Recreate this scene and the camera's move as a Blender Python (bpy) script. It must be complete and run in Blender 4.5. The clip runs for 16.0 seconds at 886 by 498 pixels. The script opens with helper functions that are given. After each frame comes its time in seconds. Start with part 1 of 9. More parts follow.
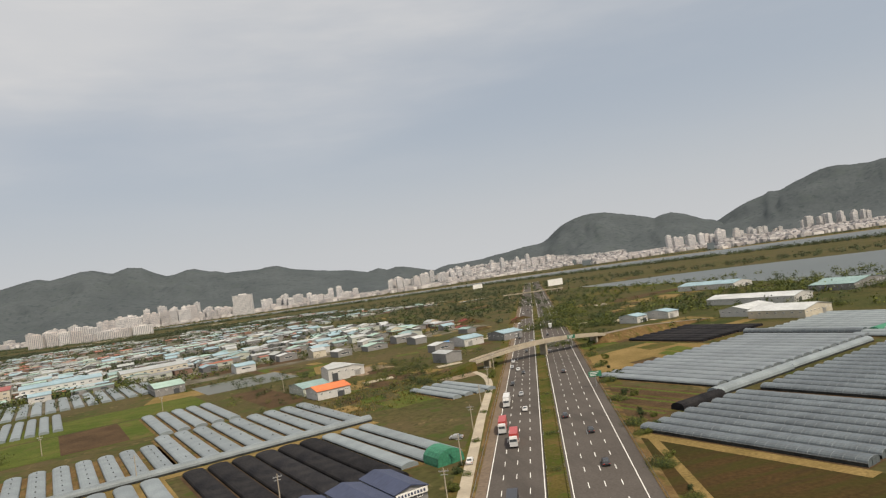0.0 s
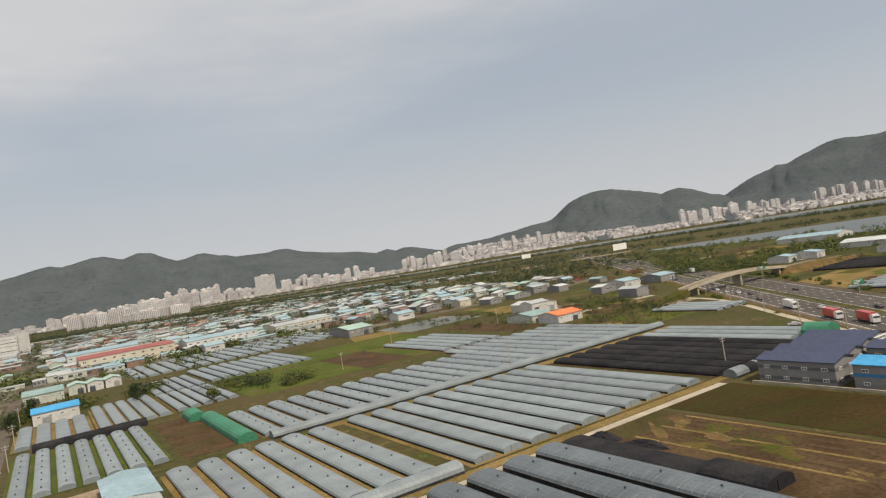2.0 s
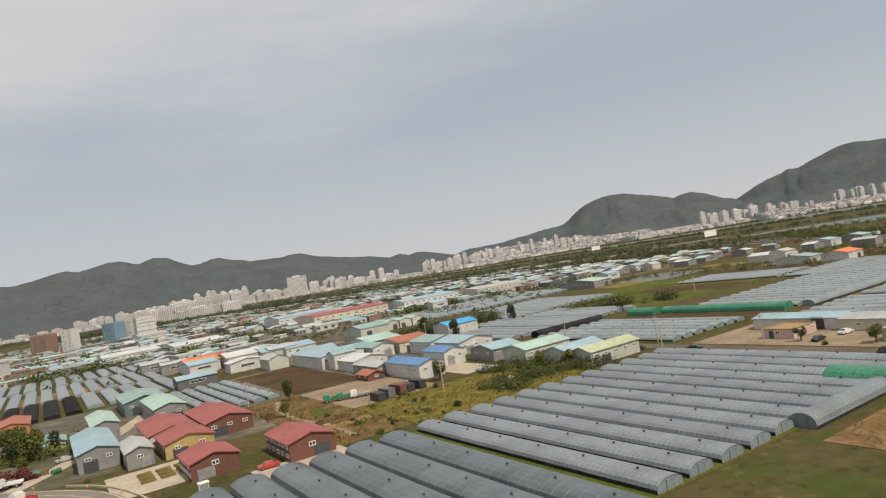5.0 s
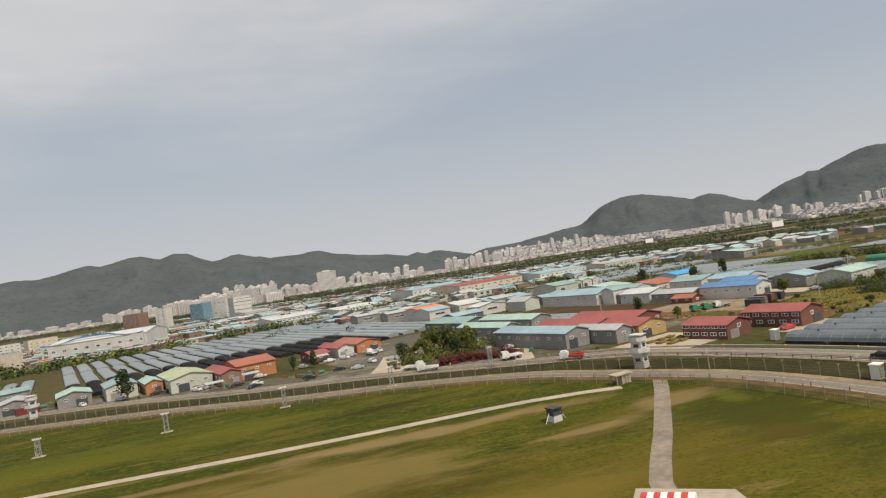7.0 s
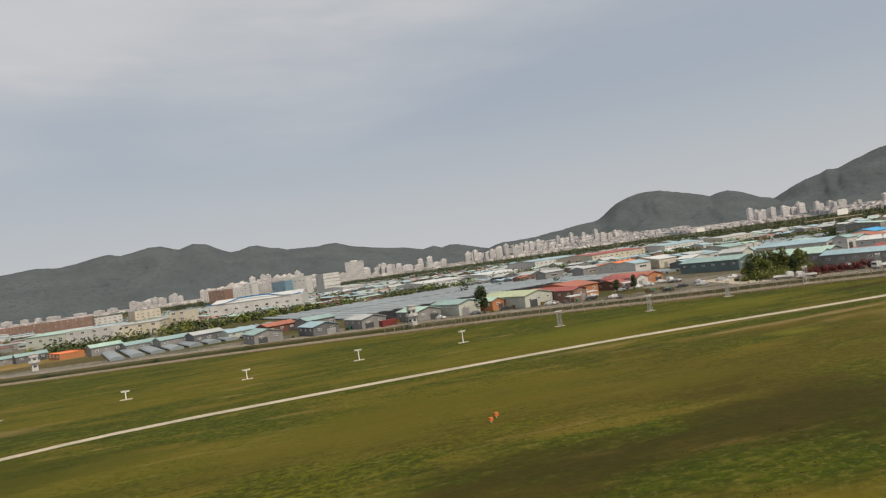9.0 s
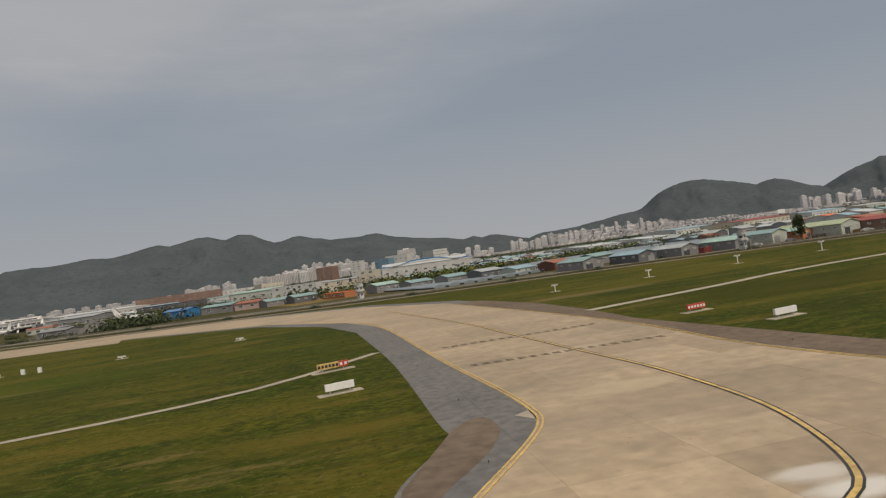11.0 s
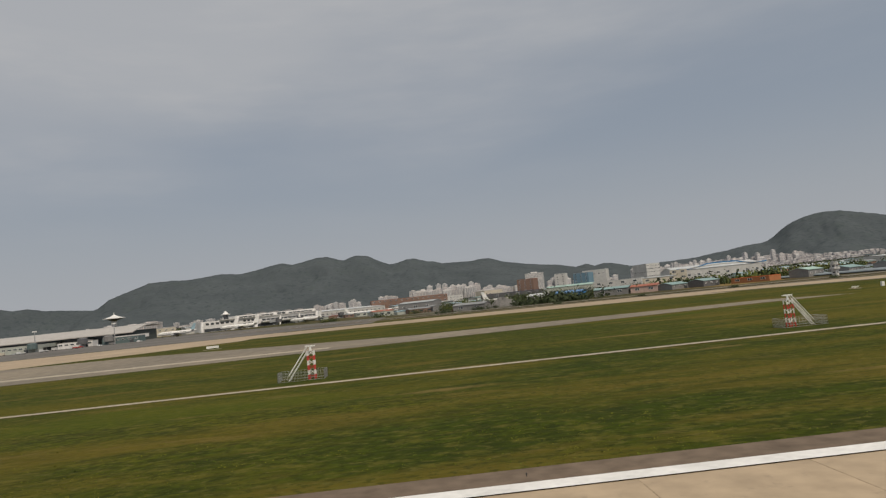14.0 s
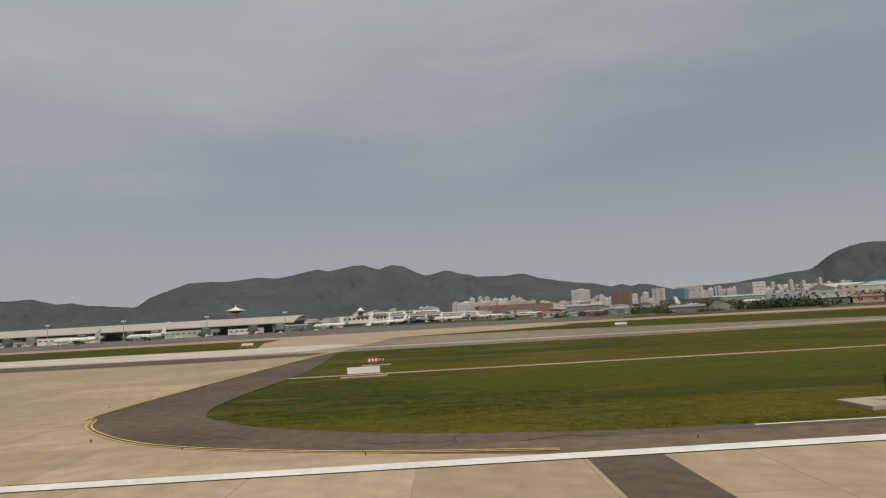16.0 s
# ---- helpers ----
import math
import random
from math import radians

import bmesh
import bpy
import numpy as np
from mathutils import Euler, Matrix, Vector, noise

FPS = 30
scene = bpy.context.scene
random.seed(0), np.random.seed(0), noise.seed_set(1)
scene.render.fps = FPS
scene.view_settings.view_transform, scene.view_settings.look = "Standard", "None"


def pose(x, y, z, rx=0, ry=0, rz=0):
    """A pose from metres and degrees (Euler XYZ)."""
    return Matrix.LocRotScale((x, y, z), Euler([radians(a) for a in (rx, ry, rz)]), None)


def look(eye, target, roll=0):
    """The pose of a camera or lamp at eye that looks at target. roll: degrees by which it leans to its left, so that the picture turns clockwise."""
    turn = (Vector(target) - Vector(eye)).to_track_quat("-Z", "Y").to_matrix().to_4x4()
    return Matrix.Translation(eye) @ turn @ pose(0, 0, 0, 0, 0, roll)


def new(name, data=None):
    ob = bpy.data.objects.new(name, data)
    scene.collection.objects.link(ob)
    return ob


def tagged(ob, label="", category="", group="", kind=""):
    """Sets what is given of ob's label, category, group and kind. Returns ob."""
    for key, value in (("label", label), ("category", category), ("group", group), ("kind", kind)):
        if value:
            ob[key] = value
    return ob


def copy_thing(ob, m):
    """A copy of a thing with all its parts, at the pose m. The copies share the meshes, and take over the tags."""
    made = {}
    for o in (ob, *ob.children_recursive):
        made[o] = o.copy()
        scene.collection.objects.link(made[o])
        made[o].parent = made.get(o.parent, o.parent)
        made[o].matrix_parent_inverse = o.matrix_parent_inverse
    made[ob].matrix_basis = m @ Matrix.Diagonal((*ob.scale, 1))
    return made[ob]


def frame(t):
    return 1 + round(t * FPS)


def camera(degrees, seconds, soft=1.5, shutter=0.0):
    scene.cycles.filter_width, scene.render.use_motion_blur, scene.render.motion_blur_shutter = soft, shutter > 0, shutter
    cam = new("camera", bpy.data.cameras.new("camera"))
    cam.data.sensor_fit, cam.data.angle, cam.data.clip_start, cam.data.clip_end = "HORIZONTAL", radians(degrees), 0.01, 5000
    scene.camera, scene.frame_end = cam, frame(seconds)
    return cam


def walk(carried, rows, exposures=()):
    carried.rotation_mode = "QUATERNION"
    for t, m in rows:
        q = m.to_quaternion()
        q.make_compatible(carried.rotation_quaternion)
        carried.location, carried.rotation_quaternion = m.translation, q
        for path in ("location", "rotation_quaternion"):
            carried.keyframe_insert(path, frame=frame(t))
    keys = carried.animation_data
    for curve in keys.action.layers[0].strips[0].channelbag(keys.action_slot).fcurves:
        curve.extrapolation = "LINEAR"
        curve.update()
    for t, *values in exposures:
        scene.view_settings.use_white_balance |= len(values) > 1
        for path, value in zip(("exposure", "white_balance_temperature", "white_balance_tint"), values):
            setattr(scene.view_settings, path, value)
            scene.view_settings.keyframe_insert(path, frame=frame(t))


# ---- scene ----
# ================= camera =================
cam = camera(68.5, 16.0, soft=1.25)
# seconds, place, turn (degrees)
ROWS = [
    (0.0, -0.00, -0.00, 30.72, 92.49, 8.16, -13.51),
    (0.5, -19.29, 0.35, 29.56, 92.49, 8.23, -13.20),
    (1.0, -38.57, 0.71, 28.45, 92.43, 8.18, -12.87),
    (1.5, -57.88, 1.07, 27.49, 92.35, 8.20, -12.63),
    (2.0, -77.27, 1.43, 26.61, 90.87, 9.23, -13.67),
    (2.5, -96.69, 1.79, 25.74, 89.80, 9.39, -14.42),
    (3.0, -116.09, 2.15, 24.87, 89.81, 9.36, -14.39),
    (3.5, -135.40, 2.49, 24.09, 90.26, 9.33, -14.17),
    (4.0, -154.59, 2.80, 23.35, 90.79, 9.42, -14.12),
    (4.5, -173.79, 3.07, 22.48, 91.21, 9.43, -14.03),
    (5.0, -193.01, 3.31, 21.47, 91.51, 9.36, -13.87),
    (5.5, -212.26, 3.51, 20.39, 91.68, 9.22, -13.68),
    (6.0, -231.52, 3.69, 19.28, 91.76, 9.05, -13.49),
    (6.5, -250.80, 3.85, 18.22, 91.77, 8.90, -13.34),
    (7.0, -270.10, 3.99, 17.22, 91.69, 8.74, -13.23),
    (7.5, -289.43, 4.13, 16.20, 91.53, 8.47, -13.07),
    (8.0, -308.80, 4.27, 15.12, 91.35, 8.23, -13.05),
    (8.5, -328.17, 4.40, 14.01, 91.36, 8.07, -12.88),
    (9.0, -347.57, 4.45, 12.68, 91.40, 8.00, -12.72),
    (9.5, -367.00, 4.41, 11.21, 91.40, 7.99, -12.53),
    (10.0, -386.45, 4.30, 9.75, 91.35, 8.01, -12.13),
    (10.5, -405.89, 4.12, 8.45, 91.25, 8.05, -11.35),
    (11.0, -425.32, 3.87, 7.47, 91.09, 8.06, -10.03),
    (11.5, -444.73, 3.57, 6.85, 91.04, 7.97, -8.22),
    (12.0, -464.18, 3.26, 6.29, 91.37, 7.68, -6.82),
    (12.5, -483.64, 2.92, 5.85, 91.81, 7.66, -5.84),
    (13.0, -503.13, 2.57, 5.52, 93.71, 7.77, -3.82),
    (13.5, -522.68, 2.18, 5.23, 92.92, 7.54, -2.77),
    (14.0, -542.27, 1.76, 4.97, 94.52, 5.92, -1.67),
    (14.5, -561.78, 1.33, 4.69, 95.05, 4.01, -1.49),
    (15.0, -581.24, 0.89, 4.45, 95.60, 2.87, -0.91),
    (15.5, -600.63, 0.45, 4.24, 95.84, 2.96, -0.28),
    (16.0, -620.00, 0.00, 4.00, 95.88, 3.21, 0.31),
]
walk(cam, [(r[0], pose(*r[1:])) for r in ROWS],
     exposures=((0.0, 0.05, 6500, 10), (8.5, 0.0, 6450, 10), (11.0, -0.58, 6350, 10), (12.0, -0.43, 6350, 10), (13.0, -0.46, 6250, 10), (14.5, -0.57, 6250, 10), (16.0, -0.58, 6350, 10)))

# ================= world and sun =================
SUN = Vector((0.38, -0.74, 1.15)).normalized()
world = bpy.data.worlds.new("sky")
scene.world = world
world.use_nodes = True
wn, wl = world.node_tree.nodes, world.node_tree.links
bg = wn["Background"]
sky = wn.new("ShaderNodeTexSky")
sky.sky_type = "NISHITA"
sky.sun_disc = False
sky.sun_elevation = math.asin(SUN.z)
sky.sun_rotation = math.atan2(SUN.x, SUN.y)
sky.air_density, sky.dust_density, sky.ozone_density = 1.0, 3.0, 1.5
HORIZON, UPPER_AIR, CLOUD = (5.6, 5.68, 5.78, 1), (4.55, 4.95, 5.4, 1), (6.2, 6.18, 6.2, 1)
tc = wn.new("ShaderNodeTexCoord")
sepw = wn.new("ShaderNodeSeparateXYZ")
wl.new(tc.outputs["Generated"], sepw.inputs[0])


def wmath(op, a, b=None, c=None, clamp=False):
    """One step of arithmetic in the sky's nodes."""
    q = wn.new("ShaderNodeMath")
    q.operation, q.use_clamp = op, clamp
    for k, v in enumerate((a, b, c)):
        if isinstance(v, (int, float)):
            q.inputs[k].default_value = v
        elif v is not None:
            wl.new(v, q.inputs[k])
    return q.outputs[0]


def wramp(v, lo, hi, a, b):
    q = wn.new("ShaderNodeMapRange")
    q.interpolation_type = "SMOOTHSTEP"
    for k, val in zip(("From Min", "From Max", "To Min", "To Max"), (lo, hi, a, b)):
        q.inputs[k].default_value = val
    wl.new(v, q.inputs["Value"])
    return q.outputs[0]


def wmix(f, a, b):
    q = wn.new("ShaderNodeMix")
    q.data_type = "RGBA"
    for k, v in ((0, f), (6, a), (7, b)):
        if isinstance(v, (tuple, float, int)):
            q.inputs[k].default_value = v
        else:
            wl.new(v, q.inputs[k])
    return q.outputs[2]


def wnoise(scale, stretch, detail, rough):
    mp = wn.new("ShaderNodeMapping")
    mp.inputs["Scale"].default_value = stretch
    mp.inputs["Rotation"].default_value = (0.0, 0.12, 0.35)
    q = wn.new("ShaderNodeTexNoise")
    q.inputs["Scale"].default_value, q.inputs["Detail"].default_value, q.inputs["Roughness"].default_value = scale, detail, rough
    wl.new(tc.outputs["Generated"], mp.inputs["Vector"])
    wl.new(mp.outputs[0], q.inputs["Vector"])
    return q.outputs["Fac"]


# clear hazy air below, a soft bank of cloud above, thicker towards the west
air = wmix(0.75, sky.outputs[0], UPPER_AIR)
air = wmix(wramp(sepw.outputs[2], -0.02, 0.26, 1.0, 0.0), air, HORIZON)
edge = wmath("MULTIPLY_ADD", wnoise(2.2, (0.7, 0.8, 2.4), 5.0, 0.5), 0.34, sepw.outputs[2])
edge = wmath("MULTIPLY_ADD", sepw.outputs[0], -0.13, edge)
bank = wramp(edge, 0.38, 0.62, 0.0, 0.85)
wisp = wramp(wnoise(5.0, (0.6, 0.8, 3.2), 6.0, 0.55), 0.42, 0.75, 0.0, 0.3)
thick = wmath("MULTIPLY_ADD", wisp, wramp(edge, 0.28, 0.6, 0.15, 1.0), bank, True)
wl.new(wmix(thick, air, CLOUD), bg.inputs["Color"])
bg.inputs["Strength"].default_value = 0.1
sun = new("sun", bpy.data.lights.new("sun", "SUN"))
sun.data.energy, sun.data.angle, sun.data.color = 4.0, radians(0.6), (1.0, 0.87, 0.70)
sun.matrix_world = look(SUN * 100, (0, 0, 0))


# ================= materials =================
def mat(name, col, col2=None, scale=1.0, rough=0.8, metal=0.0, fine=None, bump=0.0, mix=(0.35, 0.65), isl=0.0, obj=0.0, wave=None, spec=0.4, fine_amt=0.35, ribs=None):
    """Two-scale noise between two colours, with relief; wave: (axis, scale, depth) of the relief; ribs: (spacing, amount, colour) of hoops that show through."""
    m = bpy.data.materials.new(name)
    m.use_nodes = True
    n, l = m.node_tree.nodes, m.node_tree.links
    b = n["Principled BSDF"]
    b.inputs["Roughness"].default_value, b.inputs["Metallic"].default_value = rough, metal
    b.inputs["Specular IOR Level"].default_value = 0.08 if rough >= 0.9 else spec
    t = n.new("ShaderNodeTexCoord")
    src = t.outputs["Object"]
    no = n.new("ShaderNodeTexNoise")
    no.inputs["Scale"].default_value, no.inputs["Detail"].default_value = scale, 4.0
    l.new(src, no.inputs["Vector"])
    rp = n.new("ShaderNodeMapRange")
    rp.inputs["From Min"].default_value, rp.inputs["From Max"].default_value = mix
    l.new(no.outputs["Fac"], rp.inputs["Value"])
    mx = n.new("ShaderNodeMix")
    mx.data_type = "RGBA"
    col2 = col2 or tuple(c * 0.8 for c in col)
    mx.inputs[6].default_value, mx.inputs[7].default_value = (*col, 1), (*col2, 1)
    l.new(rp.outputs[0], mx.inputs[0])
    fn = n.new("ShaderNodeTexNoise")
    fn.inputs["Scale"].default_value, fn.inputs["Detail"].default_value = fine or scale * 9, 6.0
    l.new(src, fn.inputs["Vector"])
    hv = n.new("ShaderNodeHueSaturation")
    vr = n.new("ShaderNodeMapRange")
    vr.inputs["From Min"].default_value, vr.inputs["From Max"].default_value = 0.25, 0.75
    vr.inputs["To Min"].default_value, vr.inputs["To Max"].default_value = 1 - fine_amt, 1 + fine_amt
    l.new(fn.outputs["Fac"], vr.inputs["Value"])
    val = vr.outputs[0]
    for amt, node, out in ((isl, "ShaderNodeNewGeometry", "Random Per Island"), (obj, "ShaderNodeObjectInfo", "Random")):
        if amt:
            g = n.new(node)
            a = n.new("ShaderNodeMapRange")
            a.inputs["To Min"].default_value, a.inputs["To Max"].default_value = 1 - amt, 1 + amt
            l.new(g.outputs[out], a.inputs["Value"])
            k = n.new("ShaderNodeMath")
            k.operation = "MULTIPLY"
            l.new(val, k.inputs[0])
            l.new(a.outputs[0], k.inputs[1])
            val = k.outputs[0]
    l.new(val, hv.inputs["Value"])
    l.new(mx.outputs[2], hv.inputs["Color"])
    l.new(hv.outputs[0], b.inputs["Base Color"])
    h = fn.outputs["Fac"]
    if wave:
        w = n.new("ShaderNodeTexWave")
        w.bands_direction = wave[0]
        w.inputs["Scale"].default_value = wave[1]
        l.new(src, w.inputs["Vector"])
        h = w.outputs["Fac"]
        bump = wave[2]
    if ribs:
        rw = n.new("ShaderNodeTexWave")
        rw.bands_direction = "Y"
        rw.inputs["Scale"].default_value = 0.314 / ribs[0]
        l.new(src, rw.inputs["Vector"])
        rr = n.new("ShaderNodeMapRange")
        rr.inputs["From Min"].default_value, rr.inputs["From Max"].default_value = 0.55, 1.0
        rr.inputs["To Max"].default_value = ribs[1]
        l.new(rw.outputs["Fac"], rr.inputs["Value"])
        rx_ = n.new("ShaderNodeMix")
        rx_.data_type = "RGBA"
        rx_.inputs[7].default_value = (*ribs[2], 1)
        l.new(rr.outputs[0], rx_.inputs[0])
        l.new(hv.outputs[0], rx_.inputs[6])
        l.new(rx_.outputs[2], b.inputs["Base Color"])
    if bump:
        bp = n.new("ShaderNodeBump")
        bp.inputs["Strength"].default_value, bp.inputs["Distance"].default_value = 0.6, bump
        l.new(h, bp.inputs["Height"])
        l.new(bp.outputs[0], b.inputs["Normal"])
    return m


M = {}
M["land"] = mat("land", (0.050, 0.052, 0.017), (0.088, 0.070, 0.031), 0.02, 0.95, fine=0.6, bump=0.1)


def layered(m, layers):
    """Lays further patches, each by its own noise, over a material's colour."""
    n, l = m.node_tree.nodes, m.node_tree.links
    b = n["Principled BSDF"]
    base = b.inputs["Base Color"].links[0].from_socket
    t = n.new("ShaderNodeTexCoord")
    last = base
    for scale, stretch, lo, hi, col, amt in layers:
        mp_ = n.new("ShaderNodeMapping")
        mp_.inputs["Scale"].default_value = stretch
        no = n.new("ShaderNodeTexNoise")
        no.inputs["Scale"].default_value, no.inputs["Detail"].default_value, no.inputs["Roughness"].default_value = scale, 6.0, 0.62
        r = n.new("ShaderNodeMapRange")
        r.inputs["From Min"].default_value, r.inputs["From Max"].default_value = lo, hi
        r.inputs["To Max"].default_value = amt
        x = n.new("ShaderNodeMix")
        x.data_type = "RGBA"
        x.inputs[7].default_value = (*col, 1)
        l.new(t.outputs["Object"], mp_.inputs["Vector"])
        l.new(mp_.outputs[0], no.inputs["Vector"])
        l.new(no.outputs["Fac"], r.inputs["Value"])
        l.new(r.outputs[0], x.inputs[0])
        l.new(last, x.inputs[6])
        last = x.outputs[2]
    l.new(last, b.inputs["Base Color"])
    return m


M["grass"] = layered(mat("airfield_grass", (0.043, 0.056, 0.0035), (0.072, 0.073, 0.005), 0.05, 0.95, fine=2.2, bump=0.08, fine_amt=0.6),
    ((0.045, (0.35, 1.0, 1.0), 0.47, 0.58, (0.032, 0.048, 0.003), 0.8), (0.4, (0.45, 1.0, 1.0), 0.49, 0.60, (0.028, 0.037, 0.004), 0.6), (1.5, (0.6, 1.0, 1.0), 0.49, 0.60, (0.020, 0.028, 0.003), 0.65),
     (0.07, (0.25, 1.0, 1.0), 0.49, 0.60, (0.098, 0.084, 0.008), 0.75), (0.2, (0.3, 1.0, 1.0), 0.52, 0.64, (0.118, 0.09, 0.014), 0.7), (1.1, (0.6, 1.0, 1.0), 0.53, 0.64, (0.11, 0.10, 0.017), 0.6), (0.3, (0.25, 1.0, 1.0), 0.59, 0.70, (0.20, 0.14, 0.05), 0.65), (3.5, (0.7, 1.0, 1.0), 0.52, 0.62, (0.022, 0.029, 0.004), 0.55), (2.4, (0.7, 1.0, 1.0), 0.56, 0.66, (0.13, 0.115, 0.03), 0.5)))
M["bank"] = layered(mat("bank_grass", (0.021, 0.026, 0.006), (0.040, 0.035, 0.011), 0.15, 0.95, fine=2.5, bump=0.1, fine_amt=0.45), ((0.5, (1.0, 1.0, 1.0), 0.55, 0.64, (0.022, 0.03, 0.006), 0.7), (0.25, (1.0, 1.0, 1.0), 0.58, 0.66, (0.10, 0.075, 0.03), 0.6)))


def worn_area(m, cx, cy, hx, hy, col, amt, scale=0.12):
    """A soft-edged oval of different turf round a place, broken up by noise."""
    n, l = m.node_tree.nodes, m.node_tree.links
    b = n["Principled BSDF"]
    t = n.new("ShaderNodeTexCoord")
    mp_ = n.new("ShaderNodeMapping")
    mp_.inputs["Location"].default_value, mp_.inputs["Scale"].default_value = (-cx / hx, -cy / hy, 0), (1 / hx, 1 / hy, 0)
    ln = n.new("ShaderNodeVectorMath")
    ln.operation = "LENGTH"
    l.new(t.outputs["Object"], mp_.inputs["Vector"])
    l.new(mp_.outputs[0], ln.inputs[0])
    mq = n.new("ShaderNodeMapping")
    mq.inputs["Scale"].default_value = (0.35, 1.0, 1.0)
    no = n.new("ShaderNodeTexNoise")
    no.inputs["Scale"].default_value, no.inputs["Detail"].default_value, no.inputs["Roughness"].default_value = scale, 8.0, 0.62
    l.new(t.outputs["Object"], mq.inputs["Vector"])
    l.new(mq.outputs[0], no.inputs["Vector"])
    q = n.new("ShaderNodeMath")
    q.operation = "MULTIPLY_ADD"
    q.inputs[1].default_value = 3.6
    l.new(no.outputs["Fac"], q.inputs[0])
    neg = n.new("ShaderNodeMath")
    neg.operation = "MULTIPLY"
    neg.inputs[1].default_value = -1.0
    l.new(ln.outputs["Value"], neg.inputs[0])
    l.new(neg.outputs[0], q.inputs[2])
    r = n.new("ShaderNodeMapRange")
    r.interpolation_type = "SMOOTHSTEP"
    r.inputs["From Min"].default_value, r.inputs["From Max"].default_value, r.inputs["To Max"].default_value = 0.9, 1.6, amt
    l.new(q.outputs[0], r.inputs["Value"])
    x = n.new("ShaderNodeMix")
    x.data_type = "RGBA"
    x.inputs[7].default_value = (*col, 1)
    l.new(r.outputs[0], x.inputs[0])
    l.new(b.inputs["Base Color"].links[0].from_socket, x.inputs[6])
    l.new(x.outputs[2], b.inputs["Base Color"])


BROWN, TAN, DARK, YELLOW = (0.074, 0.054, 0.009), (0.20, 0.145, 0.065), (0.030, 0.024, 0.005), (0.105, 0.080, 0.010)
for ar in ((-285, 56, 95, 26, BROWN, 0.6), (-318, 40, 62, 11, DARK, 0.75), (-345, 28, 45, 9, YELLOW, 0.55), (-256, 73.5, 26, 3.2, TAN, 0.85), (-300, 79, 40, 1.6, TAN, 0.6), (-231, 56, 9, 20, (0.035, 0.040, 0.005), 0.75), (-233, 50, 4, 3, BROWN, 0.7), (-229, 62, 2.5, 4, (0.10, 0.105, 0.010), 0.6), (-233, 66, 7, 4, TAN, 0.7), (-262, 92, 12, 2.5, DARK, 0.8),
           (-264, 63, 32, 8, (0.18, 0.138, 0.046), 0.65), (-247, 62, 13, 1.8, TAN, 0.65), (-287, 73.5, 26, 1.3, TAN, 0.65), (-263, 49, 26, 7, (0.150, 0.113, 0.022), 0.65), (-296, 66, 7, 3.2, (0.12, 0.115, 0.015), 0.7), (-276, 56, 9, 2.6, DARK, 0.6),
           (-455, 70, 36, 12, (0.030, 0.041, 0.002), 0.5), (-480, 34, 58, 8, (0.105, 0.088, 0.013), 0.5), (-378, 66, 20, 34, (0.027, 0.034, 0.003), 0.65), (-388, 92, 14, 3, TAN, 0.5), (-446, 92, 7, 1.6, TAN, 0.6), (-466, 78, 10, 1.8, TAN, 0.5),
           (-448, 31, 22, 4.5, TAN, 0.55), (-470, 35, 42, 6, YELLOW, 0.45), (-415, 30, 18, 6, YELLOW, 0.4), (-500, 36, 45, 4, YELLOW, 0.4), (-560, 31, 42, 3.5, YELLOW, 0.45), (-590, 28, 18, 1.6, TAN, 0.35), (-600, 40, 34, 11, (0.056, 0.076, 0.004), 0.6), (-606, 30, 16, 3, (0.024, 0.036, 0.003), 0.55), (-588, 24, 16, 1.6, (0.10, 0.088, 0.014), 0.6), (-560, 41, 24, 4, (0.062, 0.078, 0.004), 0.5), (-305, 96, 48, 11, (0.082, 0.088, 0.008), 0.6), (-340, 62, 40, 10, (0.082, 0.076, 0.008), 0.5), (-470, 85, 60, 9, (0.05, 0.072, 0.003), 0.5)):
    worn_area(M["grass"], *ar)
M["path"] = mat("worn_path", (0.25, 0.215, 0.17), (0.19, 0.165, 0.13), 0.35, 0.9, fine=1.5, fine_amt=0.25)
M["dry_grass"] = mat("dry_grass", (0.16, 0.125, 0.035), (0.085, 0.085, 0.016), 0.5, 0.95, fine=3.0, bump=0.08, fine_amt=0.45, mix=(0.4, 0.6))
M["weed"] = mat("tall_dry_weeds", (0.24, 0.17, 0.07), (0.13, 0.12, 0.032), 0.15, 0.95, isl=0.45)
M["lot"] = layered(mat("trampled_earth", (0.17, 0.108, 0.052), (0.12, 0.072, 0.034), 0.12, 0.95, fine=2.0, bump=0.08), ((0.35, (1.0, 1.0, 1.0), 0.5, 0.62, (0.22, 0.15, 0.075), 0.7), (0.8, (1.0, 1.0, 1.0), 0.55, 0.64, (0.065, 0.05, 0.02), 0.6)))
M["old_road"] = layered(mat("grey_old_road", (0.165, 0.148, 0.122), (0.20, 0.178, 0.145), 0.08, 0.9, fine=3.0, fine_amt=0.2), ((0.5, (0.3, 0.3, 1.0), 0.52, 0.64, (0.12, 0.11, 0.095), 0.5), (2.5, (1.0, 1.0, 1.0), 0.56, 0.66, (0.24, 0.21, 0.165), 0.4)))
M["gravel"] = mat("tan_gravel", (0.30, 0.235, 0.15), (0.19, 0.145, 0.085), 0.5, 0.95, fine=4.0, fine_amt=0.4)
M["post"] = mat("weathered_concrete_post", (0.33, 0.29, 0.21), (0.24, 0.21, 0.15), 2.0, 0.9)
M["tuft"] = mat("grass_tufts", (0.072, 0.098, 0.009), (0.14, 0.13, 0.021), 0.4, 0.9, isl=0.4)
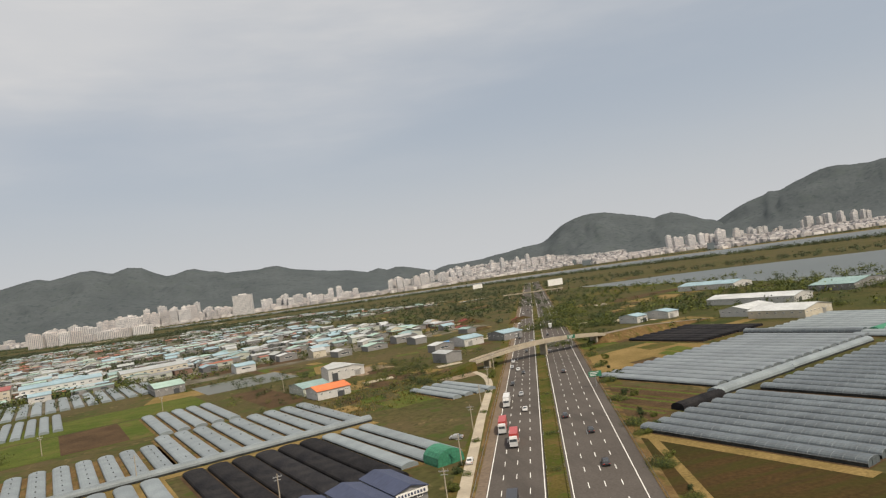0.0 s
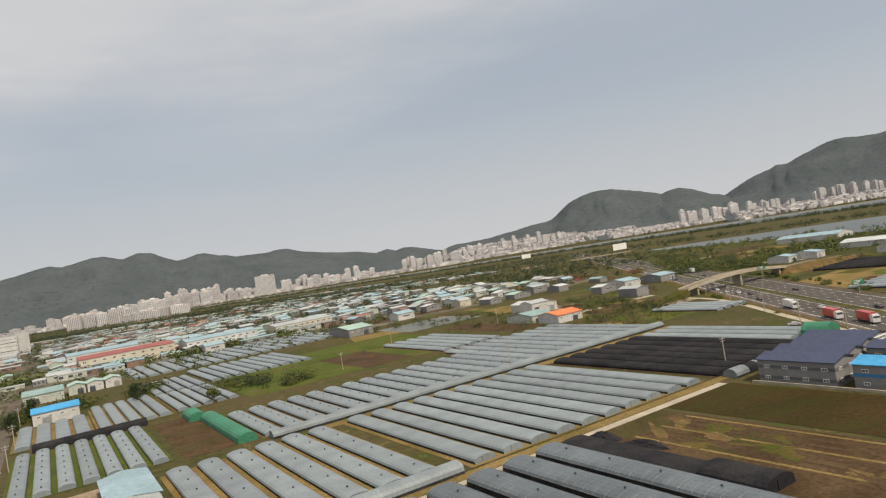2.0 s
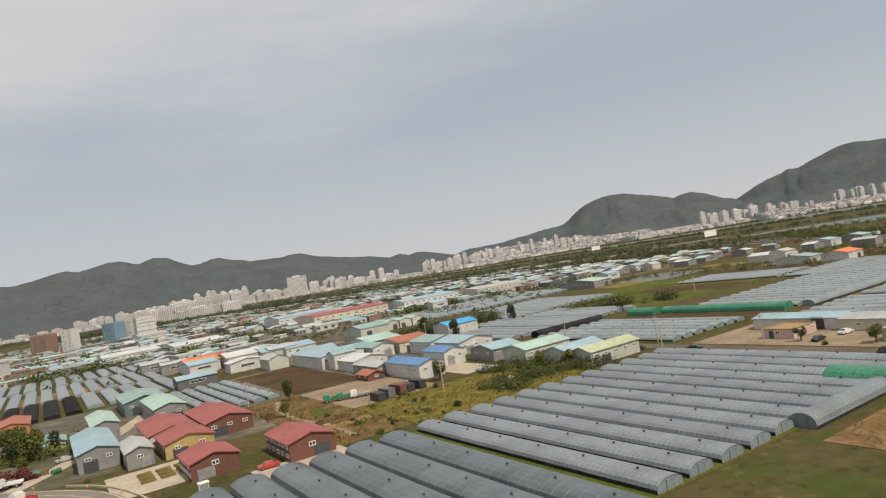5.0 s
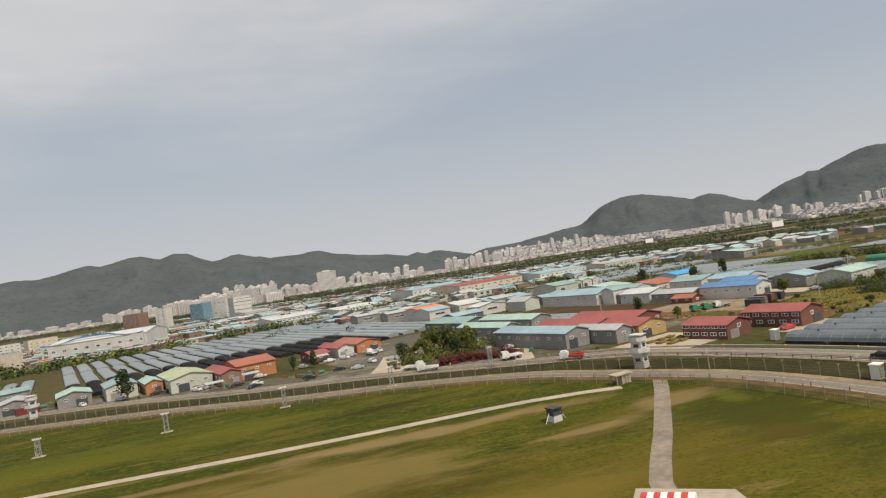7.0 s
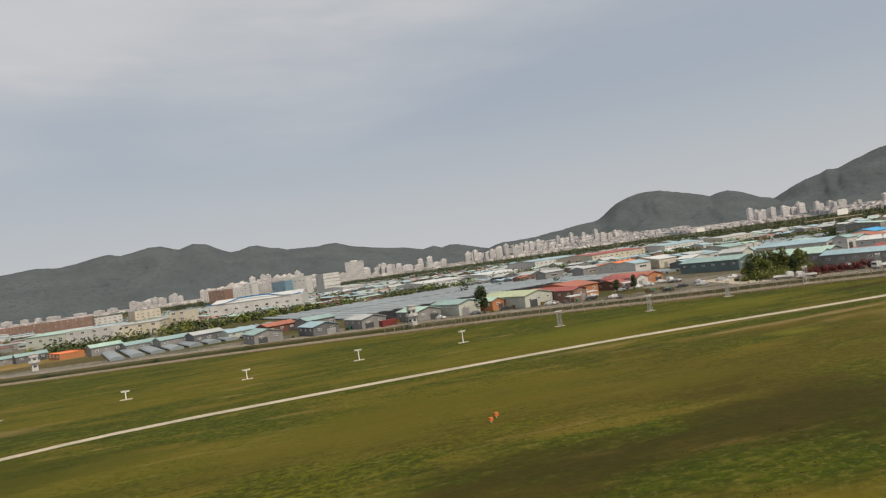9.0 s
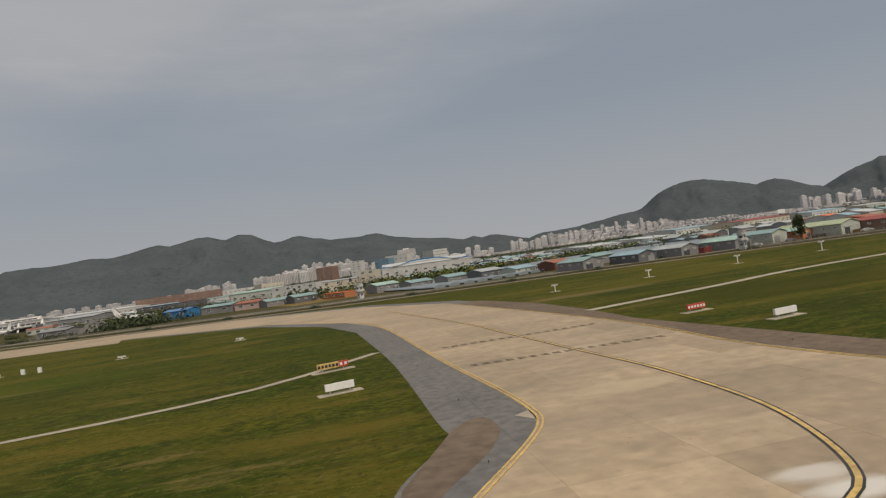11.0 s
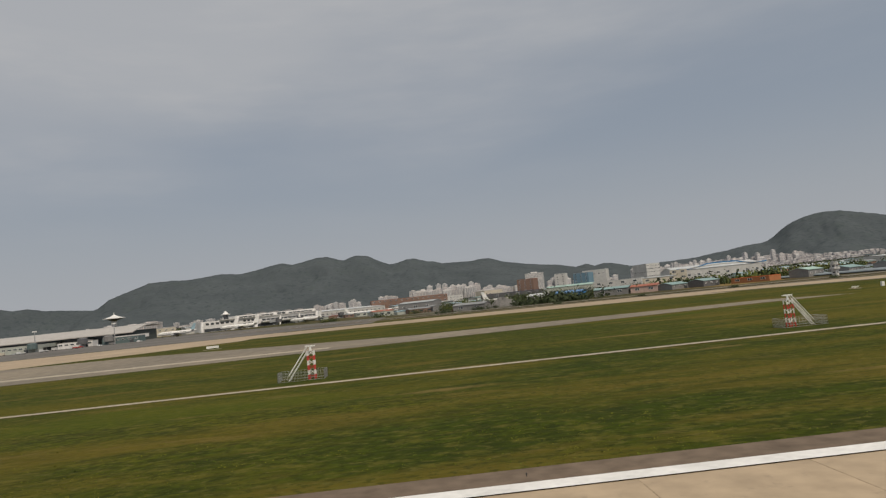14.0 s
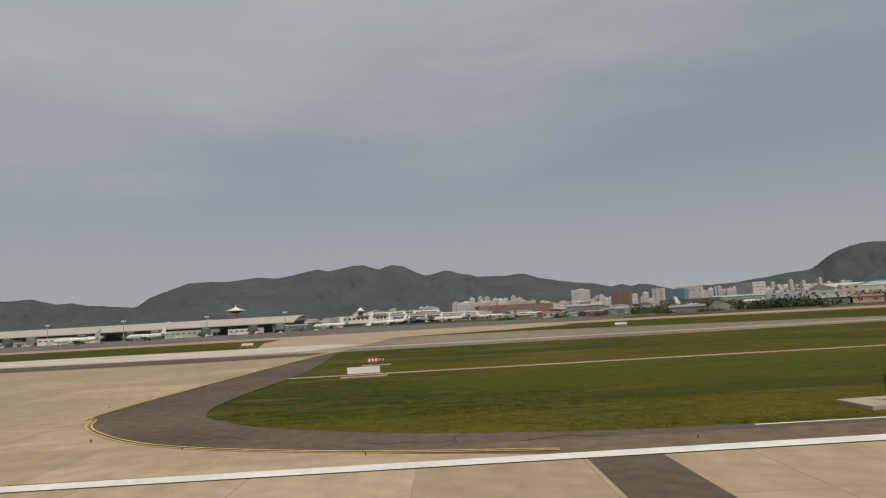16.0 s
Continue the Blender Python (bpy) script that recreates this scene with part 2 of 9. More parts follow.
M["clod"] = mat("dark_clods", (0.022, 0.018, 0.006), (0.040, 0.028, 0.010), 0.4, 0.95, isl=0.4)
M["old_board"] = mat("weathered_boards", (0.20, 0.175, 0.14), (0.13, 0.11, 0.085), 1.5, 0.9, obj=0.3)
M["verge"] = mat("verge_grass", (0.050, 0.058, 0.010), (0.11, 0.078, 0.026), 0.12, 0.95, fine=2.5, bump=0.1)
M["soil"] = mat("bare_soil", (0.056, 0.035, 0.018), (0.092, 0.060, 0.032), 0.15, 0.95, fine=2.0, bump=0.1)
M["soil_dark"] = mat("dark_soil", (0.055, 0.036, 0.02), (0.085, 0.055, 0.03), 0.12, 0.95, fine=2.0, bump=0.1)
M["land"] = layered(M["land"], ((0.05, (1.0, 0.6, 1.0), 0.5, 0.58, (0.085, 0.066, 0.034), 0.6), (0.16, (0.7, 1.0, 1.0), 0.54, 0.62, (0.048, 0.068, 0.014), 0.75), (0.5, (1.0, 1.0, 1.0), 0.58, 0.66, (0.03, 0.036, 0.012), 0.65), (0.3, (1.0, 0.5, 1.0), 0.6, 0.68, (0.20, 0.15, 0.075), 0.6)))
M["verge"] = layered(M["verge"], ((0.35, (1.0, 1.0, 1.0), 0.5, 0.6, (0.055, 0.072, 0.012), 0.7), (0.9, (1.0, 1.0, 1.0), 0.55, 0.64, (0.10, 0.072, 0.035), 0.7)))
M["soil"] = layered(M["soil"], ((0.12, (0.4, 1.0, 1.0), 0.52, 0.62, (0.05, 0.055, 0.014), 0.6), (0.7, (1.0, 0.4, 1.0), 0.56, 0.64, (0.045, 0.03, 0.016), 0.6)))
M["wet"] = mat("flooded_field", (0.10, 0.095, 0.07), (0.07, 0.075, 0.04), 0.08, 0.3, fine=1.0, fine_amt=0.15)
M["meadow"] = layered(mat("rough_meadow", (0.040, 0.050, 0.013), (0.066, 0.060, 0.022), 0.03, 0.95, fine=0.9, bump=0.06, fine_amt=0.4), ((0.06, (1.0, 0.5, 1.0), 0.52, 0.62, (0.095, 0.075, 0.038), 0.6), (0.14, (1.0, 1.0, 1.0), 0.55, 0.64, (0.026, 0.034, 0.010), 0.7)))
M["paddy"] = layered(mat("green_field", (0.060, 0.084, 0.014), (0.088, 0.100, 0.022), 0.08, 0.95, fine=2.0, bump=0.08), ((0.4, (0.3, 1.0, 1.0), 0.5, 0.62, (0.045, 0.058, 0.012), 0.6), (0.15, (1.0, 0.5, 1.0), 0.56, 0.66, (0.12, 0.09, 0.04), 0.6)))
M["fallow"] = layered(mat("fallow_field", (0.034, 0.029, 0.008), (0.056, 0.034, 0.013), 0.06, 0.95, fine=1.6, bump=0.06, fine_amt=0.35), ((0.25, (0.15, 1.0, 1.0), 0.48, 0.62, (0.036, 0.040, 0.008), 0.65), (0.6, (0.12, 1.0, 1.0), 0.54, 0.66, (0.040, 0.026, 0.012), 0.6)))
M["town"] = layered(mat("town_ground", (0.165, 0.148, 0.120), (0.095, 0.086, 0.060), 0.07, 0.95, fine=0.5, fine_amt=0.45, mix=(0.42, 0.56)), ((0.12, (1.0, 1.0, 1.0), 0.54, 0.62, (0.055, 0.062, 0.02), 0.7), (0.05, (1.0, 0.5, 1.0), 0.56, 0.64, (0.10, 0.10, 0.10), 0.7)))
M["dust"] = mat("dusty_yard", (0.27, 0.21, 0.15), (0.20, 0.155, 0.105), 0.2, 0.95, fine=1.5, fine_amt=0.3)
M["straw"] = mat("dry_straw", (0.22, 0.155, 0.062), (0.14, 0.102, 0.036), 0.1, 0.95, fine=2.0, bump=0.1)
M["asphalt"] = layered(mat("asphalt", (0.078, 0.069, 0.062), (0.100, 0.089, 0.080), 0.06, 0.9, fine=3.0, fine_amt=0.2), ((0.3, (1.0, 0.12, 1.0), 0.54, 0.66, (0.06, 0.054, 0.05), 0.5),))
M["asphalt_old"] = mat("old_asphalt", (0.17, 0.146, 0.115), (0.22, 0.186, 0.147), 0.05, 0.9, fine=2.0, fine_amt=0.2)
M["shoulder"] = mat("shoulder_asphalt", (0.135, 0.104, 0.078), (0.175, 0.135, 0.10), 0.1, 0.9, fine=1.5, fine_amt=0.25)
M["concrete"] = mat("concrete", (0.41, 0.355, 0.27), (0.32, 0.28, 0.215), 0.3, 0.85, fine=1.5, fine_amt=0.15)
M["runway"] = layered(mat("runway_concrete", (0.405, 0.312, 0.207), (0.33, 0.258, 0.175), 0.10, 0.85, fine=1.1, fine_amt=0.18, obj=0.11), ((0.12, (0.2, 1.0, 1.0), 0.50, 0.66, (0.25, 0.20, 0.145), 0.65), (0.6, (0.3, 1.0, 1.0), 0.56, 0.68, (0.29, 0.235, 0.165), 0.5), (2.0, (1.0, 1.0, 1.0), 0.6, 0.7, (0.22, 0.18, 0.13), 0.4)))
for ar in ((-415.3, 25.5, 3.2, 1.4, (0.20, 0.165, 0.12), 0.6), (-419.5, 25.2, 1.8, 1.0, (0.22, 0.18, 0.13), 0.55), (-415.0, 48.5, 3.0, 1.6, (0.20, 0.165, 0.12), 0.6), (-416.6, 38.5, 3.5, 1.5, (0.23, 0.185, 0.135), 0.5), (-410.1, 26.8, 2.6, 1.2, (0.24, 0.19, 0.135), 0.5), (-409.5, 47.6, 4, 2.2, (0.50, 0.41, 0.29), 0.5), (-411.6, 35.1, 4, 2, (0.48, 0.385, 0.26), 0.5), (-412.6, 20.6, 1.6, 0.8, (0.58, 0.54, 0.48), 0.8), (-412.3, 19.1, 1.8, 0.9, (0.64, 0.61, 0.56), 0.85), (-399.5, 39.0, 6, 1.2, (0.25, 0.2, 0.145), 0.5)):
    worn_area(M["runway"], *ar)
M["pale_concrete"] = mat("bleached_concrete", (0.56, 0.52, 0.455), (0.44, 0.40, 0.345), 0.15, 0.85, fine=1.0, fine_amt=0.2)
M["joint"] = mat("joint_sealant", (0.35, 0.275, 0.187), (0.29, 0.23, 0.158), 0.6, 0.9)
M["sh_dark"] = mat("dark_shoulder", (0.095, 0.079, 0.062), (0.128, 0.106, 0.083), 0.12, 0.9, fine=1.8, fine_amt=0.25)
M["sh_grey"] = mat("grey_shoulder", (0.142, 0.137, 0.130), (0.172, 0.166, 0.156), 0.1, 0.9, fine=1.8, fine_amt=0.25)
M["apron"] = layered(mat("apron_concrete", (0.17, 0.16, 0.147), (0.13, 0.122, 0.112), 0.03, 0.9, fine=0.4, fine_amt=0.2), ((0.06, (0.3, 1.0, 1.0), 0.52, 0.62, (0.10, 0.095, 0.088), 0.6),))
M["white"] = mat("white_paint", (0.78, 0.77, 0.74), (0.66, 0.65, 0.62), 0.5, 0.7, fine_amt=0.1)
M["pale_line"] = mat("worn_pale_line", (0.46, 0.42, 0.33), (0.30, 0.27, 0.21), 0.8, 0.8, fine_amt=0.2)
M["yellow"] = mat("yellow_paint", (0.60, 0.41, 0.13), (0.46, 0.32, 0.13), 0.4, 0.7)
M["black"] = mat("black_paint", (0.03, 0.03, 0.03), (0.05, 0.05, 0.05), 0.4, 0.8)
M["film"] = mat("greenhouse_film", (0.225, 0.260, 0.272), (0.165, 0.192, 0.203), 0.25, 0.42, fine=5.0, fine_amt=0.24, obj=0.12, spec=0.5, ribs=(0.8, 0.22, (0.15, 0.165, 0.175)))
M["film3"] = mat("greenhouse_film_grey", (0.198, 0.228, 0.245), (0.145, 0.168, 0.183), 0.3, 0.38, fine=5.0, fine_amt=0.3, obj=0.12, spec=0.5, ribs=(0.62, 0.38, (0.10, 0.11, 0.115)))
# clear side film, near-black: the tunnel's shaded inside is put into its colour
M["skirt"] = mat("side_film_dark_inside", (0.022, 0.024, 0.024), (0.042, 0.044, 0.042), 0.5, 0.7, fine=2.0, fine_amt=0.4, spec=0.15)
M["film2"] = mat("greenhouse_film_clear", (0.115, 0.138, 0.152), (0.076, 0.092, 0.103), 0.4, 0.3, fine=6.0, fine_amt=0.35, obj=0.14, spec=0.5, ribs=(0.62, 0.45, (0.07, 0.078, 0.082)))
M["hoop"] = mat("film_over_hoops", (0.25, 0.27, 0.285), (0.19, 0.205, 0.215), 0.6, 0.45)
M["weedy"] = layered(mat("weedy_straw_soil", (0.15, 0.098, 0.042), (0.10, 0.062, 0.028), 0.3, 0.95, fine=2.5, bump=0.05), ((0.5, (1.0, 0.3, 1.0), 0.5, 0.62, (0.055, 0.062, 0.012), 0.7), (0.9, (1.0, 0.3, 1.0), 0.54, 0.64, (0.20, 0.15, 0.07), 0.6)))
M["net"] = mat("black_shade_net", (0.016, 0.016, 0.019), (0.03, 0.029, 0.03), 0.3, 0.92, obj=0.2, wave=("Y", 2.2, 0.03))
M["tarp"] = mat("green_tarpaulin", (0.032, 0.155, 0.088), (0.045, 0.20, 0.12), 0.3, 0.6, wave=("Y", 1.0, 0.04))
M["vent"] = mat("vent_plastic", (0.05, 0.05, 0.05), None, 2.0, 0.6)
# forest green with the blue-grey haze of distance mixed into the base colour
M["mount"] = layered(mat("forest_with_haze_tint", (0.067, 0.079, 0.085), (0.082, 0.095, 0.101), 0.004, 0.95, fine=0.05, bump=0.8, fine_amt=0.12), ((0.012, (1.0, 1.0, 0.5), 0.52, 0.66, (0.070, 0.086, 0.083), 0.5), (0.03, (1.0, 1.0, 0.4), 0.54, 0.66, (0.042, 0.054, 0.058), 0.7)))
M["water"] = mat("river_water", (0.10, 0.115, 0.115), (0.085, 0.10, 0.10), 0.01, 0.45, fine=0.3, fine_amt=0.1)
# leaf greens paled and greyed, distance haze put into the colour
M["leaf_far"] = mat("hazy_leaves", (0.075, 0.092, 0.05), (0.10, 0.115, 0.06), 0.5, 0.95, isl=0.35)
M["leaf_far2"] = mat("hazy_dark_leaves", (0.055, 0.068, 0.042), (0.075, 0.088, 0.05), 0.5, 0.95, isl=0.35)
M["taxi_old"] = mat("worn_tan_taxiway", (0.25, 0.215, 0.165), (0.19, 0.168, 0.135), 0.04, 0.9, fine=0.6, fine_amt=0.25)
M["leaf"] = mat("leaves", (0.070, 0.088, 0.013), (0.105, 0.112, 0.021), 0.5, 0.85, isl=0.45, obj=0.2)
M["leaf_dark"] = mat("dark_leaves", (0.026, 0.042, 0.012), (0.045, 0.060, 0.018), 0.5, 0.85, isl=0.45, obj=0.2)
M["leaf_red"] = mat("maroon_leaves", (0.09, 0.02, 0.018), (0.13, 0.035, 0.03), 0.5, 0.85, isl=0.4)
M["bark"] = mat("bark", (0.09, 0.065, 0.045), (0.13, 0.10, 0.07), 3.0, 0.95)
M["apt"] = mat("apartment_concrete", (0.66, 0.635, 0.62), (0.56, 0.535, 0.52), 0.02, 0.85, obj=0.14, fine_amt=0.1)
M["apt2"] = mat("apartment_beige", (0.62, 0.57, 0.545), (0.52, 0.475, 0.45), 0.02, 0.85, obj=0.14, fine_amt=0.1)
# city tones dulled to a hazy grey-pink, the haze being in the colour
M["city"] = mat("far_city_walls", (0.47, 0.44, 0.43), (0.38, 0.36, 0.355), 0.01, 0.85, isl=0.25, fine_amt=0.1)
M["city2"] = mat("far_city_roofs", (0.33, 0.33, 0.34), (0.27, 0.26, 0.27), 0.01, 0.85, isl=0.25, fine_amt=0.1)
M["dark"] = mat("dark_opening", (0.05, 0.055, 0.06), (0.07, 0.075, 0.08), 0.4, 0.5)
M["winband"] = mat("far_glazing", (0.22, 0.23, 0.25), (0.30, 0.31, 0.32), 0.05, 0.4)
M["glass"] = mat("window_glass", (0.05, 0.06, 0.07), (0.08, 0.09, 0.1), 0.5, 0.12, spec=0.6, fine_amt=0.1)
M["steel"] = mat("galvanised_steel", (0.45, 0.45, 0.44), (0.34, 0.34, 0.33), 1.5, 0.45, metal=0.6)
M["rust"] = mat("rust_red_steel", (0.19, 0.035, 0.03), (0.13, 0.03, 0.025), 0.8, 0.7, wave=("X", 2.5, 0.05))
M["wire"] = mat("weathered_wire", (0.085, 0.075, 0.06), (0.13, 0.115, 0.095), 1.5, 0.6)
M["rubber"] = mat("rubber", (0.025, 0.025, 0.025), None, 2.0, 0.8)
M["redpaint"] = mat("red_paint", (0.5, 0.05, 0.035), (0.42, 0.05, 0.04), 1.0, 0.5)
M["orangepaint"] = mat("orange_paint", (0.6, 0.16, 0.04), None, 1.0, 0.6)
M["barrier"] = mat("guard_rail", (0.4, 0.4, 0.39), None, 1.0, 0.5, metal=0.5)


def wall_mat(name, col, k=0.15):
    return mat(name, col, tuple(c * (1 - k) for c in col), 0.25, 0.75, fine=1.5, fine_amt=0.12, wave=("X", 1.6, 0.015))


def roof_mat(name, col, k=0.2):
    return mat(name, col, tuple(c * (1 - k) for c in col), 0.18, 0.6, fine=1.2, fine_amt=0.15, wave=("X", 1.4, 0.03))


W = {"grey": wall_mat("grey_panel_wall", (0.235, 0.23, 0.225)), "white": wall_mat("white_panel_wall", (0.55, 0.54, 0.515)),
     "cream": wall_mat("cream_wall", (0.55, 0.50, 0.40)), "pink": wall_mat("pink_render_wall", (0.55, 0.40, 0.35)),
     "brick": wall_mat("red_brick_wall", (0.15, 0.068, 0.05)), "orange": wall_mat("orange_brick_wall", (0.42, 0.18, 0.08)),
     "teal": wall_mat("teal_panel_wall", (0.12, 0.165, 0.165)), "frontage": wall_mat("terminal_glass_wall", (0.075, 0.088, 0.082)), "pale": wall_mat("pale_green_wall", (0.46, 0.48, 0.42)),
     "terminal": wall_mat("white_terminal_panel", (0.70, 0.685, 0.66), 0.08), "blue": wall_mat("blue_panel_band", (0.05, 0.20, 0.42)), "tan": wall_mat("tan_wall", (0.42, 0.30, 0.13)),
     "azure": wall_mat("blue_glazed_wall", (0.15, 0.25, 0.32)), "dgrey": wall_mat("dark_panel_wall", (0.13, 0.13, 0.135)), "terra": wall_mat("terracotta_wall", (0.23, 0.145, 0.11))}
R = {"navy": roof_mat("navy_sheet_roof", (0.05, 0.062, 0.115)), "blue": roof_mat("blue_sheet_roof", (0.06, 0.33, 0.62)),
     "royal": roof_mat("royal_blue_roof", (0.11, 0.23, 0.43)), "sky": roof_mat("pale_blue_roof", (0.29, 0.41, 0.465)),
     "teal": roof_mat("teal_sheet_roof", (0.25, 0.36, 0.35)), "mint": roof_mat("mint_sheet_roof", (0.36, 0.50, 0.435)),
     "red": roof_mat("red_sheet_roof", (0.31, 0.09, 0.078)), "orange": roof_mat("orange_tile_roof", (0.70, 0.20, 0.07)),
     "grey": roof_mat("grey_sheet_roof", (0.40, 0.42, 0.42)), "white": roof_mat("white_sheet_roof", (0.54, 0.56, 0.56)),
     "lime": roof_mat("pale_lime_roof", (0.40, 0.45, 0.29)), "brown": roof_mat("straw_flat_roof", (0.32, 0.22, 0.10)),
     "far": roof_mat("weathered_grey_roof", (0.26, 0.265, 0.265)), "pale": roof_mat("pale_sheet_roof", (0.385, 0.41, 0.40)), "rust": roof_mat("terracotta_sheet_roof", (0.36, 0.13, 0.08))}


# ================= builders =================
def obj_from(name, verts, faces, material, parent=None, label="", mats=None, idx=None, smooth=False):
    me = bpy.data.meshes.new(name)
    me.from_pydata(verts, [], faces)
    for mm in (mats or [material]):
        me.materials.append(mm)
    if idx:
        me.polygons.foreach_set("material_index", idx)
    if smooth:
        me.polygons.foreach_set("use_smooth", [True] * len(me.polygons))
    me.update()
    ob = new(name, me)
    if parent:
        ob.parent = parent
    if label:
        tagged(ob, label=label)
    return ob


class Geo:
    """Collects boxes, prisms and tubes into one mesh."""

    def __init__(self):
        self.v, self.f, self.m = [], [], []

    def add(self, vs, fs, mi=0):
        o = len(self.v)
        self.v += [tuple(p) for p in vs]
        self.f += [tuple(i + o for i in q) for q in fs]
        self.m += [mi] * len(fs)

    def box(self, x0, x1, y0, y1, z0, z1, mi=0, mtx=None):
        vs = [Vector(p) for p in ((x0, y0, z0), (x1, y0, z0), (x1, y1, z0), (x0, y1, z0), (x0, y0, z1), (x1, y0, z1), (x1, y1, z1), (x0, y1, z1))]
        if mtx:
            vs = [mtx @ p for p in vs]
        self.add(vs, [(3, 2, 1, 0), (4, 5, 6, 7), (0, 1, 5, 4), (1, 2, 6, 5), (2, 3, 7, 6), (3, 0, 4, 7)], mi)

    def tube(self, p0, p1, r0, r1=None, n=8, mi=0):
        p0, p1 = Vector(p0), Vector(p1)
        r1 = r0 if r1 is None else r1
        q = (p1 - p0).to_track_quat("Z", "Y")
        vs = []
        for p, r in ((p0, r0), (p1, r1)):
            vs += [p + q @ Vector((r * math.cos(a), r * math.sin(a), 0)) for a in (2 * math.pi * i / n for i in range(n))]
        self.add(vs, [(i, (i + 1) % n, n + (i + 1) % n, n + i) for i in range(n)] + [tuple(range(n - 1, -1, -1)), tuple(range(n, 2 * n))], mi)

    def extrude(self, section, y0, y1, mi=0, closed=True):
        """Section of (x, z) swept along y."""
        n = len(section)
        vs = [(x, y0, z) for x, z in section] + [(x, y1, z) for x, z in section]
        fs = [(i, (i + 1) % n, n + (i + 1) % n, n + i) for i in range(n if closed else n - 1)]
        if closed:
            fs += [tuple(range(n - 1, -1, -1)), tuple(range(n, 2 * n))]
        self.add(vs, fs, mi)

    def make(self, name, materials, parent=None, label="", smooth=False):
        mats = materials if isinstance(materials, (list, tuple)) else [materials]
        return obj_from(name, self.v, self.f, None, parent, label, mats, self.m, smooth)

    def mesh(self, name, materials):
        mats = materials if isinstance(materials, (list, tuple)) else [materials]
        me = bpy.data.meshes.new(name)
        me.from_pydata(self.v, [], self.f)
        for mm in mats:
            me.materials.append(mm)
        me.polygons.foreach_set("material_index", self.m)
        me.update()
        return me


def thing(name, x, y, z=0.0, rot=0.0, label="", category="", group="", kind=""):
    e = new(name)
    e.empty_display_size = 0.2
    e.matrix_world = pose(x, y, z, 0, 0, rot)
    return tagged(e, label, category, group, kind)


def smooth_line(pts, step=4.0):
    """Catmull-Rom through the points."""
    P = [Vector(p) for p in pts]
    P = [P[0] * 2 - P[1]] + P + [P[-1] * 2 - P[-2]]
    out = []
    for i in range(1, len(P) - 2):
        n = max(1, int((P[i + 1] - P[i]).length / step))
        for k in range(n):
            t = k / n
            out.append(0.5 * ((2 * P[i]) + (P[i + 1] - P[i - 1]) * t + (2 * P[i - 1] - 5 * P[i] + 4 * P[i + 1] - P[i + 2]) * t * t
                              + (3 * P[i] - P[i - 1] - 3 * P[i + 1] + P[i + 2]) * t ** 3))
    out.append(P[-2])
    return out


def offset_line(line, d):
    """The line moved d metres to its left."""
    out = []
    for i, p in enumerate(line):
        q = line[min(i + 1, len(line) - 1)] - line[max(i - 1, 0)]
        q = q.normalized() if q.length else Vector((1, 0))
        out.append(p + Vector((-q.y, q.x)) * d)
    return out


def ribbon(name, line, lo, hi, z, material, label="", category="", kind="structure", th=0.0):
    """A flat band between two offsets from a line."""
    a, b = offset_line(line, lo), offset_line(line, hi)
    n = len(line)
    vs = [(p.x, p.y, z) for p in a] + [(p.x, p.y, z) for p in b]
    fs = [(i, i + 1, n + i + 1, n + i) for i in range(n - 1)]
    ob = obj_from(name, vs, fs, material)
    return tagged(ob, label, category, "", kind)


def sheet(name, pts, z, material, label="", category="", kind="structure"):
    """A flat patch of ground."""
    ob = obj_from(name, [(p[0], p[1], z) for p in pts], [tuple(range(len(pts)))], material)
    return tagged(ob, label, category, "", kind)


TH = radians(18)
UC, US = math.cos(TH), math.sin(TH)


def fld(a, b):
    """World place from the field grid: a across the tunnels, b along them."""
    return (a * UC - b * US, a * US + b * UC)


def frect(a0, a1, b0, b1):
    return [fld(a0, b0), fld(a1, b0), fld(a1, b1), fld(a0, b1)]


def arch(w, h, side, n=8):
    """Cross-section of a film tunnel."""
    pts = [(-w / 2, 0)]
    for i in range(n + 1):
        t = math.pi * i / n
        pts.append((-w / 2 * math.cos(t), side + (h - side) * math.sin(t) ** 0.85))
    pts.append((w / 2, 0))
    return pts


TUNNEL = {}


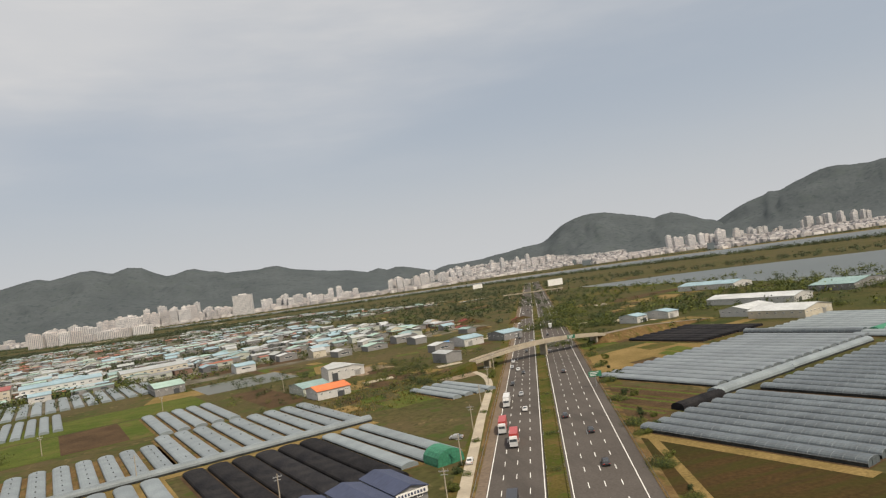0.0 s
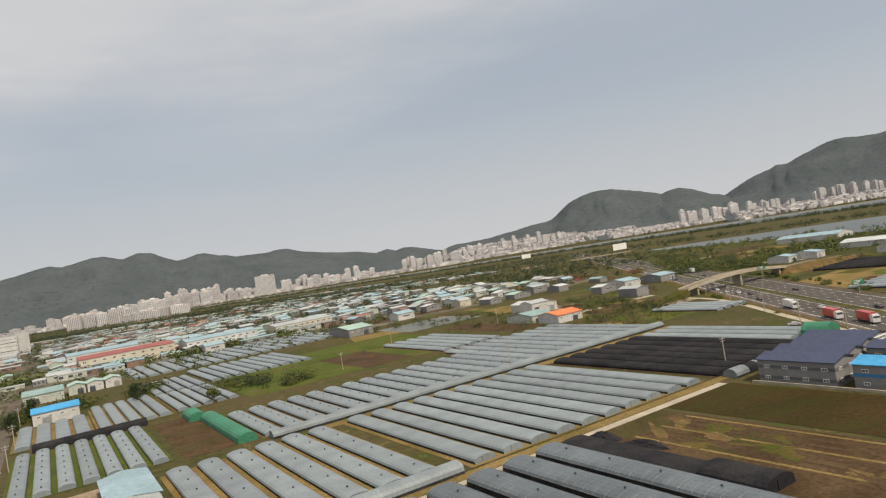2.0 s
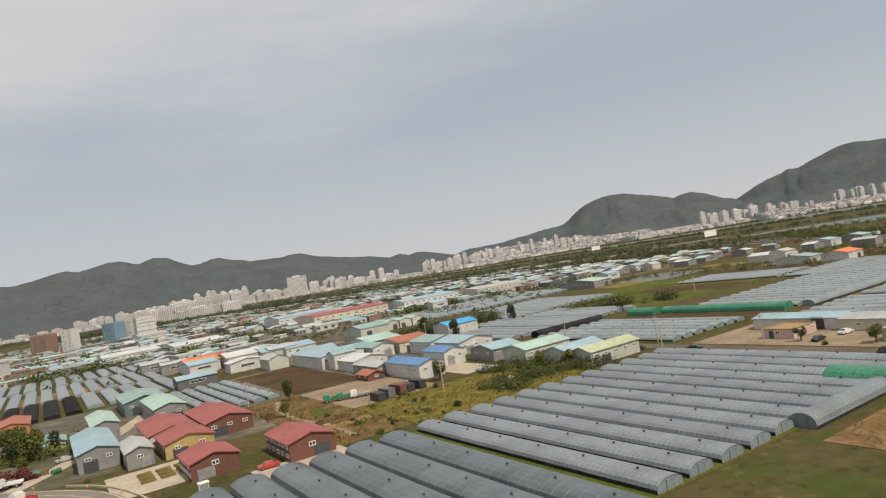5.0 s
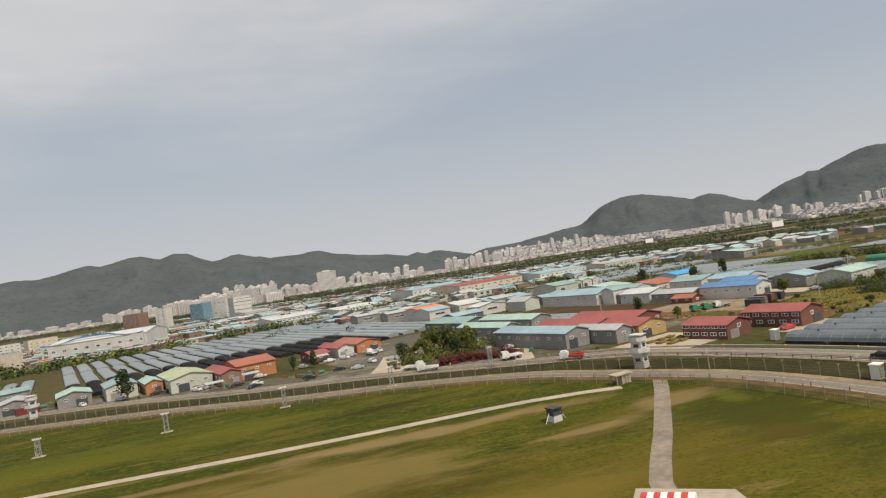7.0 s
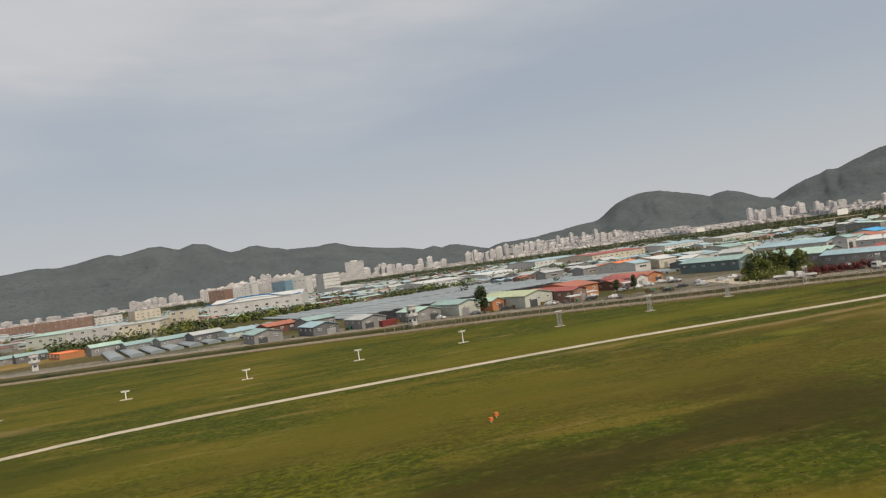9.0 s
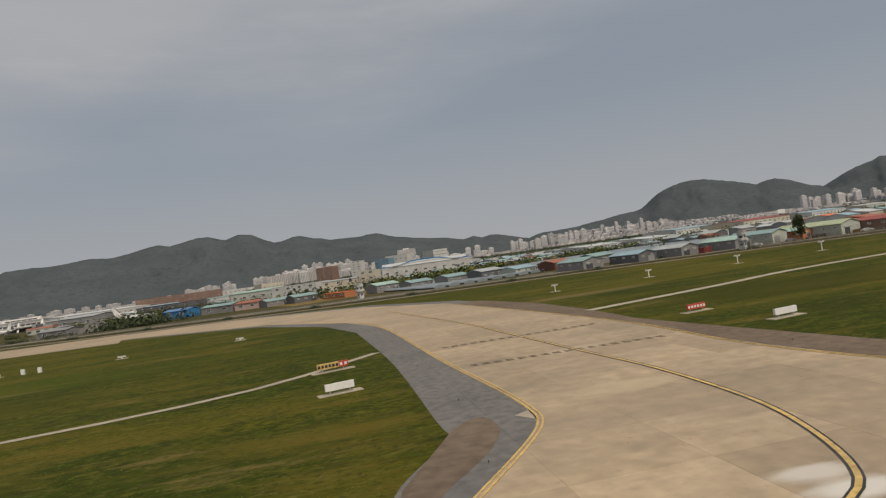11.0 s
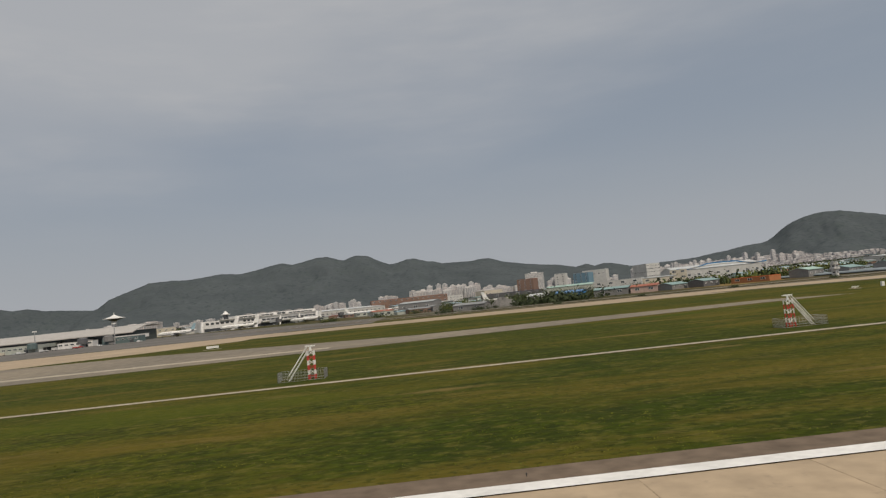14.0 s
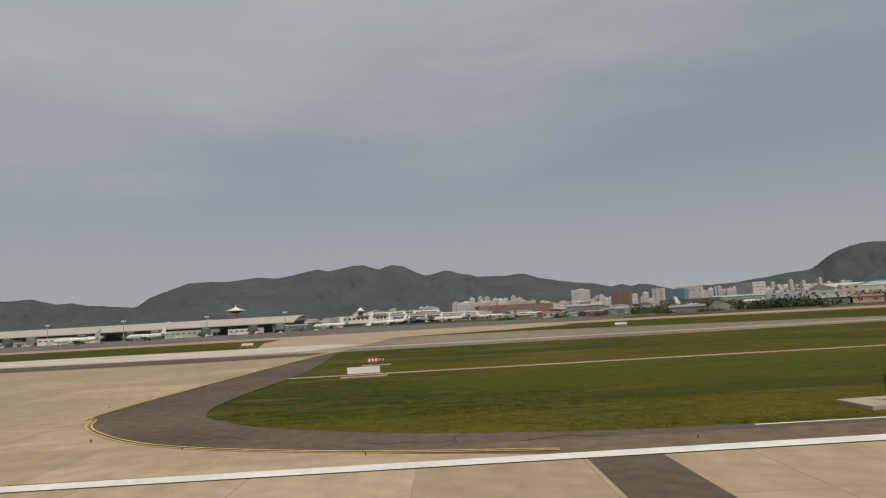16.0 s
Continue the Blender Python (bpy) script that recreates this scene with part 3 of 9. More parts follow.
def tunnel(a, b0, b1, w, h=1.15, kind="film", label="", along="b", side=0.4, vents=0, group="greenhouse tunnels"):
    """One tunnel greenhouse along b (or a) of the field grid: film cover, end walls, hoops, vents."""
    length = b1 - b0
    near = b0 < 235 and along == "b" or along == "a"
    key = (round(w, 2), round(length, 1), h, kind, side, near)
    if key not in TUNNEL:
        g, e0, hp = Geo(), Geo(), Geo()
        sec = arch(w, h, side)
        k = len(sec)
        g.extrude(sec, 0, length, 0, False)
        # lowest side faces take the near-black skirt, which darkens the gaps between tunnels
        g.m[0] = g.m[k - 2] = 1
        if not near:
            g.add([(x, 0, z) for x, z in sec], [tuple(range(k))])
            g.add([(x, length, z) for x, z in sec], [tuple(range(k - 1, -1, -1))])
        e0.add([(x, 0.02, z) for x, z in sec] + [(x, 0.08, z) for x, z in sec], [tuple(range(k)), tuple(range(2 * k - 1, k - 1, -1))])
        e0.box(-0.42, 0.42, -0.03, 0.02, 0, min(1.05, h * 0.75))
        e0.box(-0.46, 0.46, -0.05, 0.02, min(1.05, h * 0.75), min(1.05, h * 0.75) + 0.06)
        for sx in (-0.46, 0.42):
            e0.box(sx, sx + 0.04, -0.05, 0.02, 0, min(1.05, h * 0.75))
        m = max(1, int(length / (1.5 if kind == "film2" else 3.0)))
        sec2 = [(x * 1.012, z * 1.012 + 0.004) for x, z in sec[1:-1]]
        for i in range(m + 1):
            y = length * i / m
            hp.extrude(sec2, y - 0.035, y + 0.035, 0, False)
        hp.box(-w / 2 - 0.04, -w / 2 - 0.01, 0, length, side - 0.05, side + 0.03)
        hp.box(w / 2 + 0.01, w / 2 + 0.04, 0, length, side - 0.05, side + 0.03)
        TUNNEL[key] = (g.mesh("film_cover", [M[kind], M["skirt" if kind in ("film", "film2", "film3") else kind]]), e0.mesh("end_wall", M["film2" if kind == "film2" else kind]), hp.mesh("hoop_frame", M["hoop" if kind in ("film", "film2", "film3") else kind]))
    x, y = fld(a, b0) if along == "b" else fld(b0, a)
    rot = 18 if along == "b" else -72
    lab = label or "long arched greenhouse tunnel of grey plastic film"
    if near:
        ob = thing("greenhouse_tunnel", x, y, 0, rot, lab, "greenhouse", group)
        new("film_cover", TUNNEL[key][0]).parent = ob
        new("end_wall", TUNNEL[key][1]).parent = ob
        ew = new("end_wall", TUNNEL[key][1])
        ew.parent = ob
        ew.matrix_local = pose(0, length, 0, 0, 0, 180)
        if kind in ("film2", "film3"):
            hoop = new("hoop_frame", TUNNEL[key][2])
            hoop.parent = ob
            tagged(hoop, "steel hoops under the film", "", "", "stuff")
    else:
        ob = new("greenhouse_tunnel", TUNNEL[key][0])
        ob.matrix_world = pose(x, y, 0, 0, 0, rot)
        tagged(ob, lab, "greenhouse", group)
    if vents:
        if "vent" not in TUNNEL:
            g = Geo()
            g.tube((0, 0, -0.1), (0, 0, 0.13), 0.11, 0.11, 6)
            g.tube((0, 0, 0.13), (0, 0, 0.2), 0.17, 0.05, 6)
            TUNNEL["vent"] = g.mesh("vent", M["vent"])
        for i in range(vents):
            v = new("vent", TUNNEL["vent"])
            v.parent = ob
            v.location = (0, length * (i + 0.5) / vents, h)
    return ob


def tunnels(a0, a1, b0, b1, n, kind="film", fill=0.75, h=0.95, vents=0, label="", jit=0.25, side=0.36, gap="weedy"):
    if b0 < 200 and gap:
        sheet("field", frect(a0 - 0.3, a1 + 0.3, b0 - 0.4, b1 + 0.4), 0.046, M[gap], "bare earth between the greenhouse tunnels", "field")
    p = (a1 - a0) / n
    for i in range(n):
        tunnel(a0 + p * (i + 0.5), b0 + jit * random.uniform(-1, 1), b1 + jit * random.uniform(-1, 1), round(p * fill, 2), h, kind, label, vents=vents, side=side)


WIN = {}
FULL = [True]


def win_mesh(w, h):
    key = (round(w, 2), round(h, 2), FULL[0])
    if key not in WIN:
        g = Geo()
        t = 0.07
        for q in ((-w / 2, w / 2, -h / 2, -h / 2 + t), (-w / 2, w / 2, h / 2 - t, h / 2), (-w / 2, -w / 2 + t, -h / 2 + t, h / 2 - t), (w / 2 - t, w / 2, -h / 2 + t, h / 2 - t), (-t / 2, t / 2, -h / 2 + t, h / 2 - t)):
            g.box(q[0], q[1], -0.07, 0.0, q[2], q[3])
        p = Geo()
        p.box(-w / 2 + t, w / 2 - t, -0.03, 0.0, -h / 2 + t, h / 2 - t)
        if FULL[0]:
            WIN[key] = (g.mesh("window", M["white"]), p.mesh("pane", M["glass"]))
        else:
            g.box(-w / 2 + t, w / 2 - t, -0.03, 0.0, -h / 2 + t, h / 2 - t, 1)
            WIN[key] = (g.mesh("window", [M["white"], M["glass"]]), None)
    return WIN[key]


def window(parent, x, y, z, w, h, turn):
    a, b = win_mesh(w, h)
    o = new("window", a)
    o.parent = parent
    o.matrix_local = pose(x, y, z, 0, 0, turn)
    if FULL[0]:
        q = new("pane", b)
        q.parent = o


def panel(parent, name, x, y, z0, w, h, turn, material, label=""):
    """A door, shutter or band standing 4 cm proud of a wall."""
    g = Geo()
    g.box(-w / 2, w / 2, -0.05, 0.0, 0, h)
    o = g.make(name, material, parent, label)
    o.matrix_local = pose(x, y, z0, 0, 0, turn)
    return o


def building(name, x, y, w, d, h, rot=18, wall="white", roof="grey", rise=0.8, ridge="x", flat=False, win=(), doors=(), bands=(), label="", category="building", eave=0.25, group="", z=0.0):
    """A shed or house: local x along its front (w), y deep (d); the front faces -y.
    win: (side, count, height, width, tall); doors: (side, offset, width, height, material)."""
    e = thing(name, x, y, z, rot, label, category, group)
    g = Geo()
    hw, hd = w / 2, d / 2
    rs = 0.0 if flat else rise
    if ridge == "x":
        vs = [(-hw, -hd, 0), (hw, -hd, 0), (hw, hd, 0), (-hw, hd, 0), (-hw, -hd, h), (hw, -hd, h), (hw, hd, h), (-hw, hd, h), (-hw, 0, h + rs), (hw, 0, h + rs)]
        fs = [(0, 1, 5, 4), (2, 3, 7, 6), (1, 2, 6, 9, 5), (3, 0, 4, 8, 7)]
    else:
        vs = [(-hw, -hd, 0), (hw, -hd, 0), (hw, hd, 0), (-hw, hd, 0), (-hw, -hd, h), (hw, -hd, h), (hw, hd, h), (-hw, hd, h), (0, -hd, h + rs), (0, hd, h + rs)]
        fs = [(0, 1, 5, 8, 4), (2, 3, 7, 9, 6), (1, 2, 6, 5), (3, 0, 4, 7)]
    if flat:
        fs = [(0, 1, 5, 4), (1, 2, 6, 5), (2, 3, 7, 6), (3, 0, 4, 7)]
        vs = vs[:8]
    g.add(vs, fs)
    g.make("wall", W[wall], e)
    r = Geo()
    t = 0.12
    if flat:
        r.box(-hw + 0.1, hw - 0.1, -hd + 0.1, hd - 0.1, h - 0.25, h - 0.13)
        for q in ((-hw - 0.04, hw + 0.04, -hd - 0.04, -hd + 0.14), (-hw - 0.04, hw + 0.04, hd - 0.14, hd + 0.04), (-hw - 0.04, -hw + 0.14, -hd + 0.14, hd - 0.14), (hw - 0.14, hw + 0.04, -hd + 0.14, hd - 0.14)):
            r.box(*q, h - 0.12, h + 0.06)
    else:
        span = hd if ridge == "x" else hw
        s = (span + eave) / span
        sec = [(-span * s, h + rs - rs * s + 0.01), (0, h + rs + 0.01), (span * s, h + rs - rs * s + 0.01), (span * s, h + rs - rs * s + t), (0, h + rs + t + 0.03), (-span * s, h + rs - rs * s + t)]
        ln = (hw if ridge == "x" else hd) + eave
        if ridge == "x":
            n = len(sec)
            r.add([(-ln, q[0], q[1]) for q in sec] + [(ln, q[0], q[1]) for q in sec],
                  [(i, (i + 1) % n, n + (i + 1) % n, n + i) for i in range(n)] + [(5, 4, 1, 0), (4, 3, 2, 1), (n, n + 1, n + 4, n + 5), (n + 1, n + 2, n + 3, n + 4)])
        else:
            n = len(sec)
            r.add([(q[0], -ln, q[1]) for q in sec] + [(q[0], ln, q[1]) for q in sec],
                  [(i, (i + 1) % n, n + (i + 1) % n, n + i) for i in range(n)] + [(0, 1, 4, 5), (1, 2, 3, 4), (n + 5, n + 4, n + 1, n), (n + 4, n + 3, n + 2, n + 1)])
    r.make("roof", R[roof], e)
    for side, count, zc, ww, wh in win:
        L = w if side in "fb" else d
        for i in range(count):
            u = -L / 2 + L * (i + 0.5) / count
            if side == "f":
                window(e, u, -hd, zc, ww, wh, 0)
            elif side == "b":
                window(e, u, hd, zc, ww, wh, 180)
            elif side == "l":
                window(e, -hw, u, zc, ww, wh, -90)
            else:
                window(e, hw, u, zc, ww, wh, 90)
    for side, off, dw, dh, dm in doors:
        px = {"f": (off, -hd, 0), "l": (-hw, off, -90), "r": (hw, off, 90), "b": (off, hd, 180)}[side]
        panel(e, "door", px[0], px[1], 0.0, dw, dh, px[2], dm)
    for side, z0, bh, bm in bands:
        px = {"f": (0, -hd, 0, w), "l": (-hw, 0, -90, d), "r": (hw, 0, 90, d)}[side]
        o = panel(e, "wall_band", px[0], px[1], z0, px[3], bh, px[2], bm)
        o.scale = (1, 0.6, 1)
    return e


# ================= ground =================
g = Geo()
for i in range(-6, 7):
    for j in range(-3, 7):
        g.add([(i * 900 - 450, j * 900 - 450, 0), (i * 900 + 450, j * 900 - 450, 0), (i * 900 + 450, j * 900 + 450, 0), (i * 900 - 450, j * 900 + 450, 0)], [(0, 1, 2, 3)])
tagged(g.make("ground", M["land"]), "flat farmland with dry grass and soil", "ground", "", "structure")

# ---- motorway ----
HD, HN = Vector((0.36, 0.933)), Vector((0.933, -0.36))


def hw(n, s):
    p = HN * n + HD * s
    return (p.x, p.y)


def hwline(s0, s1, step=40.0):
    k = max(1, int((s1 - s0) / step))
    return [Vector(hw(0, s0 + (s1 - s0) * i / k)) for i in range(k + 1)]


HL = hwline(-120, 1150)
ribbon("verge", HL, -17.5, 16.0, 0.03, M["verge"], "grassy embankment strip along the motorway", "verge")
ribbon("road", HL, 2.0, 12.0, 0.06, M["asphalt"], "motorway carriageway of dark asphalt", "road")
ribbon("road", HL, -12.4, -1.0, 0.06, M["asphalt"], "motorway carriageway of dark asphalt", "road")
ribbon("hard_shoulder", HL, 10.45, 12.0, 0.068, M["shoulder"], "paler hard shoulder of the motorway", "road")
ribbon("verge", HL, -13.9, -12.4, 0.045, M["weedy"], "strip of dry weeds beside the motorway", "verge")
ribbon("verge", HL, 12.0, 13.1, 0.045, M["weedy"], "strip of dry weeds beside the motorway", "verge")
ribbon("median", HL, -1.0, 2.0, 0.07, M["verge"], "grassy central strip of the motorway", "verge")
for n0 in (10.3, 2.3, -1.4, -10.5):
    ribbon("edge_line", HL, n0 - 0.07, n0 + 0.07, 0.075, M["white"], "white painted motorway edge line", "road marking")
g = Geo()
for n0 in (8.3, 6.3, 4.3, -3.6, -5.8, -8.1):
    s = -60.0
    while s < 620:
        p, q = Vector(hw(-n0, s)), Vector(hw(-n0, s + 2.3))
        k = HN * 0.06
        g.add([(p.x - k.x, p.y - k.y, 0.076), (p.x + k.x, p.y + k.y, 0.076), (q.x + k.x, q.y + k.y, 0.076), (q.x - k.x, q.y - k.y, 0.076)], [(0, 1, 2, 3)])
        s += 6.8
tagged(g.make("lane_dashes", M["white"]), "dashed white lane markings on the motorway", "road marking", "", "structure")
for n0 in (-12.3, 12.6, 0.85, -1.85):
    g = Geo()
    s = -100.0
    while s < 600:
        p, q = Vector(hw(n0, s)), Vector(hw(n0, s + 20))
        g.add([(p.x, p.y, 0.3), (q.x, q.y, 0.3), (q.x, q.y, 0.52), (p.x, p.y, 0.52)], [(0, 1, 2, 3)])
        m4 = Matrix.Translation((p.x, p.y, 0))
        g.box(-0.04, 0.04, -0.04, 0.04, 0, 0.5, 0, m4)
        s += 20
    tagged(g.make("guard_rail", M["barrier"]), "galvanised steel guard rail beside the motorway", "guard rail", "guard rails")
ribbon("service_road", smooth_line([hw(-14.0, -80), hw(-13.4, 60), hw(-13.5, 82), hw(-13.9, 100), hw(-14.6, 135), hw(-16.0, 185), hw(-26, 215)]), -0.95, 0.95, 0.065, M["concrete"], "narrow concrete service lane beside the motorway", "road")

# ---- fields ----
UPPER = ("dark soil plot with furrows", "small green crop plot", "bright green crop field", "ploughed reddish-brown plot", "shallow flooded field, grey and still")
for q, m, lab in (
        ((89, 112, 83, 113), "soil", "strip plots of soil and weeds"), ((117, 166, 124, 150), "straw", "dry yellow grass plot"), ((48, 83, 254, 287), "wet", "shallow flooded field, grey and still"), ((0, 16, 193, 230), "soil_dark", "dark soil plot with furrows"), ((-14, 0, 193, 204), "paddy", "small green crop plot"), ((53, 65, 192, 240), "soil_dark", "ploughed reddish-brown plot"), ((64, 83, 30, 78), "fallow", "ploughed brown field with green tinge"), ((-140, -124, 196, 247), "soil_dark", "dark ploughed soil plot"), ((1.2, 16.6, 40, 91), "fallow", "smooth fallow field, olive and brown"),
        ((-18, 0, 52, 93), "soil", "reddish bare soil plot"), ((-56, -47, 145, 188), "soil", "bare brown soil plot between tunnels"),
        ((-83, -62, 60, 90), "straw", "dry garden plot with crop rows"), ((-100, -90, 188, 230), "paddy", "green field"),
        ((-32, 22, 192, 230), "paddy", "green grassy field"), ((22, 34, 190, 215), "soil_dark", "dark soil plot"),
        ((22, 44, 232, 262), "paddy", "bright green crop field"), ((-30, 44, 232, 262), "paddy", "flat green field"),
        ((-152, -140, 146, 197), "weedy", "weedy garden plot beside the tunnels"), ((-139.8, -122, 167.4, 195), "dust", "dusty tan truck yard"), ((-139.8, -106, 143, 167), "dry_grass", "dry grass lot")):
    sheet("field", frect(*q), 0.052 if lab in UPPER else 0.04, M[m], lab, "field")
for a0, a1, b0, b1, m in ((-33, 62, 137.6, 140.6, "straw"), (-66, 16, 91.2, 92.8, "concrete"), (-63, 20, 93.0, 95.0, "straw")):
    sheet("farm_track", frect(a0, a1, b0, b1), 0.05, M[m], "narrow farm track between greenhouses", "track")
ribbon("road", [Vector(fld(-86, b)) for b in range(20, 700, 20)], -2.0, 2.0, 0.06, M["sh_dark"], "narrow grey village road", "road")

tunnels(116, 180, 88, 122, 16, "film3", fill=0.82, h=1.1, side=0.5)
tunnel(84.5, 110, 136, 3.0, 1.6, "film", "white cross tunnel joining greenhouse rows", "a")
tunnels(83.5, 114, 44, 80, 8, "film2", side=0.58, h=1.15, fill=0.78, gap="soil_dark")
tunnels(117, 170, 42, 79, 14, "film2", side=0.58, h=1.15, fill=0.78, gap="soil_dark")
tunnels(19, 47, 95, 136, 6, "net", label="tunnel covered with black shade net", fill=0.88, gap="soil_dark")
tunnels(47, 60, 99, 136, 3)
tunnel(54.5, 94.5, 99.5, 5.2, 2.6, "tarp", "green tarpaulin farm tunnel hut")
tunnels(-30, 16, 96, 137.5, 10, gap="straw")
tunnels(-61, -33, 98.5, 137.5, 6, vents=6, gap="straw")
tunnel(96.2, -61, -32, 3.0, 1.45, "film", "cross tunnel of grey film closing the rows", "a")
tunnel(142.6, -42, 62, 2.8, 1.35, "film", "long cross tunnel of grey film closing the rows", "a")
tunnels(-43, 20, 144.5, 174, 14, vents=6)
tunnels(20, 62, 144.5, 184, 9, vents=4)
tunnels(-82.3, -57.9, 147.3, 187.5, 7, vents=7, fill=0.74, gap="paddy")
tunnel(191.5, -79, -56.5, 3.0, 1.7, "net", "black net tunnel across the row ends", "a")
tunnel(-45.5, 145, 178, 3.6, 1.7, "tarp", "green tarpaulin covered tunnel")
tunnel(-47.5, 179, 188, 3.8, 1.9, "tarp", "short green tarpaulin tunnel")
tunnel(-16.9, 71, 91.6, 4.4, 0.75, "net", "low strip of black shade net laid over crops", side=0.3, group="small tunnels")
tunnel(-16.8, 63.0, 70.6, 4.8, 1.5, "net", "short tunnel under black shade net", group="small tunnels")
tunnels(-67.0, -18.9, 48, 91, 9, "film2", side=0.68, h=1.3, fill=0.76, gap="soil_dark", vents=6, label="clear film greenhouse tunnel with ribs showing")
tunnels(-142.4, -90.2, 101, 141.5, 12, "film3", vents=6, fill=0.76, h=1.15, side=0.45, gap="paddy")
tunnels(-157.8, -142.2, 199.5, 244.5, 5, fill=0.76, vents=6, gap="paddy")
tunnels(-172, -144, 98, 140, 6, "film2", side=0.5, h=1.5, fill=0.92, gap="soil_dark", vents=6, label="clear film greenhouse tunnel with ribs showing")

# ---- airfield ----
PER = smooth_line([(-219, 20), (-218.6, 46), (-220, 60), (-223.5, 72), (-232, 85), (-239.5, 94.5), (-254.6, 105), (-276, 115), (-301, 129), (-360, 152), (-430, 172), (-520, 215), (-640, 300)])
PUB = smooth_line([(-206, 10), (-205.5, 48), (-206.5, 60), (-210, 73), (-216.5, 88), (-224, 98), (-237, 107), (-254.8, 119.5), (-283, 134), (-309, 150), (-360, 170), (-430, 192), (-520, 236), (-640, 320)])
airfield = [(p.x, p.y) for p in offset_line(PER, 1.0)]
sheet("airfield_grass", [(-219, -60)] + airfield + [(-900, 300), (-1500, 300), (-1500, -60)], 0.02, M["grass"], "mown airfield grass, green with dry brown patches", "grass")
ribbon("perimeter_road", PER, -2.0, 2.0, 0.05, M["old_road"], "worn perimeter road inside the airfield", "road")
ribbon("verge", PER, -9.5, -2.0, 0.035, M["bank"], "grass bank between the roads", "verge")
ribbon("road", PUB, -2.6, 2.6, 0.06, M["old_road"], "two-lane grey public road", "road")
ribbon("concrete_path", smooth_line([(-398.5, 70.5), (-380, 75), (-361, 80), (-312, 82), (-271.6, 79), (-245, 78), (-234, 75.3)]), -0.82, 0.82, 0.05, M["concrete"], "narrow concrete path across the grass", "path")
ribbon("concrete_path", smooth_line([(-633, 48.6), (-560, 48.6), (-470, 48.6), (-447, 49.5), (-432, 54), (-422, 64)]), -0.45, 0.45, 0.05, M["concrete"], "narrow concrete path across the grass", "path")
ribbon("service_path", smooth_line([(-228.5, 76), (-231.3, 71), (-240.8, 55.6), (-247, 46), (-250, 38)]), -0.85, 0.8, 0.05, M["path"], "worn grey service path to the gate", "path")
RW = sheet("runway", [(-1500, -34), (-300, -34), (-300, 18.3), (-1500, 18.3)], 0.046, M["joint"], "tan concrete runway of square slabs", "runway")
sheet("runway_shoulder", [(-1500, 17.4), (-640, 17.4), (-575, 18.3), (-427, 18.3), (-425, 20.4), (-1500, 20.4)], 0.0555, M["shoulder"], "dark asphalt runway shoulder", "runway")
sheet("edge_stripe", [(-1500, 17.3), (-640, 17.3), (-575, 18.25), (-424, 18.25), (-424, 18.95), (-575, 18.95), (-640, 18.0), (-1500, 18.0)], 0.082, M["white"], "broad white runway edge stripe", "road marking")
sheet("edge_stripe", [(-610.5, 20.9), (-605.8, 20.9), (-605.8, 21.05), (-610.5, 21.05)], 0.068, M["white"], "thin white line at the shoulder's edge", "road marking")
TWL = [(-424.2, 20.4), (-424.2, 25.5), (-421.4, 31.1), (-421.3, 34.8), (-421.4, 57.2), (-422.9, 87.5), (-427, 106), (-440, 132), (-470, 158), (-520, 176), (-900, 182)]
TWR = [(-900, 208), (-520, 202), (-450, 180), (-417, 150), (-403, 120), (-398, 90), (-398, 72), (-399, 58), (-398, 45.6), (-396.8, 33.8), (-394, 20.4)]
TWL = [(p.x, p.y) for p in smooth_line(TWL[:6], 0.7)] + TWL[6:]
sheet("taxiway_shoulder", TWL + TWR, 0.036, M["sh_grey"], "grey asphalt taxiway shoulder", "taxiway")
sheet("taxiway_shoulder", [(-398.9, 20.4), (-400.4, 31), (-401.2, 45), (-400.8, 58), (-402.6, 88), (-405, 112), (-401, 112), (-398, 90), (-398, 72), (-399, 58), (-398, 45.6), (-396.8, 33.8), (-394, 20.4)], 0.042, M["shoulder"], "dark brown asphalt taxiway shoulder", "taxiway")
sheet("asphalt_patch", [(-424.15, 20.5), (-424.1, 24.5)] + [(p.x, p.y) for p in smooth_line([(-423.9, 25.9), (-421.6, 30.9), (-421.0, 32.2), (-420.0, 33.5), (-419.2, 33.7), (-419.0, 32.0), (-419.2, 30.6), (-420.1, 28.6), (-421.1, 27.0), (-422.2, 25.5), (-423.0, 24.0), (-423.4, 22.0), (-423.5, 20.5)], 0.4)], 0.042, M["shoulder"], "brown asphalt repair patch on the shoulder", "taxiway")
sheet("concrete_corner", [(-417.9, 32.9), (-416.9, 33.5), (-417.2, 31.5)], 0.0445, M["concrete"], "small concrete corner beyond the edge line", "taxiway")
TWYA = [(-426.0, 18.3), (-424.2, 20.6), (-421.8, 24.1), (-419.0, 28.2), (-417.5, 31.0), (-417.1, 33.6), (-417.2, 39.2), (-418.0, 52.7), (-419.6, 88), (-423.7, 107), (-438, 134), (-470, 161), (-520, 179), (-900, 185), (-900, 205), (-520, 199), (-452, 177), (-420, 148), (-406, 118), (-402.8, 87), (-400.7, 57.8), (-401.3, 40.8), (-400.2, 30.7), (-396, 18.3)]
TWYB = [(-617, 18.3), (-623.5, 20.2), (-629.7, 22.8), (-633.7, 26.1), (-636.5, 30.4), (-637.6, 37.7), (-635.8, 80), (-634, 90), (-634, 104), (-720, 104), (-720, 18.3)]
TWYA = [(p.x, p.y) for p in smooth_line(TWYA[:10], 0.7)] + TWYA[10:]
TWYB = [(p.x, p.y) for p in smooth_line(TWYB[:7], 0.7)] + TWYB[7:]
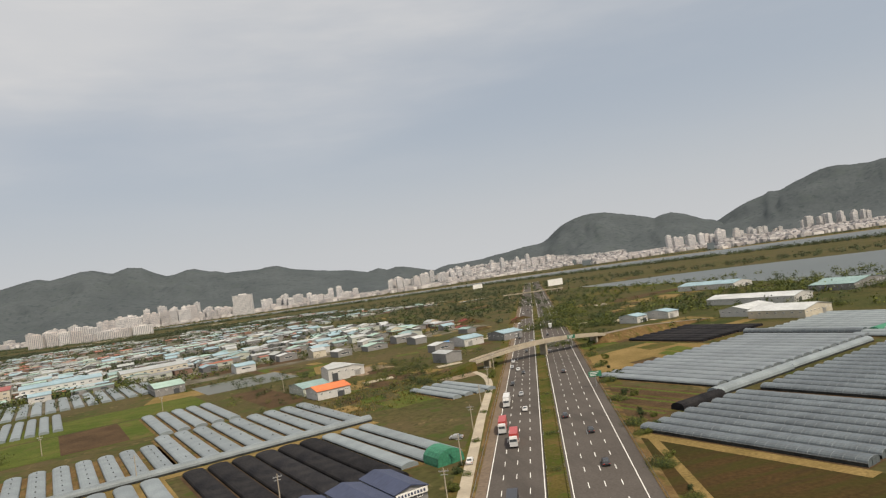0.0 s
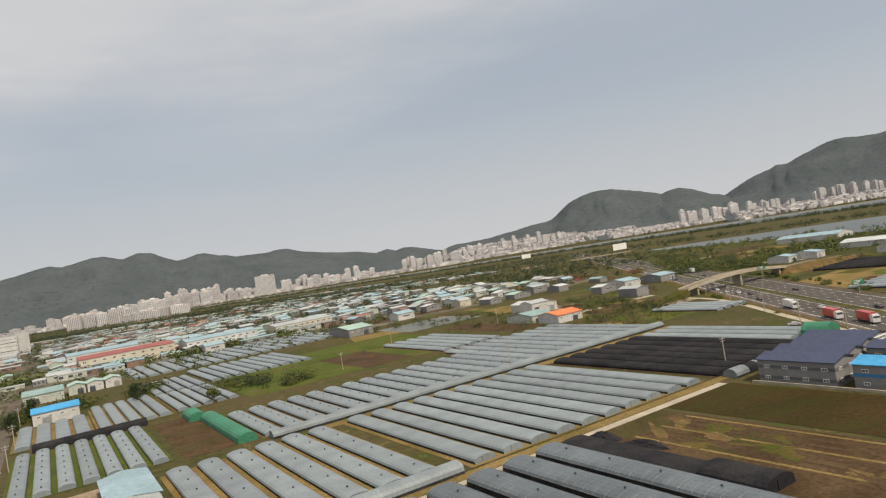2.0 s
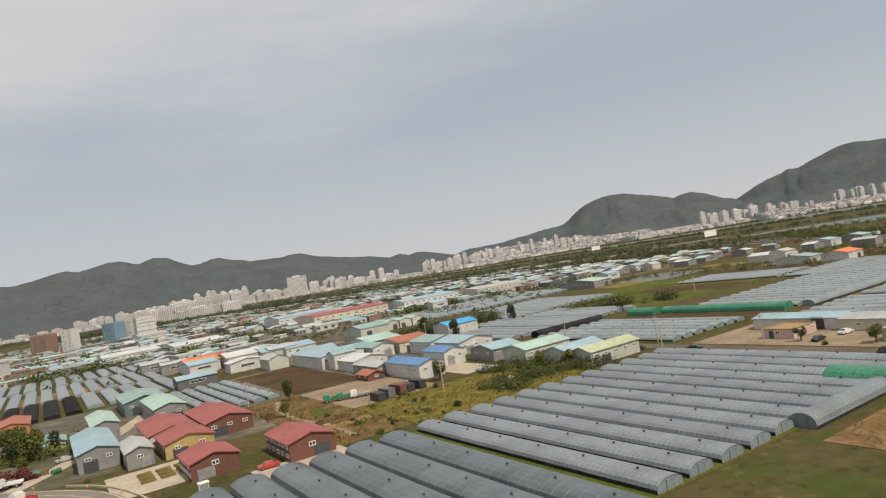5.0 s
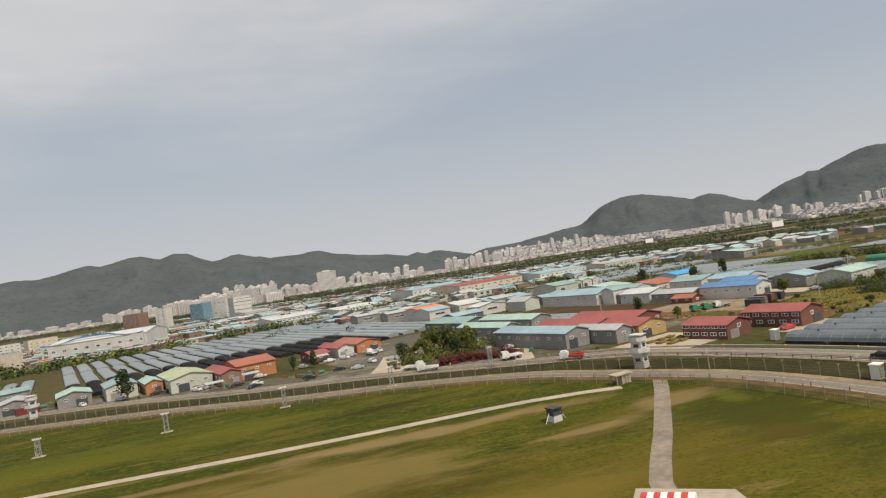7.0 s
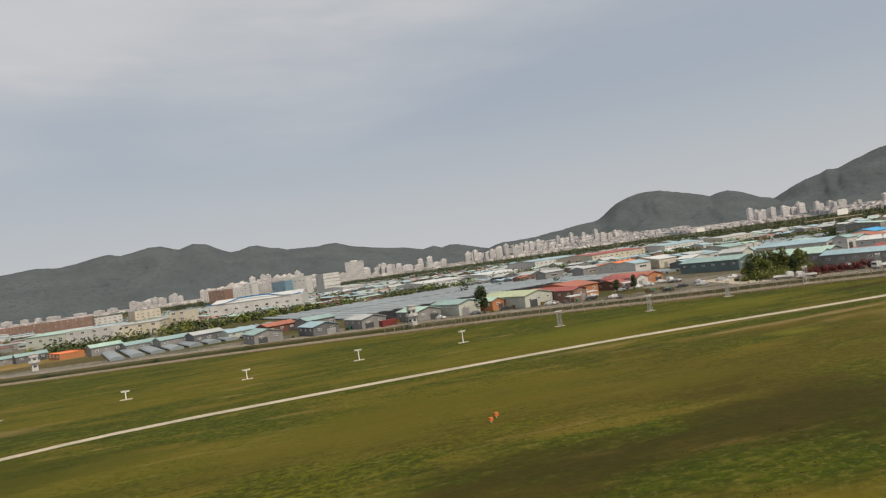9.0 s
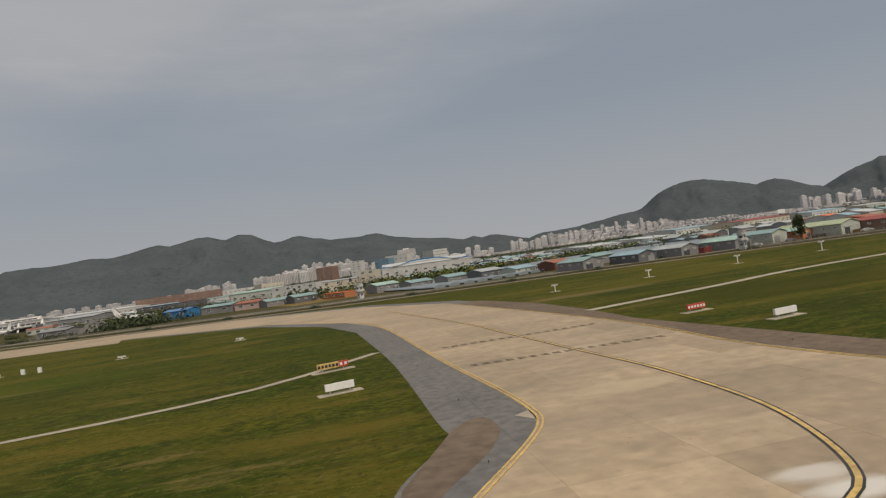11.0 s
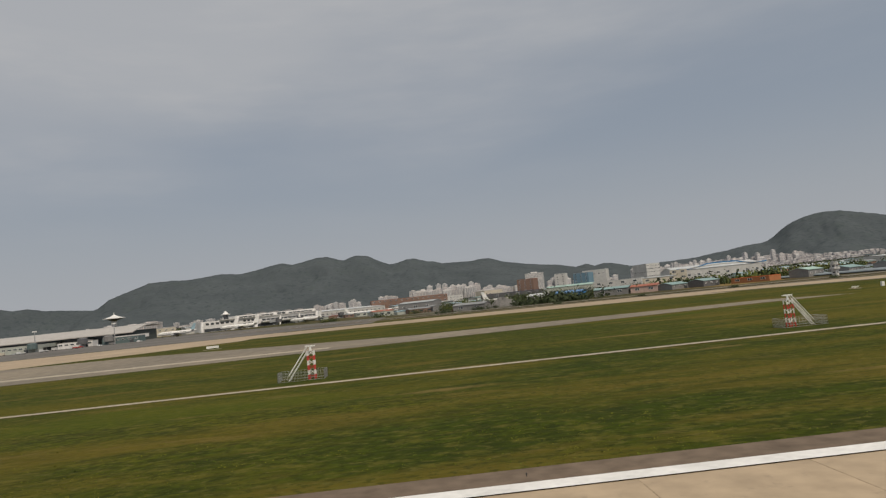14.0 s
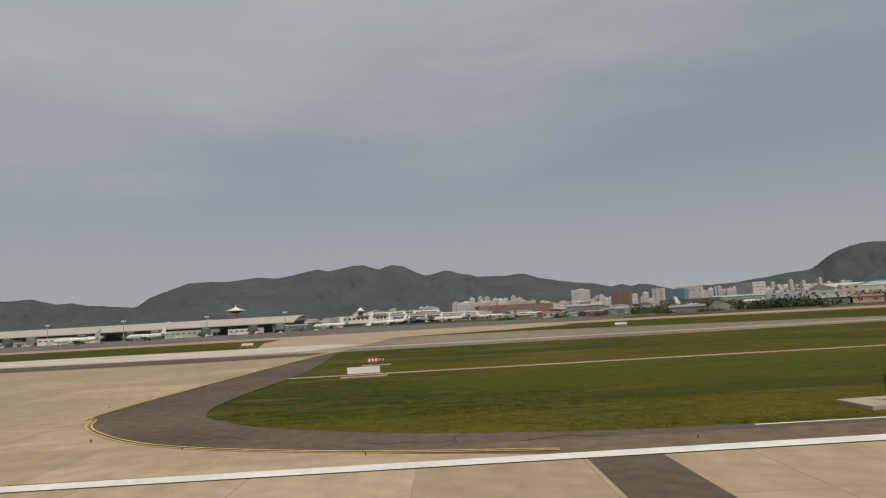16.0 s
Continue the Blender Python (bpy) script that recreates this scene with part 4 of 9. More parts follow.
TA1 = sheet("taxiway", TWYA, 0.04, M["runway"], "tan concrete taxiway of square slabs", "taxiway")
sheet("taxiway", [(-482, 91), (-496, 92), (-543, 88.5), (-573, 86.5), (-595, 85), (-634, 86), (-900, 88), (-900, 106), (-645, 106), (-634, 140), (-600, 133), (-570, 117), (-545, 104), (-491, 100)], 0.05, M["taxi_old"], "worn tan parallel taxiway", "taxiway")
sheet("taxiway", [(-634, 100), (-652, 108), (-662, 150), (-669, 212), (-588, 213), (-589, 168), (-606, 152), (-631, 139)], 0.053, M["runway"], "pale concrete link between the taxiways", "taxiway")
sheet("taxiway", [(-556, 92.6), (-556, 95.2), (-640, 99.6), (-760, 102), (-760, 98), (-640, 95)], 0.054, M["concrete"], "pale worn strip along the parallel taxiway", "taxiway")
SHB = smooth_line([(-600, 20.5), (-610.5, 21.2), (-615.3, 21.5), (-621, 22.8), (-626.5, 25.4), (-629.6, 28.1), (-631.5, 31.1), (-632.2, 37.8), (-631.9, 56.8), (-634.4, 86)], 0.6)
sheet("taxiway_shoulder", [(p.x, p.y) for p in SHB] + [(-640, 86), (-640, 18.5), (-600, 18.5)], 0.055, M["sh_dark"], "dark asphalt taxiway shoulder, cracked", "taxiway")
TA2 = sheet("taxiway", TWYB, 0.06, M["runway"], "tan concrete taxiway junction of square slabs", "taxiway")
sheet("taxiway", [(-637, 80), (-636, 87), (-650, 90), (-760, 98), (-760, 88), (-650, 78)], 0.072, M["sh_dark"], "darker crossing band of the parallel taxiway", "taxiway")
sheet("taxiway", [(-634, 107), (-640, 117), (-760, 124), (-760, 100), (-650, 92), (-640, 95)], 0.074, M["pale_concrete"], "pale concrete edge of the parallel taxiway", "taxiway")
sheet("apron", [(-560, 215), (-1400, 222), (-1400, 420), (-690, 420), (-560, 300)], 0.05, M["apron"], "wide grey concrete airport apron", "apron")
sheet("taxiway", [(-470, 150), (-560, 176), (-700, 182), (-1400, 188), (-1400, 214), (-700, 214), (-560, 208), (-480, 190)], 0.048, M["runway"], "pale far taxiway beside the apron", "taxiway")


def clip(poly, x0, x1, y0, y1):
    """The part of a polygon inside a rectangle."""
    for ax, lim, sg in ((0, x0, 1), (0, x1, -1), (1, y0, 1), (1, y1, -1)):
        out = []
        for i, p in enumerate(poly):
            q = poly[i - 1]
            pin, qin = (p[ax] - lim) * sg >= 0, (q[ax] - lim) * sg >= 0
            if pin != qin:
                t = (lim - q[ax]) / (p[ax] - q[ax])
                out.append((q[0] + (p[0] - q[0]) * t, q[1] + (p[1] - q[1]) * t))
            if pin:
                out.append(p)
        poly = out
        if not poly:
            return []
    return poly


def slab(parent, poly, z, mesh=None, at=(0, 0)):
    """One concrete slab standing a little above its bed."""
    if mesh is None:
        n = len(poly)
        vs = [(p[0], p[1], z) for p in poly] + [(p[0], p[1], z - 0.0045) for p in poly]
        mesh = bpy.data.meshes.new("slab")
        mesh.from_pydata(vs, [], [tuple(range(n))] + [(i, n + i, n + (i + 1) % n, (i + 1) % n) for i in range(n)])
        mesh.materials.append(M["runway"])
        mesh.update()
    o = new("slab", mesh)
    o.parent = parent
    o.location = (at[0], at[1], 0)
    return mesh


SL = 4.4
sm = None
for i in range(48):
    for j in range(2):
        sm = slab(RW, [(0, 0), (SL - .035, 0), (SL - .035, SL - .035), (0, SL - .035)], 0.05, sm, (-643.0 + i * SL, 18.27 - SL * (j + 1)))
rest = slab(RW, [(-1500, -34), (-643.04, -34), (-643.04, 18.28), (-1500, 18.28)], 0.05)
rest = slab(RW, [(-431.75, -34), (-300, -34), (-300, 18.28), (-431.75, 18.28)], 0.05)
rest = slab(RW, [(-643.0, -34), (-431.8, -34), (-431.8, 9.43), (-643.0, 9.43)], 0.05)
g = Geo()
for par, poly, x0, y0, nx, ny, z, sx in ((TA1, TWYA, -424, 18.3, 7, 14, 0.04, 5.0), (TA2, TWYB, -657, 18.3, 9, 9, 0.06, 5.0)):
    for i in range(nx):
        for j in range(ny):
            c = clip(poly, x0 + i * sx + .008, x0 + (i + 1) * sx - .008, y0 + j * sx + .008, y0 + (j + 1) * sx - .008)
            if len(c) > 2:
                slab(par, c, z + 0.0045)
CLN = smooth_line([(-413.5, 18.4), (-412.0, 19.6), (-410.6, 22.2), (-409.3, 26.3), (-408.7, 30.7), (-408.5, 38), (-409.1, 47.5), (-409.9, 62), (-411, 79), (-416, 120)], 0.5)
ribbon("centre_line", CLN, -0.17, 0.17, 0.062, M["black"], "black border of the taxiway centre line", "road marking")
ribbon("centre_line", CLN, -0.09, 0.09, 0.068, M["yellow"], "yellow taxiway centre line", "road marking")
for ln, zz in (([(-424.0, 20.6), (-421.6, 24.1), (-418.8, 28.2), (-417.3, 31.0), (-416.9, 33.6), (-417.0, 39.2), (-417.8, 52.7), (-419.4, 88), (-423.5, 107), (-438, 134), (-470, 161)], 0.066),
               ([(-396.5, 19), (-400.2, 30.7), (-401.3, 40.8), (-400.7, 57.8), (-402.8, 87), (-406, 118)], 0.066),
               ([(-617, 18.9), (-623.5, 20.3), (-629.7, 22.8), (-633.7, 26.1), (-636.5, 30.4), (-637.6, 37.7), (-635.8, 80), (-634, 90)], 0.084)):
    L = smooth_line(ln, 0.5)
    for o in (-0.16, 0.05):
        ribbon("edge_marking", L, o, o + 0.1, zz, M["yellow"], "double yellow taxiway edge line", "road marking")
# holding position lines across the taxiway
for y0, skew in ((59.3, -0.4), (47.9, -1.4)):
    g = Geo()
    for k in range(17):
        t0, t1 = k / 17, (k + .62) / 17
        for dy in (0.0, 0.45):
            p = [(-416.6 + 14.2 * t, y0 + skew * t + dy) for t in (t0, t1)]
            g.add([(p[0][0], p[0][1], 0.07), (p[1][0], p[1][1], 0.07), (p[1][0], p[1][1] + .16, 0.07), (p[0][0], p[0][1] + .16, 0.07)], [(0, 1, 2, 3)])
    tagged(g.make("holding_line", M["shoulder"]), "dashed holding position line, worn and dark", "road marking", "", "structure")
sheet("asphalt_patch", [(-616.5, 18.2), (-614.5, 18.2), (-613.8, -10), (-616.2, -10)], 0.058, M["sh_dark"], "dark asphalt repair strip across the runway", "runway")
# cracks in the shoulder
for pts in ([(-623.0, 21.7), (-622.2, 21.2), (-621.4, 21.3), (-620.6, 20.9), (-620.0, 21.2)], [(-620.2, 20.4), (-619.9, 21.0), (-620.0, 21.6), (-619.6, 22.3)], [(-629.6, 24.6), (-628.8, 24.0), (-628.2, 24.3), (-627.3, 23.4)], [(-617.9, 20.5), (-616.5, 20.9), (-615.2, 20.6)]):
    ribbon("crack", smooth_line(pts, 0.25), -0.03, 0.03, 0.062, M["black"], "dark open crack in the asphalt shoulder", "crack")


def blob(name, x, y, rx, ry, rot, z, material, label, seed, category="ground"):
    """A ragged patch of bare or dry ground."""
    rn = random.Random(seed)
    ph = [rn.uniform(0, 6.28) for _ in range(4)]
    pts = []
    for i in range(40):
        t = 6.2832 * i / 40
        r = 1 + .22 * math.sin(3 * t + ph[0]) + .16 * math.sin(5 * t + ph[1]) + .1 * math.sin(11 * t + ph[2]) + rn.uniform(-.1, .1)
        px, py = rx * r * math.cos(t), ry * r * math.sin(t)
        c, s_ = math.cos(radians(rot)), math.sin(radians(rot))
        pts.append((x + px * c - py * s_, y + px * s_ + py * c))
    return sheet(name, pts, z, material, label, category)


ribbon("road_line", PUB, -2.33, -2.27, 0.066, M["white"], "white edge line of the public road", "road marking")
ribbon("road_line", PUB, 2.24, 2.3, 0.066, M["white"], "white edge line of the public road", "road marking")
NW = next(i for i, p in enumerate(PUB) if p.x < -229)
ribbon("frontage", PUB[NW:], -13.0, -2.6, 0.02, M["town"], "dusty paved frontage before the workshops", "yard")
ribbon("road_edge", PER, 1.7, 3.4, 0.053, M["weedy"], "strip of bare earth beside the perimeter road", "verge")
ribbon("road_edge", PER, -2.6, -1.35, 0.056, M["gravel"], "strip of tan gravel on the perimeter road's outer edge", "verge")
ribbon("road_line", PER, -0.45, -0.36, 0.057, M["pale_line"], "thin worn line along the perimeter road", "road marking")
for o in (-0.66, -0.48):
    ribbon("road_line", PUB, o, o + .09, 0.066, M["pale_line"], "pale double centre line of the public road", "road marking")
ribbon("road_edge", PUB, 2.6, 3.3, 0.058, M["gravel"], "dusty gravel edge of the public road", "verge")
ribbon("road_line", PER, 1.46, 1.57, 0.056, M["pale_line"], "white edge line of the perimeter road", "road marking")


# ---- mountains ----
def mountain(name, ridge, depth, label, foot=-6.0, seed=1):
    """A forested ridge: its crest follows the given heights, with spurs and gullies down both flanks."""
    pts = [Vector(p) for p in ridge]
    line = []
    for i in range(len(pts) - 1):
        n = max(2, int((pts[i + 1] - pts[i]).length / 14))
        line += [pts[i].lerp(pts[i + 1], k / n) for k in range(n)]
    line.append(pts[-1])
    rows, nn = [], 14
    eye = Vector((-310, 0, 0))
    for i, p in enumerate(line):
        out = Vector((p.x - eye.x, p.y - eye.y, 0)).normalized()
        side = Vector((-out.y, out.x, 0))
        row = []
        for k in range(-3, nn + 1):
            t = k / nn
            d = depth * t
            f = max(0.0, 1 - abs(t)) ** 1.25 if t >= 0 else 1 + 2.2 * t
            base = p.z * f
            w = p - out * d
            nz = noise.noise(Vector((w.x * 0.0042, w.y * 0.0042, seed)))
            nz2 = noise.noise(Vector((w.x * 0.018, w.y * 0.018, seed + 9)))
            amp = min(abs(t) * 3, 1.0) * (0.5 + 0.5 * f)
            z = base + (nz * 0.42 + nz2 * 0.13) * amp * max(p.z, 40) * 0.55 + ((nz2 * 2.5 + noise.noise(Vector((w.x * 0.05, w.y * 0.05, seed + 6))) * 3.0) * min(1.0, p.z / 120) if k == 0 else 0)
            row.append((w.x + side.x * nz * 80 * amp, w.y + side.y * nz * 80 * amp, max(z, foot) if t < 1 else foot))
        rows.append(row)
    m = len(rows[0])
    vs = [v for r in rows for v in r]
    fs = [(i * m + k, i * m + k + 1, (i + 1) * m + k + 1, (i + 1) * m + k) for i in range(len(rows) - 1) for k in range(m - 1)]
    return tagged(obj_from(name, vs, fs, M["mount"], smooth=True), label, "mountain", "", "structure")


mountain("mountain", [(-3850, 3100, 130), (-3650, 3400, 200), (-3450, 3650, 238), (-3198, 3878, 235), (-3115, 3932, 242), (-3067, 3963, 224), (-3005, 4002, 207), (-2942, 4041, 212), (-2876, 4079, 195), (-2767, 4139, 184), (-2654, 4198, 172), (-2500, 4280, 150), (-2300, 4360, 110), (-2000, 4450, 60)], 500, "low hazy grey-green mountain ridge", seed=3)
mountain("mountain", [(-2760, 4140, 90), (-2681, 4181, 150), (-2610, 4219, 177), (-2550, 4248, 229), (-2442, 4296, 273), (-2331, 4343, 315), (-2199, 4394, 322), (-2114, 4423, 315), (-1904, 4494, 340), (-1797, 4526, 328), (-1690, 4551, 344), (-1616, 4568, 360), (-1510, 4593, 381), (-1437, 4610, 364), (-1357, 4623, 378), (-1276, 4634, 397), (-1195, 4645, 399), (-1132, 4654, 374), (-1084, 4660, 362), (-997, 4672, 390), (-912, 4680, 378), (-830, 4679, 330), (-762, 4678, 303),
                      (-708, 4677, 305), (-634, 4676, 326), (-579, 4675, 324), (-509, 4675, 301), (-437, 4677, 289), (-384, 4679, 272), (-273, 4683, 269), (-179, 4686, 266), (-121, 4688, 273), (-43, 4691, 277), (30, 4693, 248), (124, 4691, 225), (220, 4684, 207), (336, 4675, 188), (435, 4668, 178), (532, 4656, 155), (620, 4643, 132), (763, 4620, 82), (997, 4572, 32)], 1500, "long forested mountain ridge, hazy dark green", seed=1)
mountain("mountain", [(481, 4760, 130), (604, 4746, 151), (668, 4738, 165), (727, 4732, 144), (791, 4725, 156), (852, 4713, 150), (951, 4694, 122), (1029, 4680, 100), (1187, 4645, 60)], 600, "distant low hazy ridge behind the city", seed=5)
mountain("mountain", [(930, 4570, 40), (990, 4553, 72), (1043, 4537, 92), (1093, 4523, 107), (1133, 4511, 114), (1249, 4476, 116), (1362, 4426, 120), (1440, 4389, 134), (1518, 4364, 140), (1634, 4327, 160), (1746, 4282, 168), (1782, 4265, 176), (1816, 4250, 200), (1856, 4230, 235), (1903, 4208, 270), (1977, 4169, 303), (2030, 4142, 314), (2084, 4113, 322), (2170, 4065, 316), (2245, 4020, 292), (2338, 3964, 264), (2440, 3897, 224), (2487, 3864, 241), (2531, 3832, 243), (2600, 3782, 217), (2679, 3724, 170), (2744, 3673, 145), (2806, 3626, 99), (2970, 3500, 50)], 900, "steep forested hill, hazy dark green", seed=7)
mountain("mountain", [(2600, 3920, 20), (2700, 3845, 70), (2769, 3790, 118), (2828, 3743, 155), (2901, 3684, 203), (2958, 3639, 235), (3038, 3572, 261), (3064, 3548, 280), (3112, 3504, 275), (3163, 3458, 305), (3235, 3389, 340), (3281, 3342, 362), (3345, 3276, 370), (3406, 3214, 355), (3461, 3148, 352), (3600, 2980, 380), (3750, 2800, 330), (3900, 2560, 240)], 900, "large forested mountain, hazy dark green", seed=11)
def bl(name, a0, a1, b0, b1, h, **k):
    """A building on the field grid."""
    x, y = fld((a0 + a1) / 2, (b0 + b1) / 2)
    return building(name, x, y, a1 - a0, b1 - b0, h, **k)


GL, DK = M["glass"], M["dark"]

# ---- plants ----
def crown_mesh(name, material, rx, rz, n, leaf, seed, lobes=7):
    """A crown of many small leaf clumps round several lobes, with gaps."""
    rnd = random.Random(seed)
    cs = []
    for i in range(lobes):
        t = rnd.uniform(0, 6.283)
        r = rx * rnd.uniform(0.15, 0.7)
        cs.append((Vector((r * math.cos(t), r * math.sin(t), rz * rnd.uniform(-0.55, 0.6))), rx * rnd.uniform(0.35, 0.6)))
    vs, fs = [], []
    for i in range(n):
        c, r = rnd.choice(cs)
        d = Vector((rnd.gauss(0, 1), rnd.gauss(0, 1), rnd.gauss(0, 1))).normalized()
        p = c + Vector((d.x * r, d.y * r, d.z * r * rz / rx)) * rnd.uniform(0.7, 1.08)
        nrm = (d + Vector((rnd.gauss(0, .5), rnd.gauss(0, .5), rnd.gauss(0, .5)))).normalized()
        u = nrm.orthogonal().normalized()
        w = nrm.cross(u)
        s = leaf * rnd.uniform(0.6, 1.3)
        o = len(vs)
        for k in range(5):
            q = 6.283 * k / 5 + rnd.uniform(-.3, .3)
            vs.append(tuple(p + u * (s * math.cos(q)) + w * (s * math.sin(q) * 0.8) + nrm * rnd.uniform(-.2, .2) * s))
        fs.append(tuple(range(o, o + 5)))
    me = bpy.data.meshes.new(name)
    me.from_pydata(vs, [], fs)
    me.materials.append(material)
    me.update()
    return me


def trunk_mesh(h, r, seed):
    rnd = random.Random(seed)
    g = Geo()
    g.tube((0, 0, 0), (r * .3, 0, h * .55), r, r * .7, 7)
    g.tube((r * .3, 0, h * .55), (0, r * .4, h), r * .7, r * .25, 7)
    for i in range(5):
        t = rnd.uniform(0, 6.283)
        z = h * rnd.uniform(.45, .8)
        g.tube((0, 0, z), (h * .35 * math.cos(t), h * .35 * math.sin(t), z + h * .35), r * .4, r * .1, 5)
    return g.mesh("trunk", M["bark"])


TREES = []
for s in range(4):
    TREES.append((trunk_mesh(1.7, 0.16, s), crown_mesh("crown", M["leaf"], 1.35, 1.25, 1300, 0.11, 10 + s, 10), 2.1))
for s in range(3):
    TREES.append((trunk_mesh(1.7, 0.15, s + 5), crown_mesh("crown", M["leaf_dark"], 1.15, 1.5, 1300, 0.11, 20 + s, 10), 2.2))
BUSH = [crown_mesh("bush", m, 1.0, 0.6, 600, 0.095, 30 + i, 7) for i, m in enumerate((M["leaf"], M["leaf"], M["leaf_dark"]))]
BUSH_RED = crown_mesh("bush", M["leaf_red"], 1.0, 0.75, 700, 0.095, 40, 8)


def tree(x, y, s=1.0, k=None, label="leafy green roadside tree", group="trees"):
    t, c, z = TREES[random.randrange(7) if k is None else k]
    e = thing("tree", x, y, 0, random.uniform(0, 360), label, "tree", group)
    e.scale = (s, s, s * random.uniform(.85, 1.2))
    for nm, me, h in (("trunk", t, 0), ("crown", c, z)):
        o = new(nm, me)
        o.parent = e
        o.location = (0, 0, h)


def bush(x, y, s=1.0, me=None, label="low leafy green roadside bush", group="bushes"):
    o = new("bush", me or random.choice(BUSH))
    o.matrix_world = pose(x, y, 0.42 * s, 0, 0, random.uniform(0, 360)) @ Matrix.Diagonal((s, s, s * random.uniform(.8, 1.2), 1))
    tagged(o, label, "bush", group)


# ---- blue and navy works halls by the ploughed field ----
def works(a0, a1, b0, b1, roof, band, lab):
    nb = max(3, int((b1 - b0) / 2.4))
    e = bl("works_hall", a0, a1, b0, b1, 3.42, wall="grey", roof=roof, ridge="y", rise=0.62, label=lab, category="building", group="works halls",
           bands=(("l", 1.75, 0.45, band), ("f", 1.75, 0.45, band), ("l", 0.6, 0.45, W["grey"])) if band is W["blue"] else (("l", 2.18, 0.48, band), ("f", 2.18, 0.48, band), ("l", 0.58, 0.48, band), ("f", 0.58, 0.48, band)),
           win=(("l", nb, 2.6 if band is W["blue"] else 2.42, 0.85, 0.46), ("l", nb, 0.84, 0.85, 0.46), ("f", 2, 2.6 if band is W["blue"] else 2.42, 0.85, 0.46), ("f", 2, 0.84, 0.85, 0.46)))
    return e


works(18.8, 24.3, 75.8, 87.4, "navy", W["dgrey"], "two-storey grey panel hall with a navy roof")
works(24.8, 29.6, 77.0, 88.2, "navy", W["dgrey"], "two-storey grey panel hall with a navy roof")
works(30.6, 35.6, 78.0, 88.6, "navy", W["dgrey"], "two-storey grey panel hall with a navy roof")
works(36.4, 41.2, 79.0, 90.0, "navy", W["dgrey"], "two-storey grey panel hall with a navy roof and long sign board")
works(29.2, 34.4, 67.2, 76.4, "navy", W["dgrey"], "two-storey grey panel hall with a navy roof")
works(18.8, 24.4, 63.9, 73.4, "blue", W["blue"], "two-storey grey hall with a bright blue roof")
works(19.0, 24.4, 52.2, 63.3, "blue", W["blue"], "two-storey grey hall with a bright blue roof")
x, y = fld(38.8, 78.9)
sb = thing("sign_board", x, y, 2.62, 18, "white sign board along the roof edge of a hall", "sign")
g = Geo()
g.box(-2.4, 2.4, -0.12, 0, 0, 0.75)
g.make("board", M["white"], sb)
g = Geo()
for i in range(9):
    g.box(-2.1 + i * 0.48, -1.82 + i * 0.48, -0.14, -0.12, 0.2, 0.55)
g.make("writing", R["navy"], sb, "dark illegible lettering bars")
tunnel(93.0, 19.4, 22.8, 2.6, 1.4, "film3", "small film tunnel shed beside the hall", "a", group="small tunnels")
tunnel(93.0, 22.9, 25.6, 2.5, 1.35, "net", "small net tunnel shed beside the hall", "a", group="small tunnels")
tunnel(93.0, 25.7, 29.2, 2.6, 1.4, "film3", "small film tunnel shed beside the hall", "a", group="small tunnels")
x0, y0 = fld(16, 62)
g = Geo()
g.box(-0.12, 0.12, -11, 26, 0, 0.42)
o = g.make("low_wall", M["concrete"])
o.matrix_world = pose(*fld(17.7, 62), 0, 0, 0, 18)
tagged(o, "low concrete wall beside the ploughed field", "wall", "", "structure")

# ---- farm yard by the village road ----
bl("farmhouse", -78, -71, 125.5, 131, 1.7, wall="pink", roof="brown", flat=True, win=(("f", 3, 1.1, .8, .6), ("l", 1, 1.1, .8, .6)), doors=(("l", 1.2, .8, 1.4, DK),), label="single-storey pink farmhouse with a flat straw-coloured roof")
bl("farm_shed", -69.5, -63, 122, 138, 2.0, wall="white", roof="sky", ridge="y", rise=0.5, doors=(("l", -4, 2.2, 2.2, DK),), label="white shed with a pale blue curved roof")
bl("farm_shed", -70.5, -63.5, 104, 121.8, 1.9, wall="cream", roof="pale", ridge="y", rise=0.5, win=(("l", 3, 1.1, .8, .5),), label="long cream shed with a white sheet roof")
bl("farm_shed", -79, -69.8, 102.6, 111.6, 1.8, wall="white", roof="grey", ridge="x", rise=0.6, win=(("f", 3, 1.2, .8, .5),), doors=(("l", 1.3, 1.6, 1.4, DK),), label="white shed wing with a grey sheet roof")
bl("farm_shed", -80.2, -76.6, 100.2, 102.5, 2.1, wall="white", roof="grey", ridge="x", rise=0.3, win=(("f", 2, 1.5, .7, .4),), doors=(("f", -.8, .9, 1.1, DK),), label="small two-level white annex of the shed")
bl("farmhouse", -68.4, -63.2, 98.3, 104.6, 2.6, wall="pale", roof="pale", ridge="y", rise=0.6, win=(("f", 2, 2.05, .8, .42), ("f", 2, .75, .7, .5), ("l", 3, 2.05, .7, .35), ("l", 2, .8, .7, .5)), doors=(("l", 1.0, 1.2, 1.6, DK),), label="two-storey grey panel house with a pale roof")
sheet("yard", frect(-83, -63.5, 101, 142), 0.045, M["dust"], "pale concrete farm yard", "yard")
# red sheet fence
e = thing("sheet_fence", *fld(-72.4, 98.2), 0, 18, "rust-red corrugated sheet fence round the yard", "fence")
for i in range(8):
    g = Geo()
    g.box(-9.6 + i * 2.0, -7.64 + i * 2.0, -0.04, 0.04, 0.05, 0.95)
    g.make("panel", M["rust"], e)
    g = Geo()
    g.box(-9.66 + i * 2.0, -9.6 + i * 2.0, -0.07, 0.07, 0, 1.02)
    g.make("post", M["steel"], e)
tunnel(-78.5, 80.3, 88.6, 2.7, 1.4, "tarp", "green tarpaulin tunnel shed beside the road", group="small tunnels")
